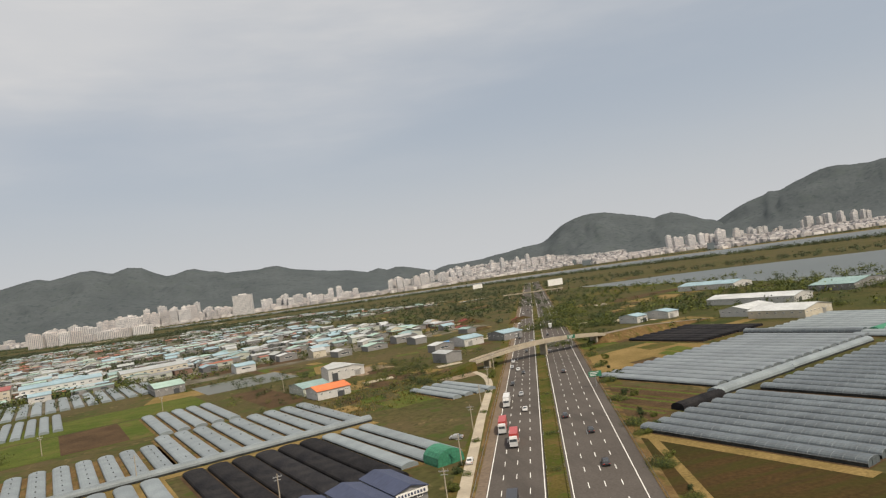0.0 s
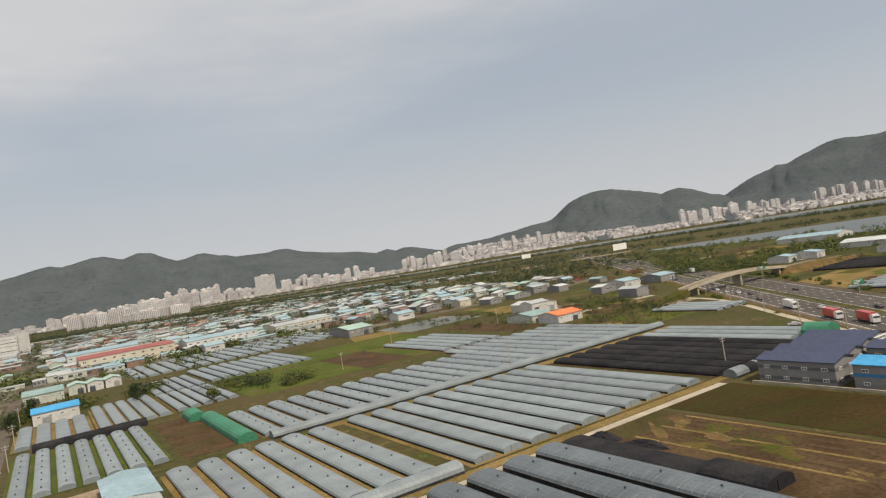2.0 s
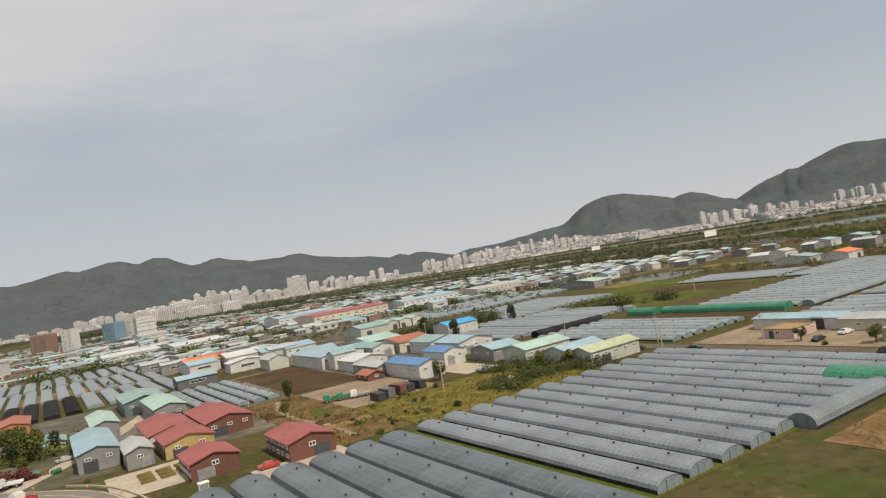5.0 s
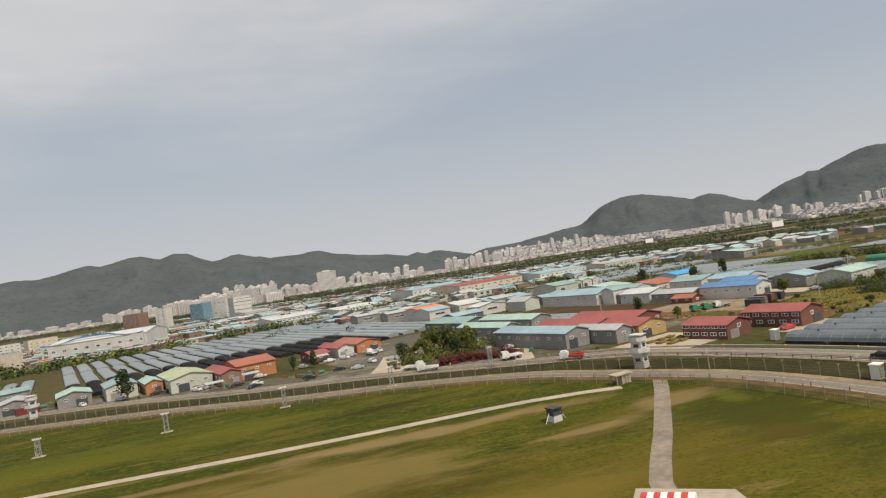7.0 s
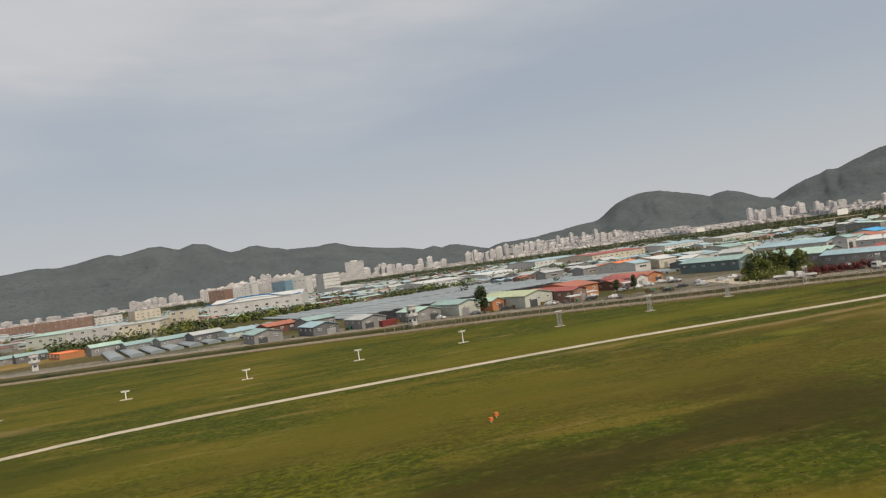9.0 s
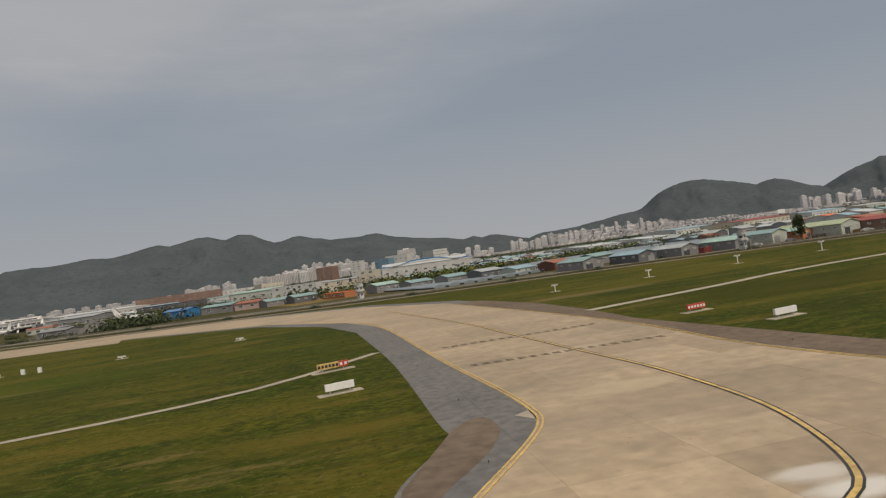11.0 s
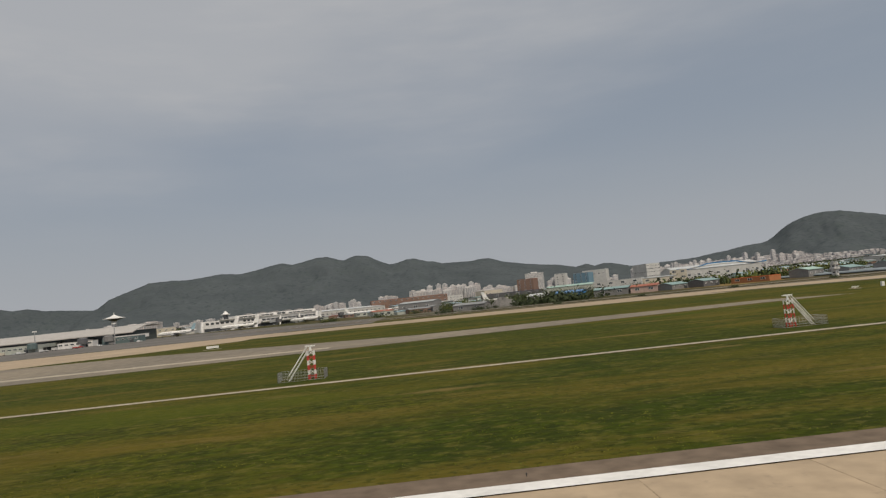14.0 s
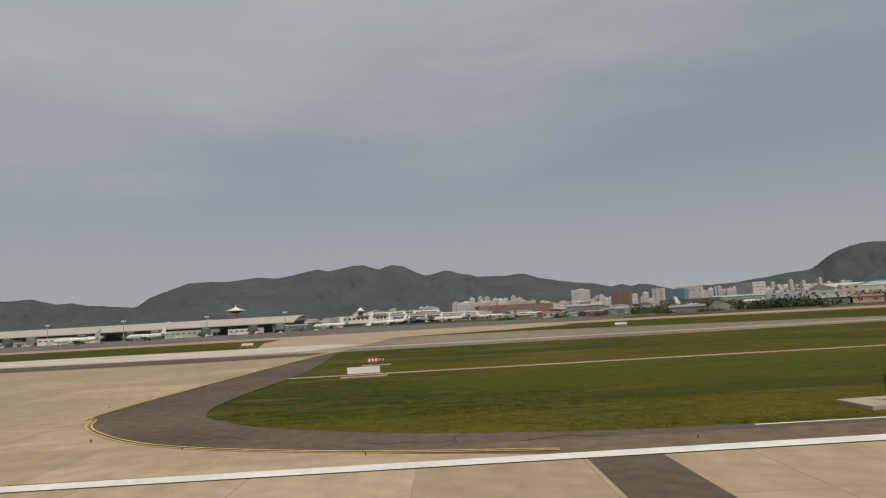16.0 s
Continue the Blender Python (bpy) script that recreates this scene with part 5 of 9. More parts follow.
bl("shed", -79.9, -77.6, 78.0, 79.9, 1.0, wall="white", roof="white", rise=0.25, label="small white panel store shed", category="shed")
g = Geo()
for i in range(13):
    m4 = Matrix.Translation((*fld(-75.5 + i * 0.95, 76.5), 0.04)) @ Matrix.Rotation(TH, 4, "Z")
    for k in range(14):
        hh = random.uniform(.08, .22)
        g.box(-.22, .22, k * .62 - .27, k * .62 + .27, 0, hh, 0, m4)
tagged(g.make("crop_rows", M["leaf"]), "rows of low green crops in a garden plot", "crops", "", "stuff")
tunnel(-90.4, 100.0, 106.6, 3.7, 1.65, "net", "black net covered tunnel shed by the road", group="small tunnels")
tunnel(-88.6, 88.3, 95.0, 4.2, 1.9, "net", "black net covered tunnel barn by the road", group="small tunnels")
tunnel(100.4, -121, -92.4, 2.8, 1.5, "film3", "cross tunnel of grey film closing the rows", "a")
tunnel(-103.5, 99.6, 106.5, 4.0, 2.1, "tarp", "green tarpaulin over the end of a tunnel", group="small tunnels")
sheet("yard", frect(-114.5, -106.5, 170, 196), 0.044, M["concrete"], "concrete yard between the blue-roofed workshops", "yard")
sheet("soil_lot", frect(-124, -89, 72, 97), 0.045, M["lot"], "trampled dry soil lot", "field")

# ---- village west of the road, workshops, and the town: a0, a1, b0, b1, height, wall, roof, ridge, colour words ----
ROWSB = [
    (-169.3, -163.2, 150.5, 158.6, 2.15, "brick", "red", "y", "dark brick workshop with a red sheet roof"),
    (-158.3, -152.1, 145.3, 155.2, 2.35, "brick", "red", "y", "dark brick workshop with a red sheet roof"),
    (-180.7, -175.1, 174, 195, 2.8, "grey", "sky", "y", "grey panel workshop with a pale blue roof"),
    (-177.4, -173.0, 196.5, 214, 3.3, "grey", "mint", "y", "grey workshop with a mint roof"),
    (-169.6, -161, 223.5, 243, 3.0, "teal", "teal", "y", "teal-walled hall with a teal roof"),
    (-166.5, -160.7, 200.7, 221, 3.2, "grey", "mint", "y", "grey hall with a mint roof"),
    (-186.2, -181.5, 199.3, 206, 1.9, "pale", "teal", "y", "small house with a teal roof"),
    (-170.5, -163, 178, 195, 2.2, "cream", "red", "y", "long cream shed with a red roof"),
    (-169.7, -162.7, 167.5, 177, 2.2, "tan", "red", "y", "tan-walled workshop with a red roof"),
    (-174.8, -171.2, 167.8, 178, 2.4, "grey", "grey", "y", "grey workshop with a flat pale roof"),
    (-162.3, -154.8, 175, 193, 2.4, "brick", "red", "y", "long brick workshop with a red roof"),
    (-193.9, -187.5, 234.4, 250, 2.2, "orange", "rust", "y", "orange brick workshop with a terracotta roof"),
    (-199.4, -195.4, 232.7, 246, 2.3, "white", "red", "y", "white workshop with a maroon roof"),
    (-205.5, -201.0, 234, 242, 1.7, "brick", "red", "x", "red-walled store with a flat red roof"),
    (-223.2, -214.8, 231.2, 245, 3.0, "orange", "rust", "x", "orange brick workshop with a terracotta roof"),
    (-227.6, -223.6, 226, 243, 2.7, "terra", "red", "y", "brick workshop with a red roof"),
    (-236.3, -227.9, 233.2, 252, 2.8, "pale", "lime", "y", "pale workshop with a lime roof"),
    (-240.2, -236.7, 241, 253, 2.4, "orange", "mint", "y", "orange-fronted workshop with a mint roof"),
    (-247.5, -241.4, 244.6, 258, 2.8, "pale", "teal", "y", "pale green workshop with a teal roof"),
    (-256.5, -250, 249, 260, 2.4, "grey", "mint", "y", "pale workshop with a mint roof"),
    (-267.5, -261, 257, 268, 2.3, "grey", "grey", "y", "grey workshop with a grey roof"),
    (-278, -271.5, 262, 273, 2.2, "dgrey", "sky", "y", "dark workshop with a blue roof"),
    (-290, -283, 270, 281, 2.3, "grey", "teal", "y", "grey workshop with a teal roof"),
    (-145, -134.5, 287.5, 303, 3.4, "white", "orange", "x", "white factory house with an orange roof"),
    (-133.5, -121.3, 282, 297, 3.3, "cream", "white", "x", "long cream factory shed"),
    (-115.7, -105.2, 276, 291, 2.8, "white", "sky", "x", "white shed with a blue roof"),
    (-122.9, -110.8, 225, 249, 3.2, "white", "sky", "y", "white hall with a pale blue roof"),
    (-121.7, -113, 206.8, 217, 2.5, "white", "white", "y", "white shed with a pale roof"),
    (-122.9, -117.4, 192.3, 205, 2.2, "grey", "grey", "y", "long grey shed with a sheet roof"),
    (-121.2, -115.5, 176.5, 191.5, 2.9, "white", "royal", "y", "white workshop with a royal blue roof"),
    (-110.7, -105.4, 183.8, 193, 3.1, "white", "royal", "y", "white workshop with a royal blue roof"),
    (-126.3, -122.3, 190, 196, 1.25, "brick", "rust", "y", "low brick shed with a rust roof"),
    (-102.9, -90.6, 147.5, 152.6, 2.4, "pale", "lime", "x", "pale panel hall with a lime green roof"),
    (-103.4, -93.6, 152.8, 159.8, 2.4, "pale", "sky", "x", "pale panel hall with a sky blue roof"),
    (-103.4, -91.6, 165, 172.5, 2.5, "pale", "mint", "x", "pale panel hall with a mint roof"),
    (-104, -96.5, 175, 183.5, 2.5, "grey", "sky", "x", "grey hall with a pale blue roof"),
    (-101, -91.5, 192.5, 204, 3.0, "white", "sky", "y", "white hall with a pale blue roof"),
    (-101, -91.5, 206, 217, 3.0, "white", "teal", "y", "white hall with a teal roof"),
    (-121.6, -115.5, 219.5, 224, 3.8, "white", "teal", "x", "white shed with a teal roof"),
    (-109.5, -103.2, 222, 236, 3.0, "white", "teal", "y", "white shed with a teal roof"),
    (-102, -91.5, 221, 236, 2.8, "cream", "rust", "x", "cream store with a rust roof"),
    (-102, -91.5, 240, 258, 2.8, "white", "mint", "x", "white hall with a mint roof"),
    (-79.4, -68.4, 231.7, 240.5, 3.3, "white", "blue", "x", "white two-storey house with a blue roof"),
    (-69.5, -64.2, 293, 303, 3.2, "pale", "mint", "y", "pale hall with a mint roof"),
    (-63.6, -58.4, 293, 303, 3.0, "white", "mint", "y", "white shed with a mint roof"),
    (-57.8, -52.6, 293, 303, 3.0, "white", "mint", "y", "white shed with a mint roof"),
    (-83, -71, 288, 302, 3.2, "pale", "teal", "x", "pale shed with a teal roof"),
    (-141.3, -128, 304, 312, 3.0, "cream", "rust", "x", "cream factory shed with a rust roof"),
    (-123, -111.4, 278, 292, 3.0, "pale", "sky", "x", "pale shed with a blue roof"),
    (65.5, 76, 186, 196, 2.6, "white", "orange", "x", "white house with a bright orange roof"),
    (66, 75, 200, 214, 2.4, "pale", "teal", "x", "pale shed with a teal roof"),
    (88, 97, 222, 240, 3.2, "white", "white", "y", "white hall with a pale roof"),
    (82, 90, 219, 226, 4.4, "white", "grey", "x", "white two-storey house with grey roof"),
    (34, 45.3, 283, 306, 3.2, "grey", "mint", "x", "grey panel hall with a mint roof"),
    (150, 160, 235, 247, 3.2, "white", "sky", "x", "white shed with a pale blue roof"),
    (166, 176, 228, 240, 3.0, "grey", "sky", "x", "grey shed with a pale blue roof"),
    (222, 239, 150, 162, 2.7, "white", "white", "x", "long white warehouse with a pale roof"),
    (216, 233, 125, 146, 2.7, "cream", "white", "y", "long cream warehouse with a white roof"),
    (262, 276, 155, 197, 2.7, "white", "white", "y", "long white hall with a pale roof"),
    (210, 216.5, 193, 203, 2.8, "white", "sky", "x", "white shed with a pale blue roof"),
    (222.5, 229, 187, 200, 2.8, "white", "sky", "x", "white shed with a pale blue roof"),
    (346, 364, 240, 280, 3.0, "white", "sky", "y", "long white hall with a blue roof"),
    (300, 330, 150, 170, 2.8, "grey", "teal", "y", "long grey hall with a teal roof"),
]
FULL[0] = True
for i, (a0, a1, b0, b1, h, w, r, rd, lab) in enumerate(ROWSB):
    FULL[0] = b0 < 215
    nf, nl = max(1, int((a1 - a0) / 2.4)), max(1, int((b1 - b0) / 3.0))
    near = b0 < 300
    wn_ = (("f", nf, h * .68, .85, .5), ("l", nl, h * .68, .85, .5)) if near else (("f", nf, h * .6, .9, .6),)
    dr = (("f", (a1 - a0) * .2 * (1 if i % 2 else -1), min(2.2, (a1 - a0) * .35), h * .62, DK if i % 3 else M["steel"]),) if near else ()
    if i in (0, 1):
        wn_ = (("l", 6, 1.9, 1.1, .5), ("l", 5, .8, 1.1, .55), ("f", 1, 1.7, .9, .6))
    bl("workshop" if b0 < 300 else "warehouse", a0, a1, b0, b1, h, wall=w, roof=r, ridge=rd, rise=0.45 + 0.06 * min(a1 - a0, b1 - b0), win=wn_, doors=dr, label=lab, group="sheds and workshops")

# ---- further rows of film tunnels ----
tunnels(-83, -67, 197, 229, 4, fill=0.78, gap="straw")
tunnels(-66, -50, 197, 240, 5, fill=0.8, gap="straw")
tunnels(-49, -33.5, 198, 233, 5)
tunnels(-49, -33.5, 237, 272, 5)
tunnels(-32, 2, 241, 284, 9)
tunnels(-48, 40, 300, 352, 18)
tunnels(22, 44, 188, 228, 5)
tunnels(84, 98, 141, 164, 4)
tunnels(-255, -200, 300, 345, 11)
tunnels(-255, -200, 262, 298, 11, "net", label="tunnel covered with black shade net")
tunnels(-200, -150, 296, 345, 11)
tunnels(-200, -176, 252, 294, 5, "net", label="tunnel covered with black shade net")
tunnels(-176, -150, 256, 294, 5)
tunnels(-255, -150, 348, 396, 20)
tunnels(-150, -105, 316, 380, 9)
tunnels(-320, -262, 300, 352, 12)
tunnels(168, 200, 130, 160, 9, "net", label="tunnel covered with black shade net")
tunnel(185.5, 92, 127, 3.0, 1.4, "film2", "long film tunnel beside the field track")
tunnel(83.6, 98, 110.5, 3.0, 1.4, "net", "short black net tunnel by the plots", "a")
tunnels(188, 226, 88, 122, 9)
tunnels(178, 232, 46, 92, 11)
tunnel(85, 137, 172, 2.8, 1.4, "film", "white film cross tunnel between the blocks", "a")
tunnel(90, 186, 206, 2.8, 1.4, "tarp", "green tarpaulin cross tunnel", "a")
sheet("field", frect(176, 230, 142, 148), 0.04, M["straw"], "dry earth track between fields", "field")
# ---- scattered town of sheds ----
FULL[0] = False
rnd = random.Random(4)
SHED = {}
WCOL, RCOL = ("white", "grey", "grey", "cream", "pale", "grey", "dgrey"), ("sky", "white", "teal", "grey", "grey", "mint", "sky", "white", "grey", "white", "grey", "teal", "sky", "pale")


def shed_copy(x, y, s, rot):
    """One of a set of small town sheds, copied."""
    k = rnd.randrange(14)
    if k not in SHED:
        w, d, h = rnd.uniform(6.5, 13), rnd.uniform(5.5, 10), rnd.uniform(2.2, 3.4)
        SHED[k] = building("warehouse", x, y, w, d, h, rot, WCOL[k % 7], RCOL[k], rise=rnd.uniform(.6, 1.2), ridge="xy"[k % 2],
                           win=(("f", 1, h * .6, 4.2, .8),), label="small works shed with a coloured sheet roof", group="town sheds")
        return
    copy_thing(SHED[k], pose(x, y, 0, 0, 0, rot))


def zone(n, a0, a1, b0, b1, gap=15.0, dense=1.0, ex=()):
    done = []
    for i in range(n * 6):
        if len(done) >= n:
            break
        a, b = rnd.uniform(a0, a1), rnd.uniform(b0, b1)
        if any(abs(a - p) < gap and abs(b - q) < gap for p, q in done) or abs(a + 86) < 10:
            continue
        x, y = fld(a, b)
        n0, s0 = HN.dot(Vector((x, y))), HD.dot(Vector((x, y)))
        if -24 < n0 < 24 or any(q[0] < a < q[1] and q[2] < b < q[3] for q in ex):
            continue
        done.append((a, b))
        shed_copy(x, y, 1.0, 18 + rnd.choice((0, 0, 0, 90, 5)))
    return done


EX = ((-75, 45, 295, 358), (22, 50, 275, 312), (28, 70, 180, 270))
zone(172, -150, 215, 310, 640, 11, ex=EX)
zone(10, 90, 200, 205, 330, 13)
zone(16, -150, -106, 240, 315, 13)

# sheds farther off, too many to pick apart
g = Geo()
for n_, a0, a1, b0, b1 in ((420, -430, -150, 400, 660), (1300, -330, 380, 640, 1120), (560, -150, 215, 330, 640)):
    for i in range(n_):
        a, b = rnd.uniform(a0, a1), rnd.uniform(b0, b1)
        x, y = fld(a, b)
        if abs(HN.dot(Vector((x, y)))) < 24 or abs(a + 86) < 7:
            continue
        m4 = Matrix.Translation((x, y, 0)) @ Matrix.Rotation(radians(18 + rnd.choice((0, 0, 90))), 4, "Z")
        if any(q[0] < a < q[1] and q[2] < b < q[3] for q in EX) or noise.noise(Vector((a * .011, b * .011, 3.0))) < -.12:
            continue
        w, d, h = rnd.choice((2.5, 3.5, 4.5, 6, 9)) * rnd.uniform(.8, 1.2), rnd.uniform(2.2, 4.5), rnd.uniform(1.5, 2.8)
        wl = rnd.randrange(3)
        r, t = rnd.uniform(.3, .8), rnd.choice((3, 4, 4, 5, 5, 6, 7, 3, 4, 8, 5, 10))
        if x < -468 and y < 335:
            continue
        g.box(-w, w, -d, d, 0, h, wl, m4)
        vs = [m4 @ Vector(p) for p in ((-w - .2, -d - .2, h), (w + .2, -d - .2, h), (w + .2, d + .2, h), (-w - .2, d + .2, h), (-w - .2, 0, h + r), (w + .2, 0, h + r))]
        g.add(vs, [(0, 1, 5, 4), (2, 3, 4, 5), (1, 2, 5), (3, 0, 4)], t)
        for k in range(3):
            g.box(-w + w * .66 * k + .3, -w + w * .66 * k + .3 + w * .3, -d - .05, -d, h * .35, h * .75, 9, m4)
tagged(g.make("far_sheds", [W["grey"], W["pale"], W["terra"], R["sky"], R["far"], R["pale"], R["teal"], R["far"], R["rust"], M["glass"], R["mint"]]), "many small far sheds with pale roofs", "sheds", "", "stuff")

# ---- factory halls beyond the fields ----
for a0, a1, b0, b1, h, w, r, lab in ((-62, -18, 392, 424, 6.0, "cream", "red", "large cream factory with a red roof"), (-14, 22, 380, 404, 5.5, "white", "sky", "large white factory with a blue roof"),
                                     (-66, -30, 440, 470, 6.5, "white", "sky", "large factory with a pale blue roof"), (30, 62, 372, 396, 5.0, "cream", "grey", "cream factory hall with a grey roof"),
                                     (-118, -96, 640, 690, 5.5, "white", "grey", "white market hall with a grey roof"), (-112, -96, 700, 722, 20, "white", "white", "tall white tower block"),
                                     (-130, -106, 402, 440, 4.0, "white", "white", "white factory hall with a pale roof"), (-160, -134, 420, 452, 4.0, "white", "white", "white factory hall with a pale roof")):
    bl("factory", a0, a1, b0, b1, h, wall=w, roof=r, ridge="x", rise=1.0, flat=h > 12, win=(("f", 10, h * .75, 1.6, .8), ("f", 10, h * .4, 1.6, .8)) + ((("f", 8, h * .9, 1.2, .9), ("f", 8, h * .6, 1.2, .9), ("f", 8, h * .25, 1.2, .9), ("l", 8, h * .6, 1.2, .9)) if h > 12 else ()), label=lab, group="factories")

# ---- apartment towers across the river ----
def tower_mesh(w, d, fl, material):
    g = Geo()
    h = fl * 1.75
    g.box(-w / 2, w / 2, -d / 2, d / 2, -12, h)
    g.box(-w * .18, w * .18, -d * .3, d * .3, h, h + 3.0)
    q = Geo()
    n = max(3, int(w / 3.6))
    for f in range(0, fl - 2, 3):
        z0, z1 = f * 1.75 + .55, f * 1.75 + 5.0
        for i in range(n):
            x = -w / 2 + w * (i + .5) / n
            q.box(x - w / n * .3, x + w / n * .3, -d / 2 - .06, -d / 2, z0, z1)
        for i in range(3):
            y = -d / 2 + d * (i + .5) / 3
            q.box(-w / 2 - .06, -w / 2, y - d / 3 * .25, y + d / 3 * .25, z0, z1)
            q.box(w / 2, w / 2 + .06, y - d / 3 * .25, y + d / 3 * .25, z0, z1)
    return g.mesh("wall", material), q.mesh("window_grid", M["winband"])


TOW = [tower_mesh(22, 13, 26, M["apt"]), tower_mesh(40, 12, 22, M["apt"]), tower_mesh(30, 13, 24, M["apt2"]), tower_mesh(20, 16, 30, M["apt"]), tower_mesh(46, 13, 20, M["apt"]), tower_mesh(64, 18, 36, M["apt"]), tower_mesh(26, 14, 18, M["apt2"])]


def tower(k, x, y, rot, s=1.0, z=0.0):
    e = thing("apartment_tower", x, y, z, rot, "pale concrete high-rise apartment tower with rows of windows", "apartment tower", "apartment towers")
    e.scale = (1, 1, s)
    for nm, me in zip(("wall", "window_grid"), TOW[k]):
        o = new(nm, me)
        o.parent = e
        if nm == "window_grid":
            tagged(o, kind="stuff")


def cluster(n, x0, x1, y0, y1, kinds, smin, smax, z0=0, z1=0, rot=0):
    for i in range(n):
        t = (i + rnd.uniform(.2, .8)) / n
        tower(rnd.choice(kinds), x0 + (x1 - x0) * t, rnd.uniform(y0, y1), rot + rnd.uniform(-14, 14), rnd.uniform(smin, smax), rnd.uniform(z0, z1))


cluster(8, -1030, -905, 2960, 3060, (0, 3, 2), .8, 1.0)
cluster(3, -882, -830, 2960, 3020, (0, 3), .8, .95)
cluster(4, -740, -650, 2780, 2850, (2, 0), .9, 1.15)
cluster(13, -595, -330, 2440, 2540, (1, 2, 1), 1.1, 1.35)
cluster(7, -520, -330, 2620, 2720, (3, 0), 1.3, 1.55)
cluster(10, -320, -170, 2440, 2560, (0, 6, 2), .75, 1.0)
tower(5, -146, 2290, -8, 1.08)
cluster(7, -90, 20, 2500, 2640, (0, 6, 3), .6, 1.0)
cluster(13, 35, 290, 2680, 2820, (0, 6, 1), .7, 1.25)
cluster(26, 480, 830, 3100, 3400, (0, 3, 1, 2), 1.0, 1.45)
cluster(44, 830, 1420, 3200, 3500, (0, 3, 6, 1, 2), .8, 1.7, 0, 0)
cluster(16, 1440, 1540, 2900, 3100, (6, 1), .4, .6)
cluster(18, 1560, 1880, 2350, 2480, (0, 3, 0, 2), 1.05, 1.35)
cluster(12, 1880, 2080, 2350, 2420, (0, 6, 3), .7, 1.1)
cluster(16, 2060, 2330, 2150, 2260, (3, 2, 0), 1.0, 1.3)
cluster(18, 2330, 2800, 1900, 2100, (3, 0, 2), 1.0, 1.35)
cluster(12, -1700, -1080, 2900, 3100, (0, 1, 2), .5, .8)
cluster(14, -560, -420, 1580, 1680, (0, 3, 2), .55, .75)
cluster(9, -420, -300, 1500, 1600, (6, 2, 1), .4, .55)
cluster(10, -1300, -1150, 1500, 1600, (0, 1, 2), .45, .6)
cluster(9, -2480, -2030, 3750, 3860, (1, 2, 4), 1.0, 1.5, 20, 30)
cluster(14, -2300, -1700, 2500, 2700, (0, 1, 2), .6, .8)

# low houses of the far city, far too many to count: on the flat, and climbing the slopes between the hills
def slope_z(y, y0, k):
    return max(0.0, y - y0) * k


g = Geo()
for n_, u0, u1, y0, y1, k, h0, h1 in ((2200, -0.62, 0.26, 2350, 2950, 0.006, 4, 12), (1500, 0.25, 0.56, 2900, 3900, 0.07, 5, 10), (700, 0.18, 0.44, 2650, 3100, 0.012, 4, 9), (1700, 0.50, 0.78, 2150, 2620, 0.03, 4, 11), (1900, 0.74, 1.5, 1500, 2050, 0.03, 4, 10)):
    for i in range(n_):
        y = y0 + (y1 - y0) * rnd.random()
        x = y * rnd.uniform(u0, u1)
        w, d, h = rnd.uniform(7, 22), rnd.uniform(7, 14), rnd.uniform(h0, h1)
        z = slope_z(y, y0, k)
        g.box(x - w / 2, x + w / 2, y - d / 2, y + d / 2, z - 4, z + h, rnd.randrange(5))
tagged(g.make("far_city", [M["city"], M["city"], M["city2"], M["apt"], M["city"]]), "carpet of small pale city buildings below the hills", "city", "", "stuff")
for u0, u1, y0, y1, k in ((0.22, 0.6, 2900, 3980, 0.07), (0.48, 0.8, 2150, 2700, 0.03), (0.72, 1.55, 1500, 2120, 0.03)):
    g = Geo()
    n = 12
    for i in range(n + 1):
        y = y0 + (y1 - y0) * i / n
        g.v += [(y * (u0 + (u1 - u0) * q / n), y, slope_z(y, y0, k) - 1.0 + 2.0 * noise.noise(Vector((q * .9, i * .9, u0)))) for q in range(n + 1)]
    g.f = [(i * (n + 1) + q, i * (n + 1) + q + 1, (i + 1) * (n + 1) + q + 1, (i + 1) * (n + 1) + q) for i in range(n) for q in range(n)]
    g.m = [0] * len(g.f)
    # same haze-tinted forest colour as the mountains
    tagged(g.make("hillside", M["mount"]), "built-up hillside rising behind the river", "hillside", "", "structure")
# ---- river, lake and river woods ----
NEAR = [(-3200, 3300), (-1800, 2700), (-900, 2250), (-368, 1900), (118, 1640), (521, 1450), (760, 1060), (900, 734), (1050, 420), (1250, 0), (1500, -500)]
FAR = [(-3200, 3500), (-1800, 2900), (-900, 2430), (-300, 2120), (215, 1900), (800, 1750), (1150, 1330), (1330, 1060), (1520, 700), (1750, 200), (2000, -400)]
NEARS, FARS = smooth_line(NEAR, 60), smooth_line(FAR, 60)
sheet("water", [(p.x, p.y) for p in NEARS] + [(p.x, p.y) for p in reversed(FARS)], 0.05, M["water"], "wide grey river reflecting the pale sky", "water")
sheet("water", [(300, 640), (380, 600), (430, 555), (520, 440), (640, 240), (700, 60), (470, 60), (340, 190), (258, 236), (285, 330), (305, 440), (290, 540)], 0.06, M["water"], "calm grey backwater beside the fields", "water")
sheet("meadow", [hw(17, 215), hw(130, 215), hw(220, 420), hw(200, 700), hw(17, 700)], 0.010, M["meadow"], "rough dark green meadow beside the motorway", "meadow")
ribbon("river_bank", FARS, 0, 90, 0.045, M["straw"], "dry grassy river bank", "bank")


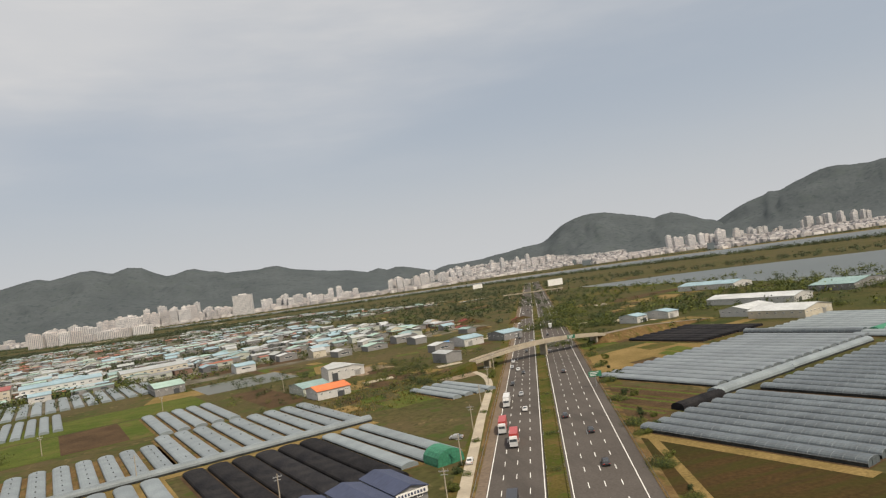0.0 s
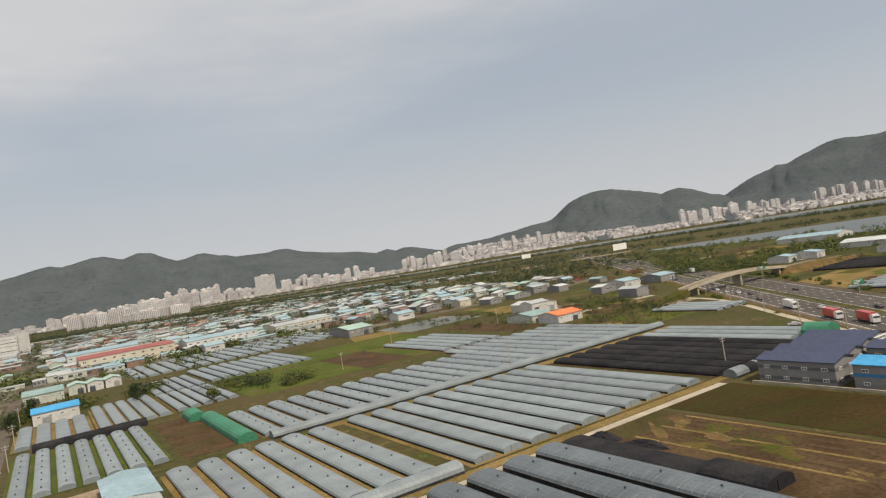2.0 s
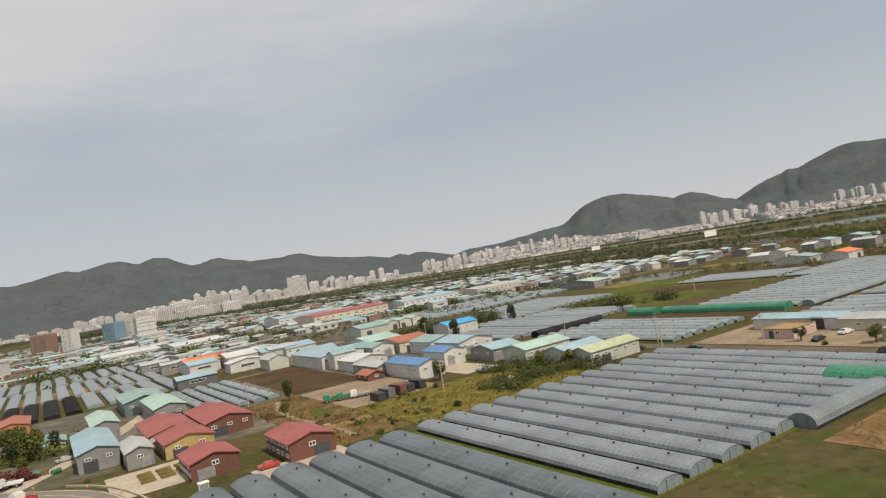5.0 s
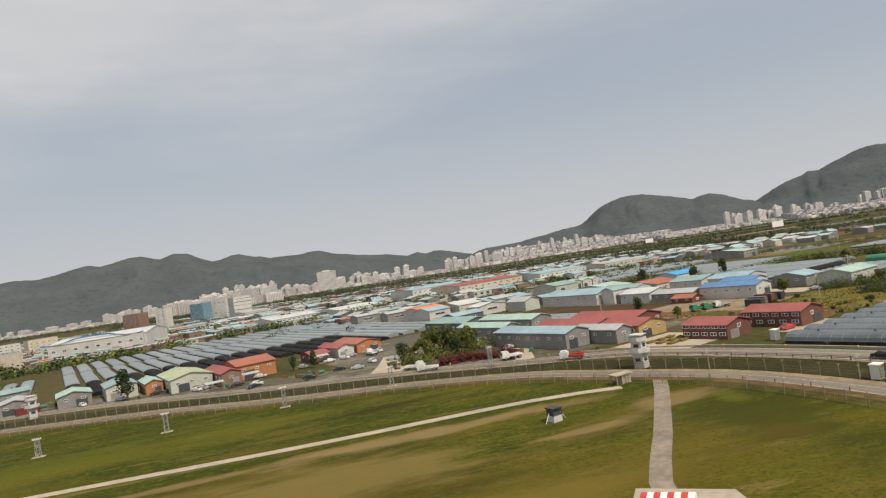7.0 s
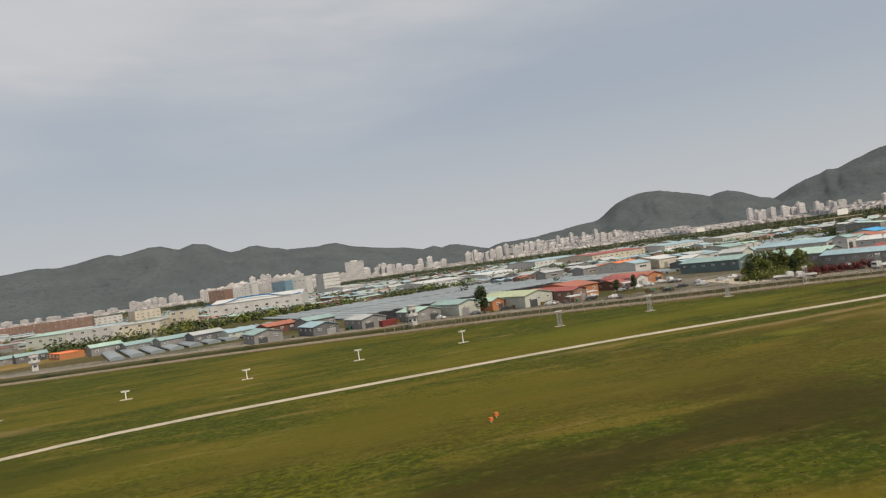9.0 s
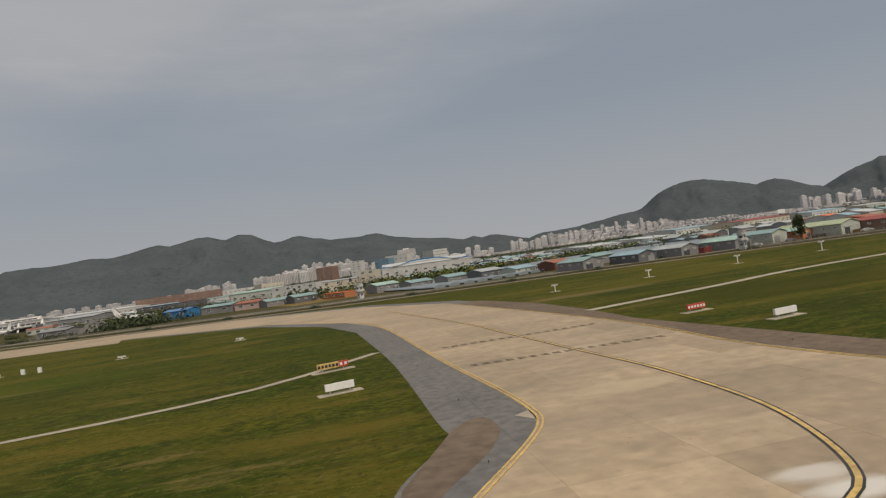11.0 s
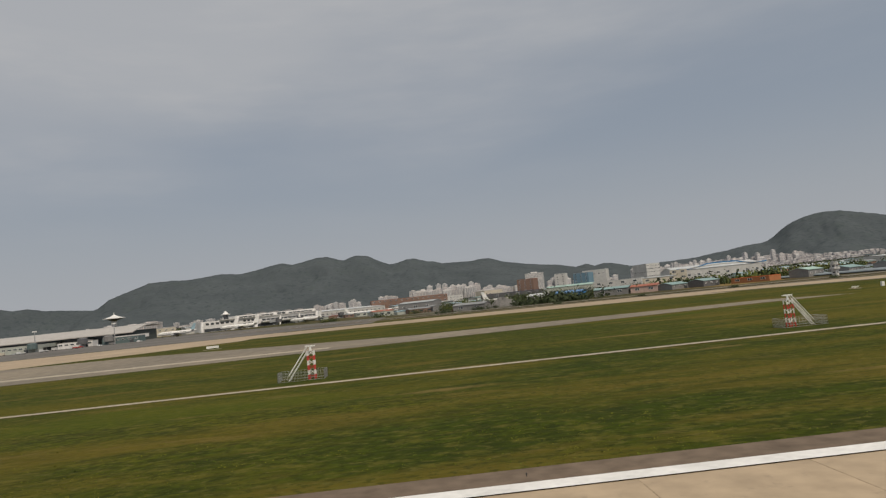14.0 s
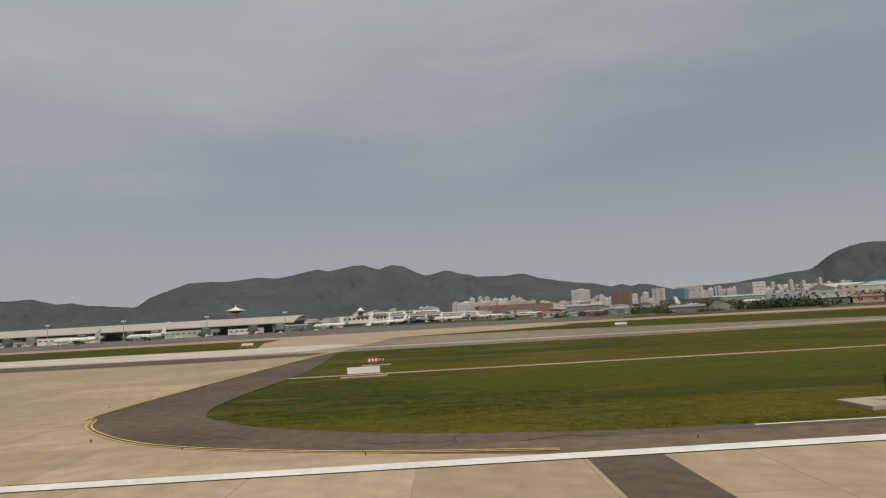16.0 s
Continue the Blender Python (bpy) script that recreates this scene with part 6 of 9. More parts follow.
def woods(name, line, width, n, smin, smax, label, seed, mats=("leaf", "leaf_dark"), fine=False):
    """A strip of woodland made of many leaf clumps of uneven height."""
    r2 = random.Random(seed)
    vs, fs, mi = [], [], []
    L = smooth_line(line, 20)
    for i in range(n):
        p = L[r2.randrange(len(L))]
        c = Vector((p.x + r2.gauss(0, width), p.y + r2.gauss(0, width), 0))
        hgt = r2.uniform(smin, smax)
        m = r2.random() < .5
        for k in range((110 if smax > 1.2 else 55) if fine else 34):
            d = Vector((r2.gauss(0, .5), r2.gauss(0, .5), abs(r2.gauss(.5, .35)))) * hgt
            q = c + d
            nr = Vector((d.x, d.y, d.z * .6 + .2)).normalized()
            u = nr.orthogonal().normalized()
            w = nr.cross(u)
            s = hgt * r2.uniform(.05, .115) if fine else hgt * r2.uniform(.12, .22)
            o = len(vs)
            vs += [tuple(q + u * s), tuple(q + w * s * .8), tuple(q - u * s), tuple(q - w * s * .8)]
            fs.append((o, o + 1, o + 2, o + 3))
            mi.append(0 if m else 1)
    return tagged(obj_from(name, vs, fs, None, mats=[M[q] for q in mats], idx=mi), label, "woods", "", "stuff")


woods("river_woods", [(-1500, 2420), (-900, 2090), (-368, 1760), (118, 1500), (500, 1320), (720, 980), (840, 700), (980, 380)], 13, 2400, 3, 5.5, "dark belt of trees along the river bank", 1, ("leaf_far", "leaf_far2"))
woods("river_woods", [(-1200, 1900), (-400, 1480), (76, 1120), (330, 990), (428, 700), (560, 520), (700, 300)], 26, 1100, 2, 4.5, "belt of trees and reeds before the river", 2, ("leaf_far", "leaf_far2"))
woods("bank_woods", [(-900, 2520), (-300, 2200), (300, 2000), (900, 1850), (1250, 1400), (1450, 1050)], 20, 700, 3, 5, "thin scrub on the far river bank", 3, ("leaf_far", "leaf_far2"))
woods("scrub", [(185, 380), (235, 480), (275, 520), (310, 430)], 18, 220, 1.2, 2.6, "green scrub and young trees beside the motorway", 4)
woods("scrub", [(130, 268), (150, 312), (176, 352)], 7, 170, 0.8, 1.7, "green scrub on the motorway slope", 5, fine=True)
woods("scrub", [(180, 250), (250, 300), (330, 300)], 30, 260, 1.5, 3.2, "patchy green scrub between the warehouses", 6)
woods("town_trees", [(-250, 560), (-120, 500), (0, 480), (120, 520), (200, 640)], 60, 1500, 1.3, 3.2, "scattered trees among the town sheds", 7, ("leaf_dark", "leaf_far2"))
woods("town_trees", [(-340, 900), (-100, 850), (100, 800), (280, 860)], 80, 1100, 2.4, 4.4, "scattered trees among the far sheds", 8, ("leaf_far", "leaf_far2"))
woods("town_trees", [(-560, 520), (-420, 470), (-330, 440)], 25, 260, 2, 4, "trees among the works", 9)
woods("roadside_trees", [fld(-110, 398), fld(-40, 372), fld(30, 362)], 4, 150, 2, 3.6, "row of trees beside the factory road", 10)
woods("roadside_trees", [fld(-330, 398), fld(-250, 402), fld(-150, 400), fld(-105, 396)], 5, 230, 2, 4, "row of trees in front of the factories", 11)
woods("field_bushes", [fld(-30, 221), fld(-25, 213), fld(-18.5, 200)], 2.6, 75, 1.3, 2.6, "clump of bushes in a field corner", 12, fine=True)
woods("roadside_trees", [fld(-84, 248), fld(-70, 251), fld(-50, 254)], 3.0, 120, 1.8, 3.2, "dark trees behind the houses", 13, fine=True)
woods("scrub", [fld(-100, 168), fld(-106, 160), fld(-104, 147), fld(-118, 150)], 1.8, 60, 0.9, 1.8, "green bushes beside the sheds", 14, fine=True)

woods("river_woods", [(-560, 1240), (-337, 1120), (-195, 1140), (-52, 985), (59, 834)], 9, 1500, 3, 5.0, "dark belt of trees before the river flats", 81, ("leaf_far2", "leaf_far2"))
woods("roadside_trees", [(119, 290), (138, 325), (160, 372), (176, 400)], 5.5, 150, 1.8, 3.8, "thick green trees beside the motorway", 82, fine=True)
woods("roadside_trees", [(132, 270), (150, 290), (165, 282), (180, 272)], 6.0, 110, 1.4, 3.2, "thick green trees on the slope by the overpass", 83, fine=True)
woods("lake_trees", [(262, 310), (256, 270), (250, 228), (262, 190)], 5.0, 130, 1.6, 3.4, "green trees along the backwater", 84, fine=True)
woods("scrub", [(196, 330), (225, 300), (240, 262), (215, 250)], 12.0, 170, 1.0, 2.6, "green thickets between the white halls", 85, fine=True)
woods("scrub", [(150, 224), (176, 214), (196, 202)], 4.0, 90, 0.7, 1.8, "green thickets behind the greenhouses", 86, fine=True)

# ---- patchwork of far plots ----
rnd = random.Random(8)
for i in range(110):
    a, b = rnd.uniform(-420, 420), rnd.uniform(300, 1500)
    w, d = rnd.uniform(18, 60), rnd.uniform(14, 50)
    x, y = fld(a, b)
    if abs(HN.dot(Vector((x, y)))) < 45 or any(q[0] - w < a < q[1] + w and q[2] - d < b < q[3] + d for q in EX):
        continue
    sheet("field", frect(a - w / 2, a + w / 2, b - d / 2, b + d / 2), 0.012 + 0.0002 * i, M[rnd.choice(("paddy", "soil", "straw", "soil_dark", "paddy", "verge", "film", "concrete"))], "distant plot in the patchwork of fields", "field")
for i in range(70):
    n0 = rnd.choice((-1, 1)) * rnd.uniform(22, 170)
    s0 = rnd.uniform(230, 900)
    x, y = hw(n0, s0)
    w, d = rnd.uniform(10, 34), rnd.uniform(10, 30)
    sheet("field", [(x - w / 2, y - d / 2), (x + w / 2, y - d / 2 + 3), (x + w / 2, y + d / 2 + 3), (x - w / 2, y + d / 2)], 0.03 + 0.0002 * i, M[rnd.choice(("paddy", "soil", "straw", "soil_dark", "verge", "verge"))], "small plot beside the motorway", "field")

woods("airport_trees", [(-514, 296), (-504, 298), (-496, 292)], 2.5, 70, 1.8, 4.0, "dark trees before the airport buildings", 31, fine=True)
woods("airport_trees", [(-498, 286), (-488, 285), (-476, 284)], 2.5, 80, 1.8, 4.0, "dark trees before the airport buildings", 32, fine=True)
woods("airport_trees", [(-532, 300), (-524, 300), (-518, 302)], 1.8, 40, 1.6, 3.4, "yellow-green trees before the hangars", 33, fine=True)
woods("airport_trees", [(-400, 330), (-370, 322), (-345, 318)], 3.0, 110, 1.8, 3.4, "trees in front of the white hangar", 34)
woods("airport_trees", [(-470, 268), (-440, 262), (-400, 240), (-360, 214)], 4.0, 120, 1.0, 2.2, "low trees between the roadside workshops", 35)
woods("airport_trees", [(-498, 292), (-486, 280), (-470, 272), (-455, 262)], 3.0, 120, 1.6, 3.8, "thick dark trees behind the airport fence", 91, ("leaf_dark", "leaf_dark"), True)
woods("airport_trees", [(-590, 330), (-565, 322), (-545, 318), (-520, 306)], 2.2, 90, 0.8, 2.0, "dark shrubs along the apron edge", 92, ("leaf_dark", "leaf"), True)
woods("city_trees", [(-1000, 900), (-600, 800), (-300, 760)], 60, 420, 2.5, 4.5, "scattered trees among the far buildings", 36, ("leaf_far", "leaf_far2"))

sheet("town_ground", frect(-150, 215, 306, 660), 0.008, M["town"], "patchy yards and streets between the sheds", "ground")
sheet("town_ground", frect(-430, -150, 398, 660), 0.008, M["town"], "patchy yards and streets between the works", "ground")
sheet("town_ground", frect(-300, 340, 660, 1100), 0.008, M["town"], "patchy yards and streets of the far town", "ground")
sheet("town_ground", frect(-123, -89, 198, 300), 0.008, M["town"], "patchy yards between the village halls", "ground")
sheet("town_ground", frect(-205, -123, 170, 250), 0.008, M["town"], "patchy yards between the roadside workshops", "ground")
woods("scrub", [fld(-119, 152), fld(-112, 153), fld(-105, 152), fld(-104, 160), fld(-109, 165)], 1.9, 230, 0.8, 1.6, "yellow-green bushes beside the halls", 41, fine=True)
woods("town_trees", [fld(-140, 330), fld(-60, 330), fld(60, 340), fld(190, 340)], 16, 420, 1.0, 2.4, "trees and hedges among the town sheds", 42)
woods("town_trees", [fld(-140, 420), fld(0, 430), fld(190, 420)], 28, 520, 1.2, 2.8, "trees and hedges among the town sheds", 43)

woods("hedge", [hw(14.6, 30), hw(14.6, 120), hw(15.0, 230), hw(16, 330)], .8, 800, .45, 1.2, "scrubby hedge along the motorway verge", 51, fine=True)
woods("hedge", [(36, 48), (44.2, 71.4), (48.6, 84), (54.2, 100.5)], .55, 330, .3, .75, "thick bright green hedge at the field's edge", 58, ("leaf", "leaf"), True)
sheet("field_margin", frect(80.8, 83.3, 42, 80), 0.056, M["straw"], "strip of dry straw-coloured grass at the field's edge", "field")
ribbon("field_margin", smooth_line([(37.2, 47), (45.5, 71), (49.9, 84), (55.2, 100.5)]), -.7, .7, 0.057, M["straw"], "strip of dry straw-coloured grass at the field's edge", "field")
woods("scrub", [fld(-93.5, 77), fld(-90.5, 80), fld(-88.8, 84)], 1.2, 70, .5, 1.3, "dark bushes behind the trampled lot", 94, ("leaf_dark", "leaf_dark"), True)
ribbon("garden_path", smooth_line([fld(-147.5, 150), fld(-147.0, 160), fld(-148.5, 172), fld(-147.2, 186), fld(-144.5, 194)]), -.5, .5, 0.049, M["dust"], "winding trodden path between garden plots", "path")
for i, (a, b) in enumerate(((-150.5, 156), (-144.3, 158), (-150.8, 168), (-143.8, 172), (-150.5, 180))):
    sheet("field", frect(a - 1.3, a + 1.3, b - 3.2, b + 3.2), 0.0475 + .0004 * i, M[("paddy", "soil_dark", "verge", "paddy", "soil")[i]], "small garden plot", "field")
woods("hedge", [hw(-14.6, 40), hw(-14.2, 120), hw(-15, 190)], .4, 260, .3, .65, "low brown-green hedge beside the motorway", 52, fine=True)
woods("hedge", [hw(-0.5, 20), hw(-0.5, 120), hw(-0.5, 240), hw(-0.5, 420)], .6, 900, .2, .5, "low yellow-green hedge on the central strip", 56, fine=True)
woods("scrub", [(95, 225), (118, 240), (128, 262)], 3.5, 120, .5, 1.3, "weeds and scrub on the overpass ramp", 53, fine=True)
woods("scrub", [(20, 215), (40, 230), (60, 250)], 6, 120, .5, 1.4, "weeds between plots near the motorway", 54, fine=True)
for i in range(64):
    n0, s0 = rnd.choice((-1, 1)) * rnd.uniform(19, 70), rnd.uniform(170, 420)
    x, y = hw(n0, s0)
    w, d = rnd.uniform(4, 13), rnd.uniform(4, 12)
    sheet("field", [(x - w / 2, y - d / 2), (x + w / 2, y - d / 2 + 2), (x + w / 2, y + d / 2 + 2), (x - w / 2, y + d / 2)], 0.044 + 0.0002 * i, M[rnd.choice(("paddy", "soil", "straw", "soil_dark", "verge", "paddy", "concrete"))], "small garden plot beside the motorway", "field")

woods("hedge", [(-326, 143.5), (-360, 156), (-430, 176.5), (-500, 208)], .6, 520, .35, .8, "dark weeds along the airfield's outer fence", 55, ("leaf_dark", "leaf_far2"), True)

woods("roadside_trees", [(-249, 128), (-243, 130), (-236, 133), (-238, 140)], 2.0, 85, .9, 2.2, "full yellow-green trees and shrubs by the road", 61, ("leaf", "leaf"), True)
woods("roadside_trees", [fld(-136, 386), fld(-118, 374), fld(-100, 366)], 2.5, 70, 1.6, 3.0, "row of green trees before the factories", 62, ("leaf", "leaf_dark"), True)

# small plots and scrub between the village and the motorway
rnd = random.Random(17)
for i in range(34):
    a, b = rnd.uniform(58, 112), rnd.uniform(150, 300)
    x, y = fld(a, b)
    if abs(HN.dot(Vector((x, y)))) < 24 or 62 < a < 80 and 180 < b < 218:
        continue
    w, d = rnd.uniform(5, 14), rnd.uniform(6, 18)
    sheet("field", frect(a - w / 2, a + w / 2, b - d / 2, b + d / 2), 0.0135 + 0.0003 * i, M[("soil", "verge", "paddy", "straw", "soil_dark", "dust")[i % 6]], "small garden plot with weeds and soil", "field")
woods("scrub", [fld(70, 170), fld(66, 225), fld(80, 250), fld(60, 290)], 9, 150, 0.7, 1.8, "weeds and bushes between garden plots", 71, fine=True)
woods("scrub", [fld(98, 178), fld(104, 200), fld(110, 230)], 6, 120, 0.8, 2.0, "scrub on the slope below the overpass", 72, fine=True)
# ================= motorway things =================
# arched overpass
P0, P1 = Vector((54, 201.4)), Vector((106, 214))
ov = thing("overpass", P0.x, P0.y, 0, math.degrees(math.atan2(P1.y - P0.y, P1.x - P0.x)), "concrete road overpass arching over the motorway", "bridge")
LN = (P1 - P0).length


def deck_z(t):
    return 2.3 + 2.8 * math.sin(math.pi * (0.12 + 0.76 * t)) - 0.6


for nm, y0, y1, z0, z1, mt in (("deck", -2.2, 2.2, -0.5, 0.0, "concrete"), ("parapet", -2.2, -2.0, 0.0, 0.55, "concrete"), ("parapet", 2.0, 2.2, 0.0, 0.55, "concrete"), ("carriageway", -1.9, 1.9, 0.0, 0.03, "asphalt_old")):
    g = Geo()
    n = 24
    ring = []
    for i in range(n + 1):
        z = deck_z(i / n)
        ring += [(LN * i / n, y0, z + z0), (LN * i / n, y1, z + z0), (LN * i / n, y1, z + z1), (LN * i / n, y0, z + z1)]
    g.add(ring, [(4 * i + k, 4 * i + (k + 1) % 4, 4 * i + 4 + (k + 1) % 4, 4 * i + 4 + k) for i in range(n) for k in range(4)] + [(3, 2, 1, 0), (4 * n, 4 * n + 1, 4 * n + 2, 4 * n + 3)])
    g.make(nm, M[mt], ov)
for t in (0.1, 0.52, 0.93):
    g = Geo()
    g.box(LN * t - .35, LN * t + .35, -1.7, 1.7, 0, deck_z(t) - .5)
    g.make("pier", M["concrete"], ov)
g = Geo()
z = deck_z(0)
g.add([(0, -2.6, 0), (0, 2.6, 0), (0, 2.2, z), (0, -2.2, z), (-15, -2.6, 0), (-15, 2.6, 0)], [(0, 1, 2, 3), (3, 2, 5, 4), (0, 3, 4), (1, 5, 2)])
g.make("ramp", M["verge"], ov)
g = Geo()
z = deck_z(1) - .06
n = 20
for i in range(n + 1):
    x = LN - 4.5 + 58 * i / n
    zt = z * min(1, max(0, (x - LN + 4.5) / 3.6)) * min(1, max(0, (LN + 53.5 - x) / 34))
    w = 2.3 + zt * 1.5
    g.v += [(x, -w - .5 * noise.noise(Vector((x * .3, 1, 0))), 0), (x, -2.3, zt), (x, 2.3, zt), (x, w + .5 * noise.noise(Vector((x * .3, 5, 0))), 0)]
g.f = [(4 * i + k, 4 * i + 4 + k, 4 * i + 5 + k, 4 * i + 1 + k) for i in range(n) for k in range(3)]
g.m = [0] * len(g.f)
g.make("embankment", M["weedy"], ov, "grassy embankment carrying the bridge ramp")
g = Geo()
for i in range(n):
    x = LN + 53 * i / (n - 1)
    zt = z * min(1, max(0, (LN + 53.5 - x) / 34)) + .06
    g.v += [(x, -1.8, zt), (x, 1.8, zt)]
g.f = [(2 * i, 2 * i + 2, 2 * i + 3, 2 * i + 1) for i in range(n - 1)]
g.m = [0] * len(g.f)
g.make("ramp_road", M["asphalt_old"], ov)
# second, farther overpass
ov2 = thing("overpass", *hw(-16, 655), 0, math.degrees(math.atan2(HN.y, HN.x)), "far concrete overpass across the motorway", "bridge")
g = Geo()
g.box(-14, 46, -2.2, 2.2, 3.4, 4.1)
g.make("deck", M["concrete"], ov2)
for x in (-8, 16.5, 40):
    g = Geo()
    g.box(x - .5, x + .5, -1.6, 1.6, 0, 3.4)
    g.make("pier", M["concrete"], ov2)


def signboard(x, y, rot, w, h, z, material, label, posts=1, bars=True):
    e = thing("road_sign", x, y, 0, rot, label, "sign", "road signs")
    g = Geo()
    g.box(-w / 2, w / 2, -.06, .06, z, z + h)
    g.make("panel", material, e)
    if bars:
        g = Geo()
        for i in range(3):
            g.box(-w * .4, w * (.05 + .12 * i), -.075, -.06, z + h * (.18 + .27 * i), z + h * (.3 + .27 * i))
        g.make("writing", M["white"], e, "white illegible lettering bars")
    for i in range(posts):
        px = 0 if posts == 1 else (-w * .35 + w * .7 * i / (posts - 1))
        g = Geo()
        g.tube((px, .1, 0), (px, .1, z + h), .1, .08, 8)
        g.make("post", M["steel"], e)


HR = math.degrees(math.atan2(HD.y, HD.x)) - 90
signboard(*hw(11.6, 158), HR, 3.0, 1.3, 2.4, M["tarp"], "green motorway direction sign on a steel post")
signboard(*hw(10.6, 226), HR, 2.6, 1.2, 4.0, M["tarp"], "green motorway direction sign below the overpass")
signboard(270, 632, 10, 18, 6.5, 6.0, M["white"], "large white roadside billboard on a post", 2, False)
signboard(262, 890, 10, 15, 6.0, 8.0, M["white"], "large white roadside billboard on a post", 2, False)

# ---- vehicles ----
PAINT = {k: mat(k + "_car_paint", c, None, 1.0, 0.3, spec=0.6, fine_amt=0.05) for k, c in {"dark": (.03, .03, .035), "black": (.015, .016, .022), "white": (.7, .7, .69), "silver": (.4, .41, .42), "red": (.45, .05, .04), "blue": (.06, .25, .42), "green": (.05, .24, .12)}.items()}


def wheel_mesh(r, w):
    g = Geo()
    g.tube((-w / 2, 0, 0), (w / 2, 0, 0), r, r, 12)
    q = Geo()
    q.tube((-w / 2 - .01, 0, 0), (w / 2 + .01, 0, 0), r * .55, r * .55, 10)
    return g.mesh("tyre", M["rubber"]), q.mesh("rim", M["steel"])


WH, WHB = wheel_mesh(.19, .13), wheel_mesh(.29, .2)


def wheels(e, xs, ys, ms, r):
    for x in xs:
        for y in ys:
            w = new("wheel", ms[0])
            w.parent = e
            w.location = (x, y, r)
            q = new("rim", ms[1])
            q.parent = w


CARS = {}


def car(col, x, y, rot, z=0.08):
    lab = {"dark": "dark grey", "black": "black", "white": "white", "silver": "silver", "red": "red"}[col] + " saloon car on the road"
    if col in CARS:
        c = copy_thing(CARS[col], pose(x, y, z, 0, 0, rot))
        if y > 230:
            for o in [q for q in c.children_recursive if q.name.startswith(("rim", "headlight", "tail_light"))]:
                bpy.data.objects.remove(o)
        return c
    e = thing("car", x, y, z, rot, lab, "car", "cars")
    CARS[col] = e
    g = Geo()
    prof = [(-1.3, .16), (-1.32, .42), (-1.22, .52), (-.75, .55), (-.45, .82), (.45, .84), (.85, .56), (1.25, .5), (1.33, .36), (1.3, .16)]
    n = len(prof)
    for s, k in ((-1, 0), (1, 1)):
        g.add([(s * (.52 if p[1] < .6 else .42), p[0], p[1]) for p in prof], [tuple(range(n)) if k else tuple(range(n - 1, -1, -1))])
    g.add([(-(.52 if p[1] < .6 else .42), p[0], p[1]) for p in prof] + [((.52 if p[1] < .6 else .42), p[0], p[1]) for p in prof], [(i, (i + 1) % n, n + (i + 1) % n, n + i) for i in range(n)])
    g.make("body", PAINT[col], e)
    g = Geo()
    for a, b in (((-.78, .565), (-.5, .8)), ((.82, .585), (.49, .81))):
        g.add([(-.42, a[0], a[1]), (.42, a[0], a[1]), (.36, b[0], b[1]), (-.36, b[0], b[1])], [(0, 1, 2, 3)])
        g.v[-4:] = [(p[0], p[1] + (-.02 if a[0] < 0 else .02), p[2] + .02) for p in g.v[-4:]]
    for s in (-1, 1):
        g.add([(s * .5, -.62, .58), (s * .5, .72, .58), (s * .435, .42, .79), (s * .435, -.42, .79)], [(0, 1, 2, 3)])
    g.make("glazing", M["glass"], e)
    wheels(e, (-.47, .47), (-.85, .85), WH, .19)
    for s in (-1, 1):
        g = Geo()
        g.box(s * .4 - .1, s * .4 + .1, 1.29, 1.345, .36, .45)
        g.make("headlight", M["white"], e)
        g = Geo()
        g.box(s * .4 - .1, s * .4 + .1, -1.345, -1.3, .38, .46)
        g.make("tail_light", M["redpaint"], e)
    return e


def truck(load, x, y, rot, z=0.08, cab="white", flat=False):
    e = thing("truck", x, y, z, rot, ("flatbed lorry with a %s cab and bed" if flat else "articulated lorry carrying a %s box") % load, "truck", "trucks")
    L = 3.6 if flat else 6.6
    g = Geo()
    g.box(-.7, .7, L - 1.25, L, .35, 1.25 if flat else 1.7)
    g.box(-.62, .62, L - 1.1, L - .15, 1.25 if flat else 1.7, 1.45 if flat else 1.9)
    g.make("cab", PAINT[cab], e)
    g = Geo()
    zc = 1.0 if flat else 1.35
    g.box(-.6, .6, L, L + .02, zc - .2, zc + .22)
    g.make("windscreen", M["glass"], e)
    g = Geo()
    g.box(-.35, .35, 0, L - .9, .35, .5)
    g.make("chassis", M["vent"], e)
    g = Geo()
    if flat:
        g.box(-.68, .68, 0, L - 1.35, .5, .6)
        g.box(-.68, -.62, 0, L - 1.35, .6, .85)
        g.box(.62, .68, 0, L - 1.35, .6, .85)
        g.make("bed", PAINT[load], e)
    else:
        g.box(-.72, .72, -.1, L - 1.5, .52, 2.15)
        g.make("container", PAINT[load], e)
    wheels(e, (-.6, .6), (.5, L - .65) if flat else (.5, 1.2, L - .65), WHB, .29)


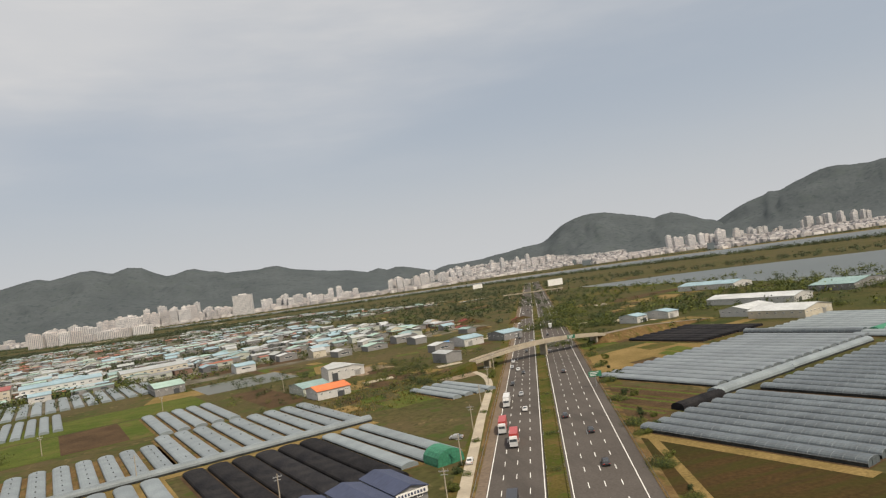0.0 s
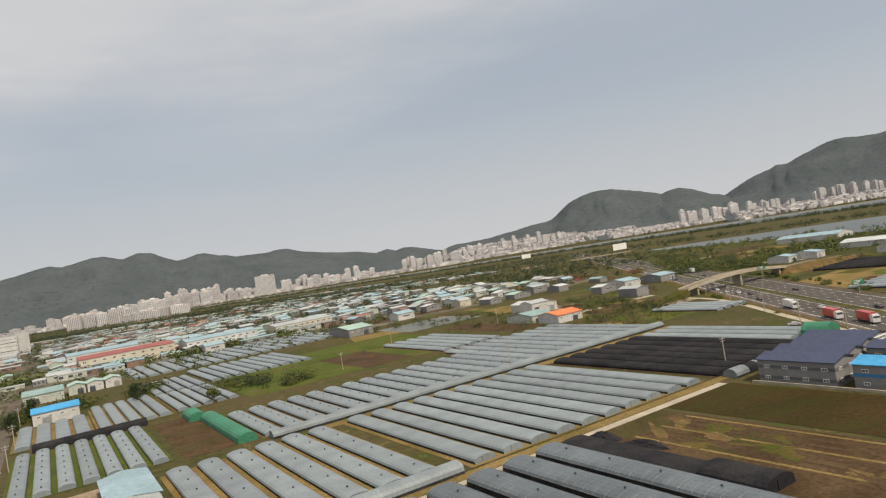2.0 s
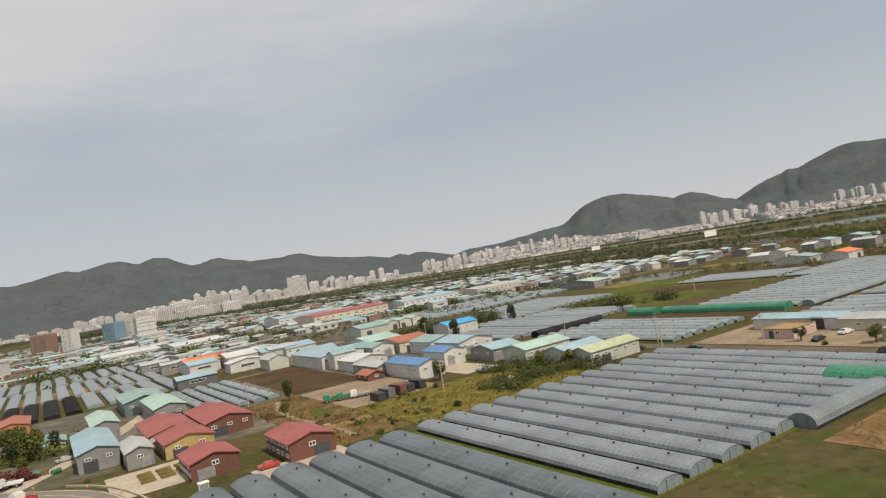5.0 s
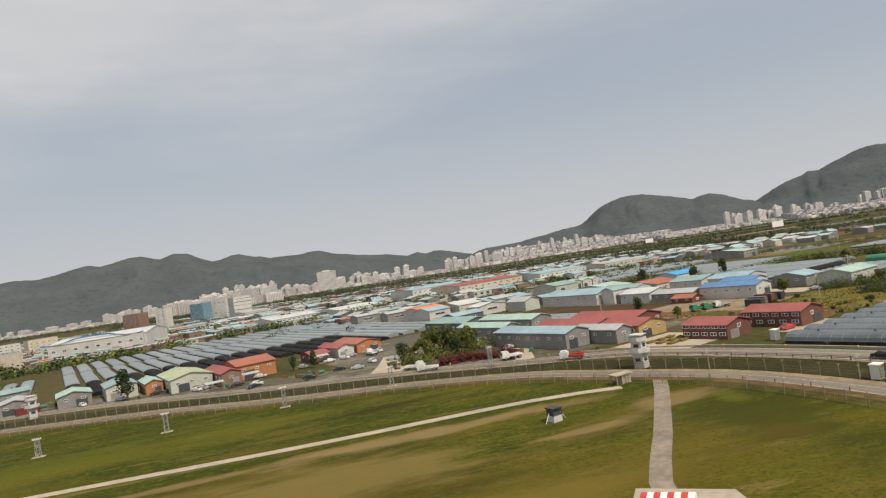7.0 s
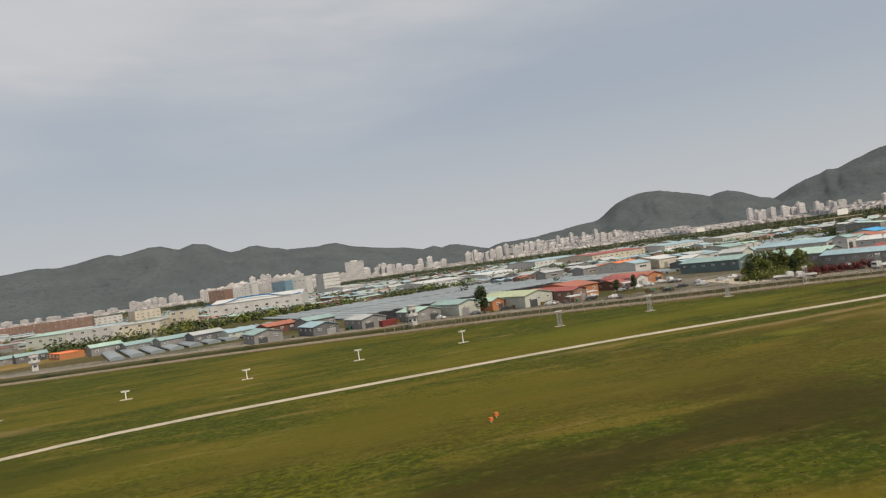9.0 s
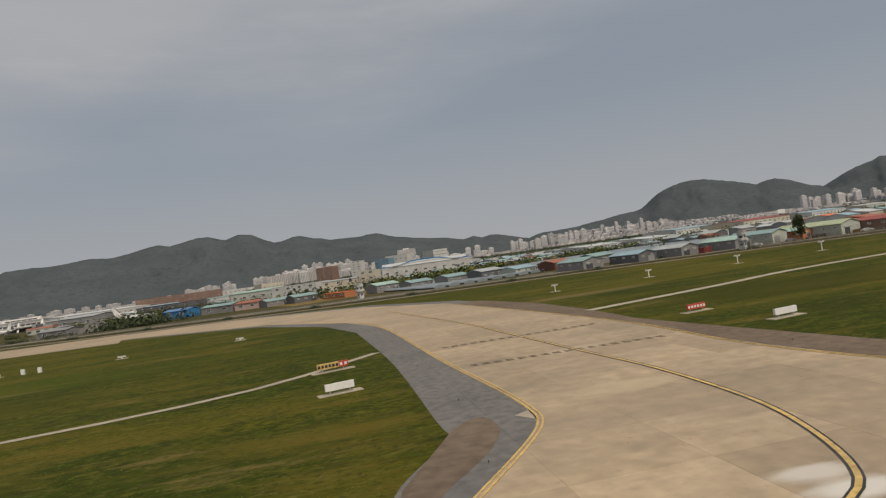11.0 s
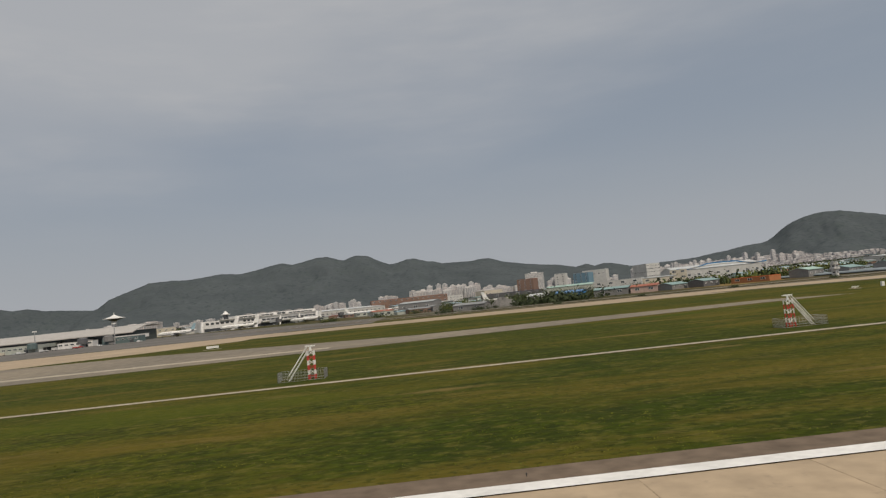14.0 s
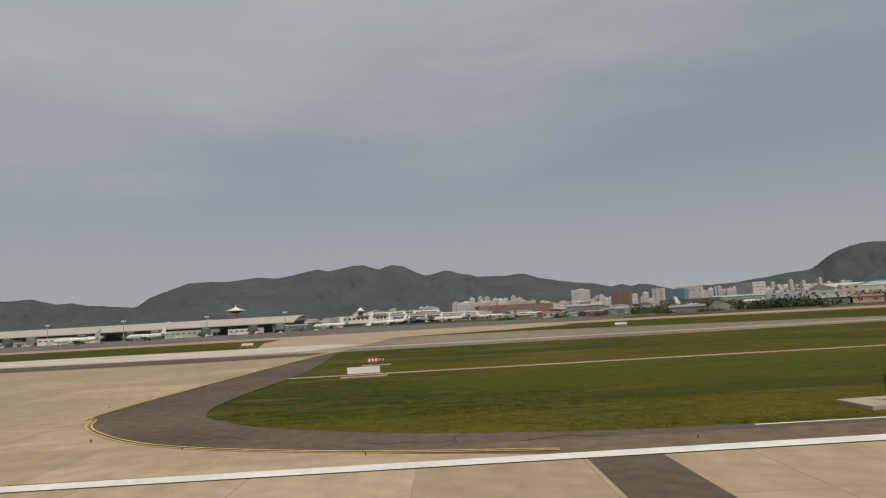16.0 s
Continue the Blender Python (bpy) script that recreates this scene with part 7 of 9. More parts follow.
for kind, n0, s0 in (("red", -9.4, 129), ("red", -7.0, 119), ("white", -9.4, 152), ("dark", -6.4, 86), ("white", -10.0, 292), ("white", 5.7, 307)):
    p = hw(n0, s0)
    truck(kind, p[0], p[1], HR + (180 if n0 < 0 else 0), 0.08, "white" if kind != "dark" else "dark")
for kind, n0, s0 in (("dark", -8.7, 173), ("white", -7.6, 196), ("dark", -6.0, 189), ("white", -9.5, 213), ("silver", -9.6, 202), ("silver", -6.3, 158), ("white", -5.3, 141), ("dark", -8.4, 281), ("white", -9.5, 352),
                     ("white", -4.8, 313), ("dark", -5.3, 235), ("dark", 2.7, 131), ("dark", 6.5, 118), ("dark", 6.9, 99), ("dark", 5.1, 183), ("white", 2.6, 228), ("silver", 4.1, 392), ("white", -7.4, 250), ("silver", -3.2, 265),
                     ("white", -8.0, 420), ("dark", -5.0, 450), ("white", 7.5, 350), ("dark", 3.5, 280), ("white", -3.4, 500), ("white", 5.0, 520), ("silver", -7.0, 560), ("dark", 8.3, 260), ("dark", 4.6, 75), ("white", 8.0, 62), ("dark", 2.9, 66), ("white", -4.4, 60)):
    p = hw(n0, s0)
    car(kind, p[0], p[1], HR + (180 if n0 < 0 else 0))
for kind, x, y, r in (("white", 25.3, 104.9, -21), ("silver", 27.5, 122, 60), ("black", -208.3, 63.3, 12), ("dark", -269.1, 133.5, 62), ("white", -279.3, 138.6, 60), ("dark", -279.8, 135.0, 150), ("dark", -283.2, 142.4, 100),
                      ("silver", -290.4, 147.4, 40), ("silver", -231.5, 123.2, 120), ("silver", -259.6, 134.7, 80), ("white", -111.5, 100.2, 10), ("dark", -126.1, 103.9, 30), ("white", -158.1, 111.1, 100), ("white", -106.6, 91.2, 100),
                      ("silver", -134.0, 116.0, 100), ("dark", -131.2, 113.8, 100), ("white", -137.5, 126.7, 95), ("dark", -147.5, 165.5, 18), ("white", -256, 141, 20), ("silver", -252, 138.5, 60), ("white", -247.5, 140, 100), ("dark", -263, 137.5, 75)):
    car(kind, x, y, r, 0.06)
for load, x, y, r in (("red", -227.8, 98.5, 35 + 20), ("white", -233.5, 111.2, 90), ("white", -247.6, 114.6, 65), ("white", -252.5, 120.5, 240), ("white", -253.9, 152.3, 20), ("white", *fld(-81.6, 103), 30)):
    truck(load, x, y, r, 0.07, "white", True)

truck("blue", *fld(36.3, 56.7), HR + 180, 0.08, "white")

# poles along the roads
POLE = {}


def pole(x, y, h=5.2, rot=0.0, arm=True):
    key = (h, arm)
    if key not in POLE:
        g = Geo()
        g.tube((0, 0, 0), (0, 0, h), .11, .07, 8)
        q = Geo()
        q.box(-.7, .7, -.05, .05, h - .5, h - .4)
        q.box(-.5, .5, -.05, .05, h - .95, h - .87)
        for sx in (-.6, -.2, .2, .6):
            q.tube((sx, 0, h - .4), (sx, 0, h - .22), .05, .03, 6)
        POLE[key] = (g.mesh("shaft", M["concrete"]), q.mesh("crossarm", M["steel"]))
    e = thing("utility_pole", x, y, 0, rot, "grey concrete utility pole with steel crossarms", "utility pole", "utility poles")
    for nm, me in zip(("shaft", "crossarm"), POLE[key]):
        o = new(nm, me)
        o.parent = e


for s in (70, 88, 106, 128, 150, 178, 205):
    pole(*hw(-15.4, s), rot=HR)
for b in (80, 104, 128, 150, 176, 205, 240):
    pole(*fld(-82.6, b), rot=18)
for a, b in ((27, 99), (12, 142), (-92, 141), (-4, 200), (30, 236), (66, 220), (-126, 160), (-150, 196)):
    pole(*fld(a, b), rot=18)

# ================= airfield edge =================
# fences: posts with bent tops, wires, and a razor coil on the outer one
def fence(off, i0, i1, coil, label):
    L = smooth_line(offset_line(PER, off)[i0:i1], 0.4)
    pts, acc, last = [], 0.0, L[0]
    for p in L:
        d = (p - last).length
        acc += d
        last = p
        if acc >= 1.9 or not pts:
            pts.append(p)
            acc = 0.0
    e = thing("fence", pts[0].x, pts[0].y, 0, 0, label, "fence", "fences")
    key = "post_mesh"
    if key not in POLE:
        g = Geo()
        g.tube((0, 0, 0), (0, 0, 1.2), .04, .04, 6)
        g.tube((0, 0, 1.2), (.2, 0, 1.42), .035, .025, 6)
        g.tube((0, 0, 1.2), (-.2, 0, 1.42), .035, .025, 6)
        POLE[key] = g.mesh("post", M["post"])
    w = Geo()
    for i, p in enumerate(pts):
        o = new("post", POLE[key])
        o.parent = e
        o.location = (p.x - pts[0].x, p.y - pts[0].y, 0)
        if i:
            q = pts[i - 1]
            for z in (.15, .45, .75, 1.05, 1.45):
                w.tube((q.x - pts[0].x, q.y - pts[0].y, z), (p.x - pts[0].x, p.y - pts[0].y, z), .012, .012, 3)
            for k in range(8):
                m, m2 = q.lerp(p, k / 8) - pts[0], q.lerp(p, (k + 1) / 8) - pts[0]
                w.tube((m.x, m.y, .08), (m2.x, m2.y, 1.1), .009, .009, 3)
                w.tube((m2.x, m2.y, .08), (m.x, m.y, 1.1), .009, .009, 3)
            if coil:
                n = 15
                for k in range(n):
                    a0, a1 = 6.283 * k / 3, 6.283 * (k + 1) / 3
                    m0, m1 = q.lerp(p, k / n) - pts[0], q.lerp(p, (k + 1) / n) - pts[0]
                    w.tube((m0.x, m0.y + .22 * math.cos(a0), 1.42 + .22 * math.sin(a0)), (m1.x, m1.y + .22 * math.cos(a1), 1.42 + .22 * math.sin(a1)), .016, .016, 3)
    w.make("wire", M["wire"], e)


NP = next(i for i, p in enumerate(PER) if p.x < -330)
fence(5.3, 3, NP, False, "concrete post and wire fence inside the perimeter road")
fence(-2.9, 3, NP, True, "outer security fence with razor wire coil")

# guard rail, kerb wall, delineators and camera poles along the two roads
RL = smooth_line(offset_line(PUB, 2.75)[2:24], 1.9)
e = thing("guard_rail", RL[0].x, RL[0].y, 0, 0, "dark weathered guard rail beside the public road", "guard rail", "guard rails")
for z in (.26, .44):
    g = Geo()
    for p, q in zip(RL, RL[1:]):
        g.tube((*(p - RL[0]), z), (*(q - RL[0]), z), .035, .035, 5)
    g.make("rail", M["wire"], e)
pm = None
for p in RL:
    if pm is None:
        g = Geo()
        g.box(-.04, .04, -.04, .04, 0, .5)
        pm = g.mesh("post", M["wire"])
    o = new("post", pm)
    o.parent = e
    o.location = (p.x - RL[0].x, p.y - RL[0].y, .03)
KW = offset_line(PUB, -3.55)[2:NW]
g = Geo()
for p, q in zip(KW, offset_line(PUB, -3.8)[2:NW]):
    g.v += [(p.x, p.y, 0), (p.x, p.y, .28), (q.x, q.y, .28), (q.x, q.y, 0)]
g.f = [(4 * i + k, 4 * i + 4 + k, 4 * i + 5 + k, 4 * i + 1 + k) for i in range(len(KW) - 1) for k in range(3)]
g.m = [0] * len(g.f)
tagged(g.make("kerb", M["concrete"]), "low concrete kerb wall along the public road", "kerb", "", "structure")
BL = smooth_line(offset_line(PER, 1.5)[4:16], 2.2)
bm_ = None
for i, p in enumerate(BL):
    e = thing("delineator", p.x, p.y, .05, 0, "short dark delineator post on the road's edge line", "road post", "delineators")
    if bm_ is None:
        g = Geo()
        g.tube((0, 0, 0), (0, 0, .04), .09, .07, 8)
        g.tube((0, 0, .04), (0, 0, .34), .045, .04, 8)
        bm_ = g.mesh("post", M["rust"])
    o = new("post", bm_)
    o.parent = e
for x, y in ((-217.0, 58.2), (-215.2, 43.0), (-222.5, 74.5)):
    e = thing("camera_pole", x, y, 0, 15, "slim pale pole with twin camera heads by the fence", "camera pole", "camera poles")
    g = Geo()
    g.tube((0, 0, 0), (0, 0, 2.3), .07, .05, 8)
    g.make("pole", M["post"], e)
    g = Geo()
    g.box(-.3, .3, -.03, .03, 2.22, 2.28)
    g.make("crossarm", M["steel"], e)
    for sx in (-.25, .25):
        g = Geo()
        g.box(sx - .07, sx + .07, -.16, .1, 2.28, 2.42)
        g.make("camera_head", W["white"], e)
for x, y in ((-216.4, 44.3), (-216.1, 42.9)):
    e = thing("junction_box", x, y, 0, 5, "small brown junction box on a short stand", "junction box", "junction boxes")
    g = Geo()
    g.box(-.12, .12, -.1, .1, 0, .5)
    g.make("stand", M["old_board"], e)
    g = Geo()
    g.box(-.24, .24, -.16, .16, .5, .85)
    g.make("box", M["old_board"], e)


def watchtower(x, y, rot):
    e = thing("watchtower", x, y, 0, rot, "white concrete guard tower with two balconies", "watchtower", "watchtowers")
    g = Geo()
    g.box(-.6, .6, -.6, .6, 0, 2.0)
    g.make("shaft", W["white"], e)
    for z, r in ((2.0, 1.15), (3.35, .95)):
        g = Geo()
        n = 8
        ring = [(math.cos(6.283 * (i + .5) / n), math.sin(6.283 * (i + .5) / n)) for i in range(n)]
        g.add([(c * r, s * r, z) for c, s in ring] + [(c * r, s * r, z + .12) for c, s in ring], [(i, (i + 1) % n, n + (i + 1) % n, n + i) for i in range(n)] + [tuple(range(n - 1, -1, -1)), tuple(range(n, 2 * n))])
        g.make("balcony", W["white"], e)
        for i in range(n):
            g = Geo()
            a, b = ring[i], ring[(i + 1) % n]
            g.add([(a[0] * r, a[1] * r, z + .12), (b[0] * r, b[1] * r, z + .12), (b[0] * r, b[1] * r, z + .55), (a[0] * r, a[1] * r, z + .55), (a[0] * r * .94, a[1] * r * .94, z + .12), (b[0] * r * .94, b[1] * r * .94, z + .12), (b[0] * r * .94, b[1] * r * .94, z + .55), (a[0] * r * .94, a[1] * r * .94, z + .55)], [(0, 1, 2, 3), (5, 4, 7, 6), (3, 2, 6, 7)])
            g.make("parapet", W["white"], e)
    g = Geo()
    g.box(-.62, .62, -.62, .62, 2.12, 3.35)
    g.make("cabin", W["white"], e)
    for sd in range(4):
        for zz in (2.85, 1.1):
            m4 = Matrix.Rotation(sd * math.pi / 2, 4, "Z")
            g = Geo()
            g.box(-.3, .3, -.64 if zz > 2 else -.62, -.6, zz - .2, zz + .2, 0, m4)
            g.make("pane", M["glass"], e)
    g = Geo()
    g.box(-.5, .5, -.5, .5, 3.47, 4.1)
    g.box(-.75, .75, -.75, .75, 4.1, 4.22)
    g.make("roof", W["white"], e)
    g = Geo()
    g.tube((.5, .5, 4.22), (.5, .5, 4.9), .04, .02, 6)
    g.make("aerial", M["steel"], e)
    e.scale = (1.2, 1.2, 1.08)


watchtower(-226.4, 83.6, 32)
watchtower(-323.3, 151, 30)
watchtower(-417, 196, 30)


def light_mast(x, y, h):
    e = thing("approach_light_mast", x, y, 0, 0, "white lattice approach light mast on a concrete slab", "light mast", "approach lights")
    g = Geo()
    g.box(-.8, .8, -.55, .55, 0, .06)
    g.make("slab", M["concrete"], e)
    g = Geo()
    if h > 2.2:
        for sx in (-.3, .3):
            for sy in (-.3, .3):
                g.tube((sx, sy, 0), (sx * .8, sy * .8, h), .04, .04, 5)
        k = int(h / .6)
        for i in range(k):
            z0, z1 = h * i / k, h * (i + 1) / k
            for sy in (-.27, .27):
                g.tube((-.27, sy, z0), (.27, sy, z1), .022, .022, 4)
                g.tube((.27, sy, z0), (.27 if i % 2 else -.27, sy, z1), .022, .022, 4)
            for sx in (-.27, .27):
                g.tube((sx, -.27, z0), (sx, .27, z1), .022, .022, 4)
    else:
        g.tube((0, 0, 0), (0, 0, h), .08, .07, 8)
    g.make("lattice" if h > 2.2 else "mast", M["steel"] if h > 2.2 else M["white"], e)
    g = Geo()
    g.box(-.55, .55, -.06, .06, h, h + .07)
    for i in range(5):
        g.tube((-.5 + .25 * i, 0, h + .07), (-.5 + .25 * i, -.05, h + .2), .06, .075, 8)
    g.make("light_bar", M["white"], e)


for i in range(15):
    x = -240.3 - 16.6 * i
    if -425 < x < -397:
        continue
    light_mast(x, 107.0 if x > -280 else 105.2, (3.2, 3.0, 2.9, 2.6, 2.4, 1.75, 1.5, 1.3, 1.1, 1.0, .8, .3, .25, .25, .2)[i])


def taxi_sign(x, y, rot, w, parts, label, slab=True, h=.44):
    e = thing("taxiway_sign", x, y, 0, rot, label, "sign", "taxiway signs")
    g = Geo()
    g.box(-w / 2 - .5, w / 2 + .5, -.45, .45, 0, .07)
    g.make("slab", M["concrete"], e)
    g = Geo()
    for sx in (-w * .35, w * .35):
        g = Geo()
        g.tube((sx, 0, .07), (sx, 0, .3), .05, .05, 6)
        g.make("leg", M["steel"], e)
    x0 = -w / 2
    for frac, mt, n, ink in parts:
        g = Geo()
        g.box(x0, x0 + w * frac, -.1, .1, .28, .28 + h)
        g.make("panel", M[mt], e)
        if n:
            for i in range(n):
                g = Geo()
                c = x0 + w * frac * (i + .5) / n
                g.box(c - .1, c + .1, -.115, -.1, .28 + h * .25, .28 + h * .75)
                g.make("letter_bar", M[ink], e)
        x0 += w * frac


taxi_sign(-394.3, 56.4, 8, 1.9, ((.5, "redpaint", 3, "white"), (.5, "redpaint", 3, "white")), "red taxiway holding sign on a concrete slab")
taxi_sign(-393.4, 46.2, 8, 2.0, ((.25, "white", 0, ""), (.25, "white", 0, ""), (.25, "white", 0, ""), (.25, "white", 0, "")), "blank white back of a taxiway sign")
taxi_sign(-426.0, 57.0, 12, 2.5, ((.7, "yellow", 6, "black"), (.3, "redpaint", 2, "white")), "yellow and red taxiway direction sign")
taxi_sign(-425.6, 46.5, 12, 1.9, ((.33, "white", 0, ""), (.33, "white", 0, ""), (.34, "white", 0, "")), "blank white back of a taxiway sign")
taxi_sign(-626.1, 46.9, 2, 2.3, ((.33, "white", 0, ""), (.33, "white", 0, ""), (.34, "white", 0, "")), "blank white back of a taxiway sign")
taxi_sign(-626.4, 58.0, 2, 1.5, ((.6, "redpaint", 3, "white"), (.4, "black", 2, "yellow")), "red and black taxiway holding sign")
taxi_sign(-584.8, 133, 0, 2.4, ((1.0, "white", 0, ""),), "blank white sign back by the far taxiway")
taxi_sign(-660.6, 133, 0, 2.4, ((1.0, "white", 0, ""),), "blank white sign back by the far taxiway")

# observation huts
for x, y, r in ((-246.0, 67.2, 15), (-577.0, 52.2, -6)):
    e = thing("observation_hut", x, y, 0, r, "small white observation hut with wide dark windows", "hut", "huts")
    e.scale = (.78, .78, .85)
    g = Geo()
    g.box(-.7, .7, -.7, .7, 0, .75)
    g.make("base", W["white"], e)
    g = Geo()
    for sx in (-.66, .66):
        for sy in (-.66, .66):
            g.box(sx - .05, sx + .05, sy - .05, sy + .05, .75, 1.6)
    g.make("frame", M["vent"], e)
    g = Geo()
    g.box(-.6, .6, -.6, .6, .75, 1.55)
    g.make("pane", M["glass"], e)
    g = Geo()
    g.box(-.85, .85, -.85, .85, 1.6, 1.74)
    g.make("roof", M["vent"], e)
    for s in (-1, 1):
        g = Geo()
        g.tube((s * .8, 0, 1.2), (s * 1.7, -.2, 0), .04, .04, 6)
        g.make("stay", M["white"], e)
# lattice sensors with ladders inside mesh guards
for x, y, m in ((-551.4, 52.9, 1), (-513.2, 53.4, -1)):
    e = thing("wind_sensor_mast", x, y, 0, 0 if m > 0 else 180, "red and white lattice mast with a white ladder and mesh guard", "mast", "sensor masts")
    e.scale = (.86, .86, .86)
    for i in range(6):
        z0, z1 = .42 * i, .42 * (i + 1)
        paint = M["redpaint"] if i % 2 == 0 else M["white"]
        for sx in (-.28, .28):
            for sy in (-.28, .28):
                g = Geo()
                g.tube((sx, sy, z0), (sx, sy, z1), .06, .06, 6)
                g.make("leg", paint, e)
        for sy in (-.28, .28):
            g = Geo()
            g.tube((sy, sy, z0), (-sy, sy, z1), .035, .035, 5)
            g.make("brace", paint, e)
    g = Geo()
    g.tube((0, 0, 2.5), (0, 0, 2.9), .12, .1, 8)
    g.box(-.45, .45, -.12, .12, 2.9, 3.0)
    g.make("sensor", M["white"], e)
    g = Geo()
    for sy in (-.2, .2):
        g.tube((-2.1, sy, 0), (-.3, sy, 2.45), .05, .05, 6)
        g.tube((-2.1, sy, .5), (-.3, sy, 2.9), .03, .03, 6)
    for i in range(9):
        t = (i + .5) / 9
        g.box(-2.1 + 1.8 * t - .07, -2.1 + 1.8 * t + .07, -.2, .2, 2.45 * t - .03, 2.45 * t)
    g.make("ladder", M["white"], e)
    g = Geo()
    for q in ((-2.9, -1.0, 1.2, -1.0), (1.2, -1.0, 1.2, 1.0), (1.2, 1.0, -2.9, 1.0), (-2.9, 1.0, -2.9, -1.0)):
        for k in range(15):
            t = k / 14
            g.tube((q[0] + (q[2] - q[0]) * t, q[1] + (q[3] - q[1]) * t, 0), (q[0] + (q[2] - q[0]) * t, q[1] + (q[3] - q[1]) * t, .85), .014, .014, 3)
        for z in (.06, .3, .55, .82):
            g.tube((q[0], q[1], z), (q[2], q[3], z), .016, .016, 3)
    g.make("mesh_guard", M["steel"], e)
# gate shelter, cabinets, striped shelter
e = thing("gate_shelter", -233.0, 77.4, 0, 12, "small grey concrete shelter with a slab roof", "shelter")
g = Geo()
g.box(-.2, 1.2, -.6, .6, 0, 1.1)
g.make("wall", M["concrete"], e)
g = Geo()
g.box(-1.2, 1.5, -.75, .75, 1.1, 1.25)
g.make("roof", M["concrete"], e)
for sy in (-.6, .6):
    g = Geo()
    g.box(-1.0, -.9, sy - .05, sy + .05, 0, 1.1)
    g.make("post", M["steel"], e)
for x, y, r, lab in ((-216.1, 57.0, 20, "white steel equipment cabinet by the fence"), (-203.5, 47.5, 10, "white steel equipment cabinet by the road"), (-205.2, 83.6, 18, "white steel equipment cabinet by the greenhouse")):
    e = thing("equipment_cabinet", x, y, 0, r, lab, "cabinet", "cabinets")
    g = Geo()
    g.box(-.55, .55, -.4, .4, .1, 1.5)
    g.make("body", W["white"], e)
    g = Geo()
    g.box(-.62, .62, -.47, .47, 1.5, 1.6)
    g.make("roof", M["white"], e)
    g = Geo()
    g.box(-.45, -.03, -.43, -.4, .2, 1.4)
    g.box(.03, .45, -.43, -.4, .2, 1.4)
    g.make("door", M["steel"], e)
e = thing("striped_shelter", -249.8, 40.4, 0, -37, "white shelter with a red and white striped curved roof", "shelter")
g = Geo()
g.box(-1.6, 1.6, -1.0, 1.0, 0, 1.0)
g.make("wall", W["white"], e)
for i in range(8):
    g = Geo()
    sec = [(-1.05 * math.cos(math.pi * k / 8), 1.0 + .55 * math.sin(math.pi * k / 8)) for k in range(9)]
    x0, x1 = -1.6 + .4 * i, -1.2 + .4 * i
    n = len(sec)
    g.add([(x0, p[0], p[1]) for p in sec] + [(x1, p[0], p[1]) for p in sec], [(k, k + 1, n + k + 1, n + k) for k in range(n - 1)] + [tuple(range(n)), tuple(range(2 * n - 1, n - 1, -1))])
    g.make("roof_stripe", M["redpaint"] if i % 2 == 0 else M["white"], e)
sheet("hut_apron", [(-256, 36), (-246, 34), (-244, 42), (-249, 46)], 0.055, M["concrete"], "small concrete pad round a shelter", "path")
# runway side devices
e = thing("runway_sensor", -471.1, 24.4, 0, 0, "orange panel on a white bent post, on a pale slab", "sensor")
e.scale = (.58, .58, .52)
g = Geo()
g.box(-1.3, 1.4, -.7, .8, 0, .06)
g.box(-1.9, .2, .1, .6, 0, .06)
g.make("slab", M["concrete"], e)
g = Geo()
g.box(-.4, .25, -.04, .04, .2, .9)
g.make("panel", W["orange"], e)
g = Geo()
g.box(.28, .42, -.07, .07, .06, 1.05)
g.box(-.5, .42, -.07, .07, 1.0, 1.1)
g.make("post", M["white"], e)
g = Geo()
g.tube((-.1, -.1, .06), (-.1, -.1, .2), .45, .35, 12)
g.make("base", M["vent"], e)
e = thing("glide_slope_unit", -604.5, 23.4, 0, 4, "dark twin sensor post on a pale concrete slab", "sensor")
g = Geo()
g.box(-1.35, 1.35, -.8, 1.1, 0, .16)
g.make("slab", M["concrete"], e)
for sx, z in ((-.07, 1.1), (.08, 1.02)):
    g = Geo()
    g.tube((sx, .1, .16), (sx, .1, z), .055, .05, 8)
    g.box(sx - .07, sx + .07, .03, .17, .16, .22)
    g.make("post", M["vent"], e)
g = Geo()
g.box(-.12, .12, .06, .14, .55, .6)
g.make("clamp", M["vent"], e)
blob("bare_patch", -604.4, 22.85, .7, .2, 4, 0.165, M["soil_dark"], "damp earth washed over the slab", 401)
for x, y in ((-477.3, 57.2), (-479.4, 58.6), (-334.4, 53.6), (-333.6, 54.8)):
    e = thing("marker_box", x, y, 0, 10, "orange marker box on a short post", "marker", "marker boxes")
    e.scale = (.75, .75, .75)
    g = Geo()
    g.tube((0, 0, 0), (0, 0, .3), .06, .06, 6)
    g.make("post", M["white"], e)
    g = Geo()
    g.box(-.2, .2, -.15, .15, .22, .6)
    g.make("box", M["orangepaint"], e)
for x, y in ((-468.8, 104.2), (-466.3, 103.4)):
    e = thing("marker_box", x, y, 0, 0, "small white equipment box on the grass", "marker", "marker boxes")
    g = Geo()
    g.box(-.22, .22, -.2, .2, 0, .75)
    g.make("box", M["white"], e)
LAMP = None
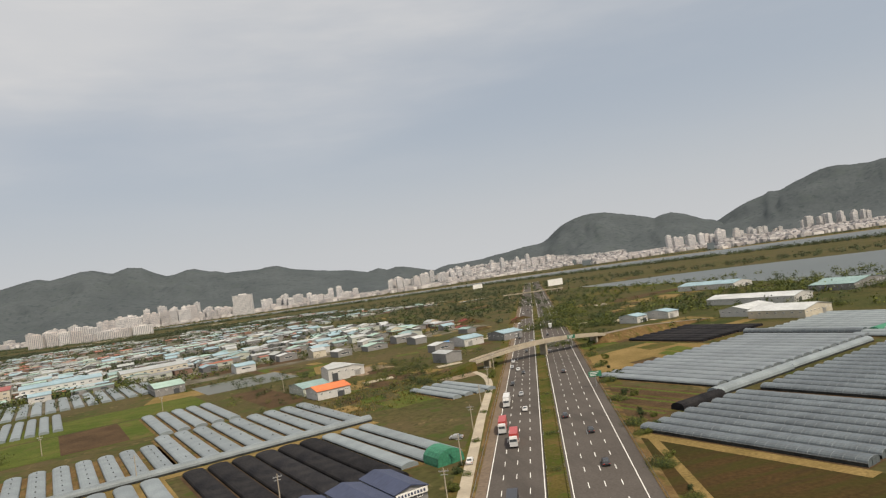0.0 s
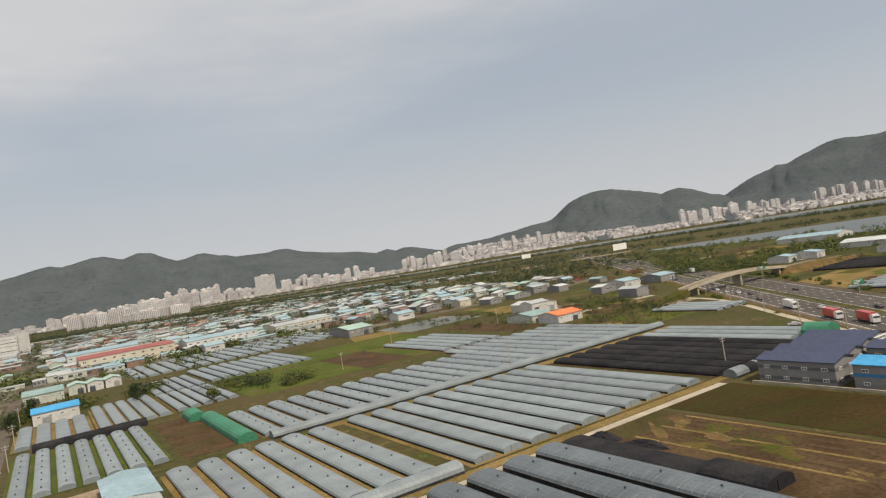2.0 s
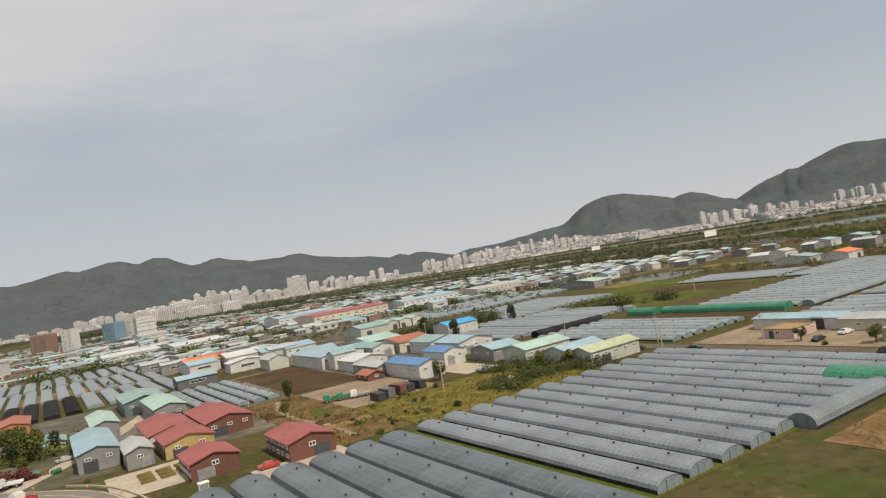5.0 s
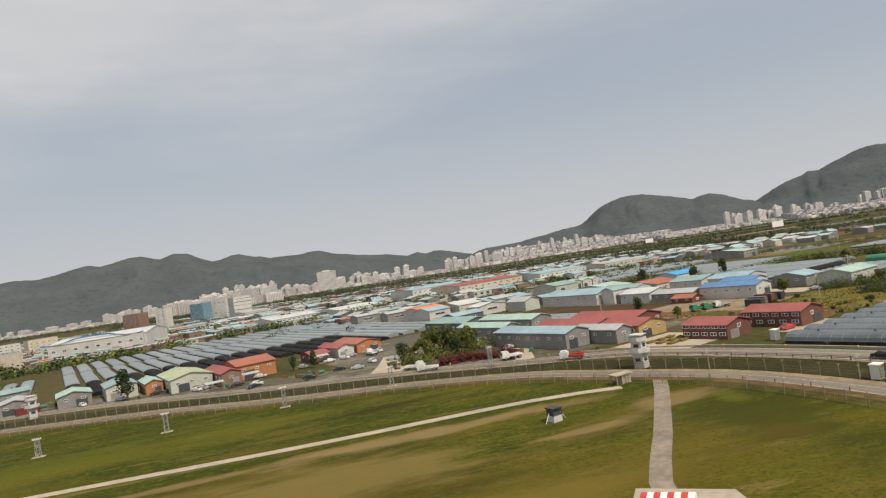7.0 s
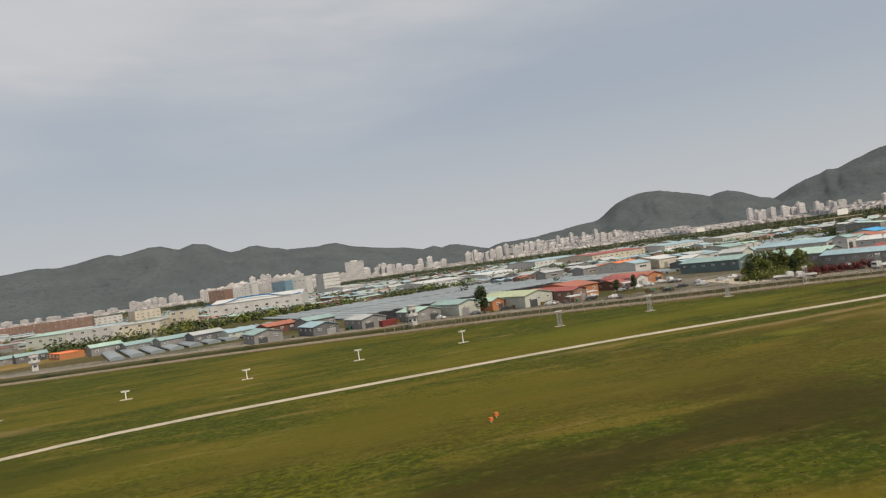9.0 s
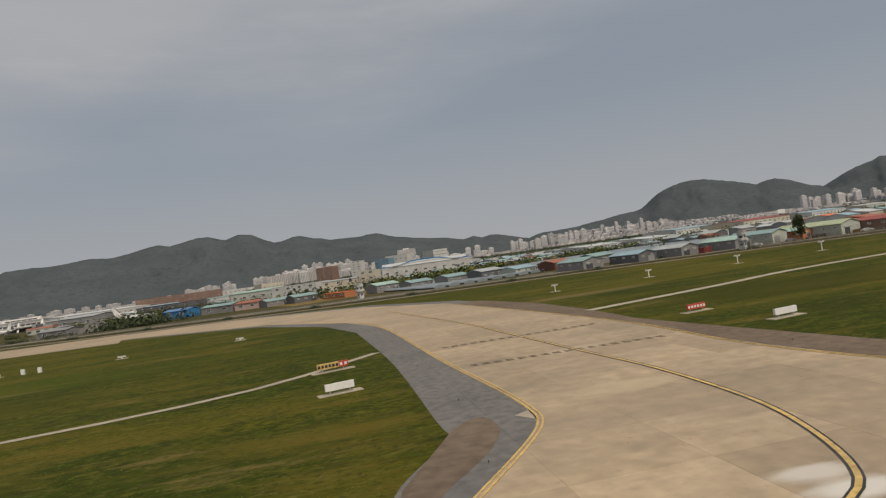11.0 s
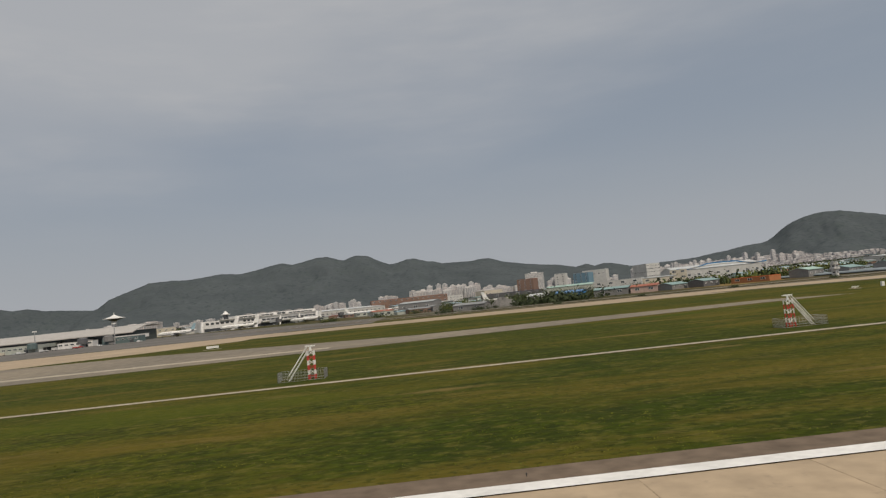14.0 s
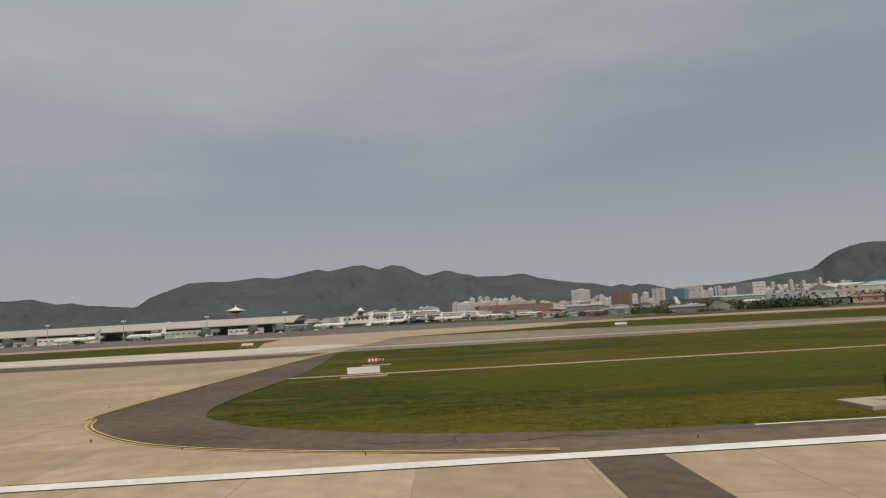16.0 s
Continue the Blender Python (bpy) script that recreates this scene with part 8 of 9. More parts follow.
for x, y in [(-633.4, 24.6), (-629, 22.1), (-622.6, 19.6), (-612.9, 19.4), (-600, 19.6), (-585, 19.6), (-570, 19.6), (-555, 19.6), (-540, 19.6), (-525, 19.6), (-510, 19.6), (-495, 19.6), (-480, 19.6), (-420.6, 27), (-419.5, 38), (-419.8, 52), (-399.4, 38), (-399.6, 52), (-638.6, 36), (-637.2, 60)]:
    if LAMP is None:
        LAMP = thing("edge_lamp", x, y, 0.05, 0, "small runway edge lamp on a short stem", "lamp", "edge lamps")
        LAMP.scale = (.7, .7, .7)
        g = Geo()
        g.tube((0, 0, 0), (0, 0, .12), .025, .025, 6)
        g.make("stem", M["vent"], LAMP)
        g = Geo()
        g.tube((0, 0, .12), (0, 0, .2), .055, .04, 8)
        g.make("lens", M["black"], LAMP)
    else:
        copy_thing(LAMP, pose(x, y, 0.05) @ Matrix.Diagonal((.7, .7, .7, 1)))

# ================= airport =================
# domestic terminal: a low west wing, leaning white piers, and a taller east wing with long dark slots
TA = math.degrees(math.atan2(50, 64))
R["warm"] = roof_mat("pale_warm_metal_roof", (0.44, 0.415, 0.385), 0.1)
e = thing("terminal", -658, 474, 0, TA, "white airport terminal with leaning piers and dark window slots", "terminal building")
e.scale = (1.06, 1.0, 1.15)
g = Geo()
g.box(-41, -16, 0, 24, 0, 6.2)
g.box(-16, 41, 0, 24, 0, 6.2)
g.box(-19, 41, 2.2, 24, 6.2, 8.0)
g.make("wall", W["terminal"], e)
for x0, x1, z0, z1, y, n in ((-39.5, -20, 4.1, 5.3, -.1, 6), (-14.5, -6, 4.0, 5.2, -.1, 3), (-14.5, -6, 2.0, 3.2, -.1, 3), (-16, 8.6, 6.55, 7.3, 2.1, 8), (11, 17.6, 6.3, 7.6, 2.1, 2), (20, 38.5, 6.45, 7.2, 2.1, 6), (-1, 40, 3.4, 4.5, -.1, 13)):
    for i in range(n):
        g = Geo()
        c, hw_ = x0 + (x1 - x0) * (i + .5) / n, (x1 - x0) / n / 2
        k = .7 if n in (6, 3) and y < 0 else .97
        g.add([(c - hw_ * k, y, z1), (c + hw_ * k, y, z1), (c + hw_ * k * .8, y, z0), (c - hw_ * k * .8, y, z0), (c - hw_ * k, y + .15, z1), (c + hw_ * k, y + .15, z1), (c + hw_ * k * .8, y + .15, z0), (c - hw_ * k * .8, y + .15, z0)], [(3, 2, 1, 0), (0, 1, 5, 4), (2, 3, 7, 6), (1, 2, 6, 5), (3, 0, 4, 7)])
        g.make("pane", M["dark"], e)
for c, wd, lean in ((-17.6, 2.6, 4.2), (-3.4, 1.8, 3.2), (-41, 1.2, 1.6), (12.5, 1.0, 1.8), (27, 1.0, 1.8), (40.5, 1.4, 1.6)):
    g = Geo()
    top = 8.0 if c < 0 and c > -20 else 6.2
    g.add([(c - wd / 2, -.5, top), (c + wd / 2, -.5, top), (c + wd / 2 - lean, -3.0, 0), (c - wd / 2 - lean, -3.0, 0), (c - wd / 2, 2.4, top), (c + wd / 2, 2.4, top), (c + wd / 2 - lean, .4, 0), (c - wd / 2 - lean, .4, 0)], [(0, 1, 2, 3), (7, 6, 5, 4), (1, 5, 6, 2), (4, 0, 3, 7), (0, 4, 5, 1)])
    g.make("pillar", W["terminal"], e)
g = Geo()
g.box(-40, 40, -.12, 0, .2, 1.9)
g.make("glazing", M["dark"], e)
g = Geo()
g.box(-2, 41, -3.4, -.15, 2.6, 3.3)
g.make("canopy", W["terminal"], e)
g = Geo()
g.box(-30, 40, -1.2, 2.2, 6.2, 6.45)
g.make("cornice", W["terminal"], e)
g = Geo()
g.tube((-24, 4, 6.2), (-24, 4, 9.2), 1.6, 1.6, 10)
g.make("turret", M["dark"], e)
g = Geo()
g.tube((-24, 4, 9.2), (-24, 4, 9.7), 2.8, 3.0, 14)
g.tube((-24, 4, 9.7), (-24, 4, 11.4), 2.2, .3, 14)
g.make("turret_roof", M["white"], e)
g = Geo()
for k in range(5):
    g.box(-8 + k * 9.5, -4 + k * 9.5, 8, 14, 8.0, 8.9)
g.make("roof_unit", W["grey"], e)
for i in range(4):
    e = thing("boarding_bridge", -650 + i * 13, 466 + i * 10.5, 0, TA, "white boarding bridge on steel legs", "boarding bridge", "boarding bridges")
    g = Geo()
    g.box(-1.1, 1.1, -9, 2, 2.0, 3.7)
    g.make("tunnel", W["terminal"], e)
    g = Geo()
    g.box(-1.7, 1.7, -12, -9, 1.8, 4.0)
    g.make("cab", W["dgrey"], e)
    g = Geo()
    g.box(-.8, .8, -7.3, -6.7, 0, 2.0)
    g.make("leg", M["steel"], e)
# international terminal, long and low
e = thing("terminal", -905, 384, 0, 0, "long low terminal with a curved grey roof and green glass front", "terminal building")
g = Geo()
sec = [(-4, 5.6), (2, 7.0), (12, 8.8), (24, 9.6), (36, 8.8), (36, 8.2), (24, 9.0), (12, 8.2), (2, 6.4), (-4, 5.1)]
n = len(sec)
g.add([(-300, p[0], p[1]) for p in sec] + [(196, p[0], p[1]) for p in sec], [(i, (i + 1) % n, n + (i + 1) % n, n + i) for i in range(n)] + [tuple(range(n)), tuple(range(2 * n - 1, n - 1, -1))])
g.make("roof", R["warm"], e)
g = Geo()
g.box(-298, 194, 2, 34, 0, 6.3)
g.make("wall", W["frontage"], e)
for i in range(60):
    g = Geo()
    g.box(-296 + i * 8.2, -290 + i * 8.2, 1.9, 2.0, 2.6, 5.6)
    g.make("pane", M["glass"], e)
for i in range(16):
    e = thing("boarding_bridge", -1045 + i * 22.5, 366 + (i % 3) * 2, 0, (-14, 6, 18)[i % 3], "white boarding bridge with a round cab on steel legs", "boarding bridge", "boarding bridges")
    g = Geo()
    g.box(-1.3, 1.3, -10, 19, 2.0, 3.9)
    g.make("tunnel", (W["terminal"], W["pale"], W["grey"])[i % 3], e)
    g = Geo()
    g.tube((0, -12, 1.7), (0, -12, 4.3), 2.5, 2.5, 12)
    g.tube((0, -12, 4.3), (0, -12, 4.9), 2.6, 1.2, 12)
    g.make("cab", (W["grey"], W["teal"], W["dgrey"])[i % 3], e)
    for yy in (-9, 2, 12):
        g = Geo()
        g.box(-.9, .9, yy - .3, yy + .3, 0, 2.0)
        g.make("leg", M["steel"], e)
for i, (x, w, h) in enumerate(((-1000, 30, 3.4), (-950, 22, 2.8), (-905, 34, 3.6), (-862, 18, 2.6), (-828, 30, 3.8), (-790, 20, 3.0), (-762, 24, 3.9), (-732, 18, 3.2), (-705, 20, 3.4))):
    building("pier_building", x, 360 + (i % 2) * 5, w, 7, h, (0, 4, -4)[i % 3], ("pale", "terminal", "teal")[i % 3], "warm", rise=.3, flat=True, win=(("f", max(3, int(w / 3)), h * .62, 1.9, .9),), doors=(("f", w * .3, 2.2, 1.9, DK),), label="low glazed pier building with pale walls", group="airport buildings")
# control tower with a disc roof
e = thing("control_tower", -795, 543, 0, 0, "white control tower with a wide disc-shaped roof", "control tower")
e.scale = (.88, .88, 1.0)
g = Geo()
g.tube((0, 0, 0), (0, 0, 16.2), 2.8, 2.2, 16)
g.make("shaft", M["apt"], e)
g = Geo()
g.tube((0, 0, 16.2), (0, 0, 17.8), 3.2, 7.0, 24)
g.make("cabin", M["dark"], e)
g = Geo()
g.tube((0, 0, 17.8), (0, 0, 18.3), 9.5, 9.5, 28)
g.tube((0, 0, 18.3), (0, 0, 19.3), 8.6, 4.6, 28)
g.tube((0, 0, 19.3), (0, 0, 20.9), 4.2, .7, 20)
g.make("disc", M["white"], e)
g = Geo()
g.tube((0, 0, 20.9), (0, 0, 23.0), .4, .1, 8)
g.make("spire", M["white"], e)


def hall(name, x0, y0, x1, y1, d, h, wall, roof, label, rise=1.0, rows=1, flat=False):
    """A building by its front's two ends."""
    p, q = Vector((x0, y0)), Vector((x1, y1))
    L = (q - p).length
    r = math.degrees(math.atan2(q.y - p.y, q.x - p.x))
    m = (p + q) / 2 + Vector((-(q - p).y, (q - p).x)).normalized() * d / 2
    FULL[0] = name == "office_building"
    e = building(name, m.x, m.y, L, d, h, r, wall, roof, rise=rise, ridge="x", flat=flat, win=tuple(("f", max(2, int(L / 5)), h * (k + .6) / rows, 1.8, min(1.1, h / rows * .4)) for k in range(rows)), label=label, group="airport buildings", category="building")
    FULL[0] = False
    return e


hall("hangar", -628, 541, -578, 597, 30, 6.0, "white", "white", "long white cargo hangar with a pale roof")
hall("office_building", -590, 600, -520, 612, 16, 11.0, "terra", "rust", "long brick-red airport office building with many windows", .3, 3, True)
hall("hangar", -395, 378, -346, 372, 34, 8.0, "white", "white", "large white hangar with blue steel arches", 2.2)
hall("office_building", -410, 346, -402, 343, 12, 8.4, "cream", "grey", "tall beige block beside the hangar", .2, 3, True)
hall("factory", -454, 338, -432, 328, 16, 6.2, "white", "white", "white flat-roofed factory block with small windows", .3, 2, True)
hall("factory", -430, 334, -412, 332, 20, 5.4, "cream", "grey", "beige factory block with pilasters", .4, 2)
hall("factory", -476, 352, -452, 344, 20, 5.6, "pale", "mint", "pale works hall with a mint roof", .8, 1)
hall("hangar", -514, 325, -489, 313, 14, 5.6, "dgrey", "navy", "dark glazed airport office building", .2, 2, True)
hall("hangar", -556, 347, -538, 342, 20, 5.2, "grey", "grey", "grey corrugated hangar with sheet roof", .8, 1)
hall("office_building", -438, 719.5, -421.5, 709.5, 14, 19.0, "terra", "rust", "brick-brown office block with many windows", .2, 7, True)
hall("office_building", -401.6, 690, -391, 685, 10, 20.5, "white", "grey", "slim pale office tower with dark windows", .2, 8, True)
hall("office_building", -374, 723, -360, 711, 12, 19.5, "azure", "grey", "blue glazed office block with white corners", .2, 7, True)
hall("office_building", -361, 732, -338, 719, 14, 21.5, "white", "white", "broad plain white block with few windows", .2, 2, True)
hall("workshop", -428.5, 239.5, -421, 226.5, 7, 1.9, "orange", "orange", "low bright orange roadside workshop", .3, 1, True)
for i, (x, y, w, r) in enumerate(((-446, 251, "grey", "teal"), (-436, 246, "dgrey", "teal"), (-408, 226, "grey", "mint"), (-397, 221, "grey", "teal"), (-386, 214, "grey", "teal"), (-376, 209, "dgrey", "grey"), (-366, 205, "pale", "sky"), (-355, 200, "brick", "rust"), (-344, 194, "grey", "teal"))):
    building("workshop", x, y, 9, 7, 1.9 + (i % 3) * .3, 28, w, r, rise=.8, win=(("f", 3, 1.4, 1.0, .6),), doors=(("f", 3.0, 1.8, 1.5, DK),), label="low roadside workshop with a sheet roof", group="sheds and workshops")
for x0, y0, x1, y1, d, h, wl_, rf, lab in ((-489, 268, -479, 262, 7, 2.9, "blue", "royal", "low bright blue shed at the airport's edge"), (-501, 262, -495, 258, 8, 3.0, "white", "white", "small white gabled shed beside the scrap mound"), (-474, 262, -462, 256, 8, 2.6, "grey", "teal", "low grey shed with a teal roof"), (-461, 256, -452, 251, 7, 2.4, "pink", "rust", "low shed with a terracotta roof"), (-531, 262, -519, 256, 7, 2.2, "grey", "far", "low weathered store shed")):
    hall("shed", x0, y0, x1, y1, d, h, wl_, rf, lab, .7, 1)
woods("airport_trees", [(-499, 250), (-492, 246), (-484, 242)], 3.5, 110, 1.4, 3.4, "dark trees at the airport's edge", 91, ("leaf_dark", "leaf_far2"))
woods("airport_trees", [(-535, 254), (-520, 250), (-504, 250)], 2.5, 60, .5, 1.3, "dark scrub at the airport's edge", 92, ("leaf_dark", "leaf_far2"))
e = thing("hangar_arches", -371, 369, 0, -7, "blue and white steel roof arches over a hangar front", "structure")
for dz, mt in ((8.3, W["blue"]), (7.2, W["white"])):
    g = Geo()
    n = 30
    for i in range(n + 1):
        t = i / n
        zc = dz + 1.8 * math.sin(math.pi * t) - (1.2 * max(0, math.sin(3 * math.pi * t)) if dz > 8 else 0)
        g.v += [(-25 + 50 * t, -.6, zc), (-25 + 50 * t, -.6, zc + .7), (-25 + 50 * t, .2, zc + .7), (-25 + 50 * t, .2, zc)]
    g.f = [(4 * i + k, 4 * i + 4 + k, 4 * i + 4 + (k + 1) % 4, 4 * i + (k + 1) % 4) for i in range(n) for k in range(4)] + [(0, 1, 2, 3), (4 * n + 3, 4 * n + 2, 4 * n + 1, 4 * n)]
    g.m = [0] * len(g.f)
    g.make("arch", mt, e)
for sx in (-24.5, 24.5):
    g = Geo()
    g.box(sx - .4, sx + .4, -.5, .3, 0, 8.2)
    g.make("post", W["white"], e)


# ---- parked aircraft ----
def airliner(x, y, rot, tail, label):
    e = thing("airliner", x, y, 0, rot, label, "aircraft", "parked aircraft")
    g = Geo()
    st = [(-11, .15, 2.9), (-10, .5, 2.75), (-7, .95, 2.45), (-4, 1.12, 2.3), (8, 1.12, 2.3), (9.6, .9, 2.2), (10.6, .5, 2.05), (11, .1, 1.95)]
    for i in range(len(st) - 1):
        a, b = st[i], st[i + 1]
        g.tube((0, a[0], a[2]), (0, b[0], b[2]), a[1], b[1], 14)
    g.make("fuselage", M["white"], e)
    for s in (-1, 1):
        g = Geo()
        g.add([(s * .9, 2.2, 1.8), (s * 9.8, -2.4, 2.3), (s * 9.8, -3.3, 2.3), (s * .9, -2.0, 1.8), (s * .9, 2.2, 2.1), (s * 9.8, -2.4, 2.4), (s * 9.8, -3.3, 2.4), (s * .9, -2.0, 2.1)], [(0, 1, 2, 3), (7, 6, 5, 4), (0, 4, 5, 1), (2, 6, 7, 3), (1, 5, 6, 2)])
        g.make("wing", M["white"], e)
        g = Geo()
        g.add([(s * .3, -8.4, 3.0), (s * 3.6, -10.2, 3.3), (s * 3.6, -10.9, 3.3), (s * .3, -10.2, 3.0), (s * .3, -8.4, 3.15), (s * 3.6, -10.2, 3.4), (s * 3.6, -10.9, 3.4), (s * .3, -10.2, 3.15)], [(0, 1, 2, 3), (7, 6, 5, 4), (0, 4, 5, 1), (2, 6, 7, 3), (1, 5, 6, 2)])
        g.make("tailplane", M["white"], e)
        g = Geo()
        g.tube((s * 3.2, 2.4, 1.2), (s * 3.2, -.2, 1.2), .62, .5, 12)
        g.make("engine", M["steel"], e)
        g = Geo()
        g.tube((s * 1.8, -.4, 0), (s * 1.8, -.4, 1.7), .3, .15, 8)
        g.make("landing_gear", M["rubber"], e)
        g = Geo()
        for i in range(24):
            g.box(s * 1.115 - .02, s * 1.115 + .02, -5.5 + i * .55, -5.3 + i * .55, 2.5, 2.75)
        g.make("glazing", M["glass"], e)
    g = Geo()
    g.add([(-.12, -7.6, 3.2), (-.12, -10.2, 3.2), (-.1, -11.4, 6.9), (-.1, -10.0, 6.9), (.12, -7.6, 3.2), (.12, -10.2, 3.2), (.1, -11.4, 6.9), (.1, -10.0, 6.9)], [(0, 1, 2, 3), (7, 6, 5, 4), (0, 3, 7, 4), (1, 5, 6, 2), (3, 2, 6, 7)])
    g.make("fin", tail, e)
    g = Geo()
    g.tube((0, 8.2, 0), (0, 8.2, 1.6), .22, .12, 8)
    g.make("nose_gear", M["rubber"], e)
    g = Geo()
    g.box(-.6, .6, 10.0, 10.35, 2.4, 2.75)
    g.make("cockpit_window", M["glass"], e)


airliner(-800, 318, 100, R["sky"], "pale blue and white airliner parked on the apron")
airliner(-768, 322, 80, M["white"], "white airliner parked on the apron")
airliner(-655, 402, 100, M["white"], "white airliner parked beside the terminal")
airliner(-618, 420, 75, M["white"], "white airliner parked on the apron")
airliner(-588, 470, -95, M["white"], "white airliner parked before the hangar")
airliner(-560, 480, -95, W["terra"], "white airliner with a brick-red fin")
airliner(-505, 300, -80, M["white"], "white airliner parked on the apron by a dark building")
airliner(-690, 395, 95, R["sky"], "white airliner with a pale blue fin")
for x, y in ((-724, 322), (-736, 324), (-712, 326), (-748, 318)):
    truck("red" if x > -724 else "white", x, y, 90, 0.06, "white", True)

# ---- trees along the workshops ----
for p, s, k in (((-246.5, 130.5), 1.5, 0), ((-242.5, 131.0), 1.7, 1), ((-239.5, 134.0), 1.7, 2), ((-243.5, 136.5), 1.6, 3), ((-238.0, 129.5), 1.4, 0), ((-236, 133), 1.1, 4), ((-248, 134.5), .9, 2), ((-240.5, 128.2), 1.0, 4), (fld(-199, 200), 1.2, 4), (fld(-79.5, 123.5), .7, 1), (fld(-93, 97), 1.1, 2), (fld(-80, 112), .9, 3),
                (fld(-104, 152), 1.1, 0), (fld(-106, 158), 1.0, 1), (fld(-244, 239), 1.6, 5), (fld(-212, 228), .8, 4), (fld(-208, 226), .9, 5), (fld(-120, 171), 1.2, 2), (fld(-149, 176), .7, 0), (fld(-83, 222), 1.5, 5), (fld(-80, 246), 1.6, 4),
                (fld(-143.2, 191), 1.0, 4), (fld(-54, 232), 1.5, 5), (fld(-40, 198), 1.3, 0)):
    tree(*p, s, k)
for i in range(9):
    bush(-233.8 - i * 1.45, 114.6 + i * .55 + (i % 2) * .5, 1.5, BUSH_RED, "dark maroon clipped shrub beside the road", "maroon shrubs")
rnd = random.Random(21)
for i in range(60):
    n0 = rnd.choice((-15.2, 16.2, 17.4, 18.4))
    bush(*hw(n0 + rnd.uniform(-.6, .6), rnd.uniform(60, 330)), rnd.uniform(.5, 1.3))
for i in range(34):
    bush(*fld(rnd.uniform(-84, -62), rnd.choice((92.2, 91.4, 100.4))), rnd.uniform(.35, .8))
for i in range(26):
    bush(*fld(rnd.uniform(-150, -124), rnd.uniform(144, 168)), rnd.uniform(.3, .8))
for i in range(20):
    p = PUB[rnd.randrange(8, 60)]
    bush(p.x + rnd.uniform(3.5, 5.5), p.y + rnd.uniform(1.5, 3.5), rnd.uniform(.3, .7))

for i in range(16):
    bush(rnd.uniform(-254, -236), rnd.uniform(126.5, 131), rnd.uniform(.6, 1.2))

# ---- black net heaps, scrap lot and timber yard ----
def heap(x, y, rx, ry, h, material, label, seed, name="net_pile", category="heap"):
    """A crumpled pile under a sheet."""
    rn = random.Random(seed)
    n, k = 18, 6
    vs, fs = [(0, 0, h)], []
    for r in range(1, k + 1):
        for i in range(n):
            t = 6.2832 * i / n
            f = r / k
            q = 1 + .18 * math.sin(3 * t + seed) + rn.uniform(-.1, .1)
            vs.append((rx * f * q * math.cos(t), ry * f * q * math.sin(t), 0 if r == k else max(.05, h * (1 - f ** 1.6) + rn.uniform(-.18, .18) * h)))
    fs += [(0, 1 + i, 1 + (i + 1) % n) for i in range(n)]
    for r in range(k - 1):
        for i in range(n):
            a, b = 1 + r * n + i, 1 + r * n + (i + 1) % n
            fs.append((a, a + n, b + n, b))
    o = obj_from(name, vs, fs, material)
    o.matrix_world = pose(x, y, 0.04, 0, 0, 18)
    return tagged(o, label, category, "heaps")


for i, (a, b, rx, ry, h) in enumerate(((-13.2, 89.5, 1.6, 2.6, .6), (-12.8, 82.5, 1.3, 3.0, .55))):
    heap(*fld(a, b), rx, ry, h, M["net"], "heap of folded black shade net on soil", i)
for i in range(7):
    a0 = -11.4 + i * 1.7
    sheet("field", frect(a0, a0 + 0.5, 53, 86), 0.052, M["soil_dark" if i % 3 else "straw"], "long furrow strip in the soil plot", "field")


def container(a, b, rot, material, label, h=1.5, w=3.5):
    e = thing("container", *fld(a, b), 0.04, 18 + rot, label, "container", "containers")
    g = Geo()
    g.box(-w / 2, w / 2, -.75, .75, 0, h)
    g.make("body", material, e)
    g = Geo()
    g.box(-w / 2 - .04, -w / 2, -.65, .65, .1, h - .1)
    g.make("door", material, e)


for i in range(5):
    container(-134.5 + i * 2.2, 168.5 + i * .3 + (i % 2) * .5, 90 + (i * 37 % 11), (M["vent"], W["dgrey"], W["brick"], M["vent"])[i % 4], "dark steel waste container in the scrap lot", 1.4 + .2 * (i % 3))
for i in range(3):
    truck(("green", "green", "silver")[i], *fld(-137.2 + i * 2.2, 178 - i * 1.2), 18 + 90 - 20, 0.06, ("green", "green", "white")[i], True)
for i in range(5):
    heap(*fld(-149 + i * 1.7, 158 + (i % 2) * 5), 1.6, 1.1, .5, M["soil_dark"] if i % 2 else M["straw"], "low heap of scrap and soil", 20 + i, "scrap_heap")
for i in range(9):
    e = thing("timber_stack", *fld(-173.4 + (i % 3) * 2.4, 157.5 + (i // 3) * 2.2), 0.03, 18 + i * 7 % 20, "stack of weathered timber planks in the yard", "timber", "timber stacks")
    for k in range(4):
        g = Geo()
        g.box(-.9, .9, -.5 + k * .26, -.28 + k * .26, .05, .22 + .07 * ((i + k) % 3))
        g.make("plank", M["straw"], e)
sheet("yard", frect(-178, -164, 152, 166), 0.042, M["concrete"], "dusty timber yard", "yard")
sheet("yard", frect(-163, -151, 132, 147), 0.043, M["concrete"], "concrete yard before the brick workshops", "yard")
ribbon("road", [Vector(q) for q in ((-234, 108), (-231, 118), (-228, 135), (-226, 160))], -1.6, 1.6, 0.052, M["concrete"], "pale side street between the workshops", "road")
ribbon("road", [Vector(q) for q in ((-256, 122), (-253, 132), (-250, 145))], -3.2, 3.0, 0.052, M["concrete"], "pale yard street between the workshops", "road")

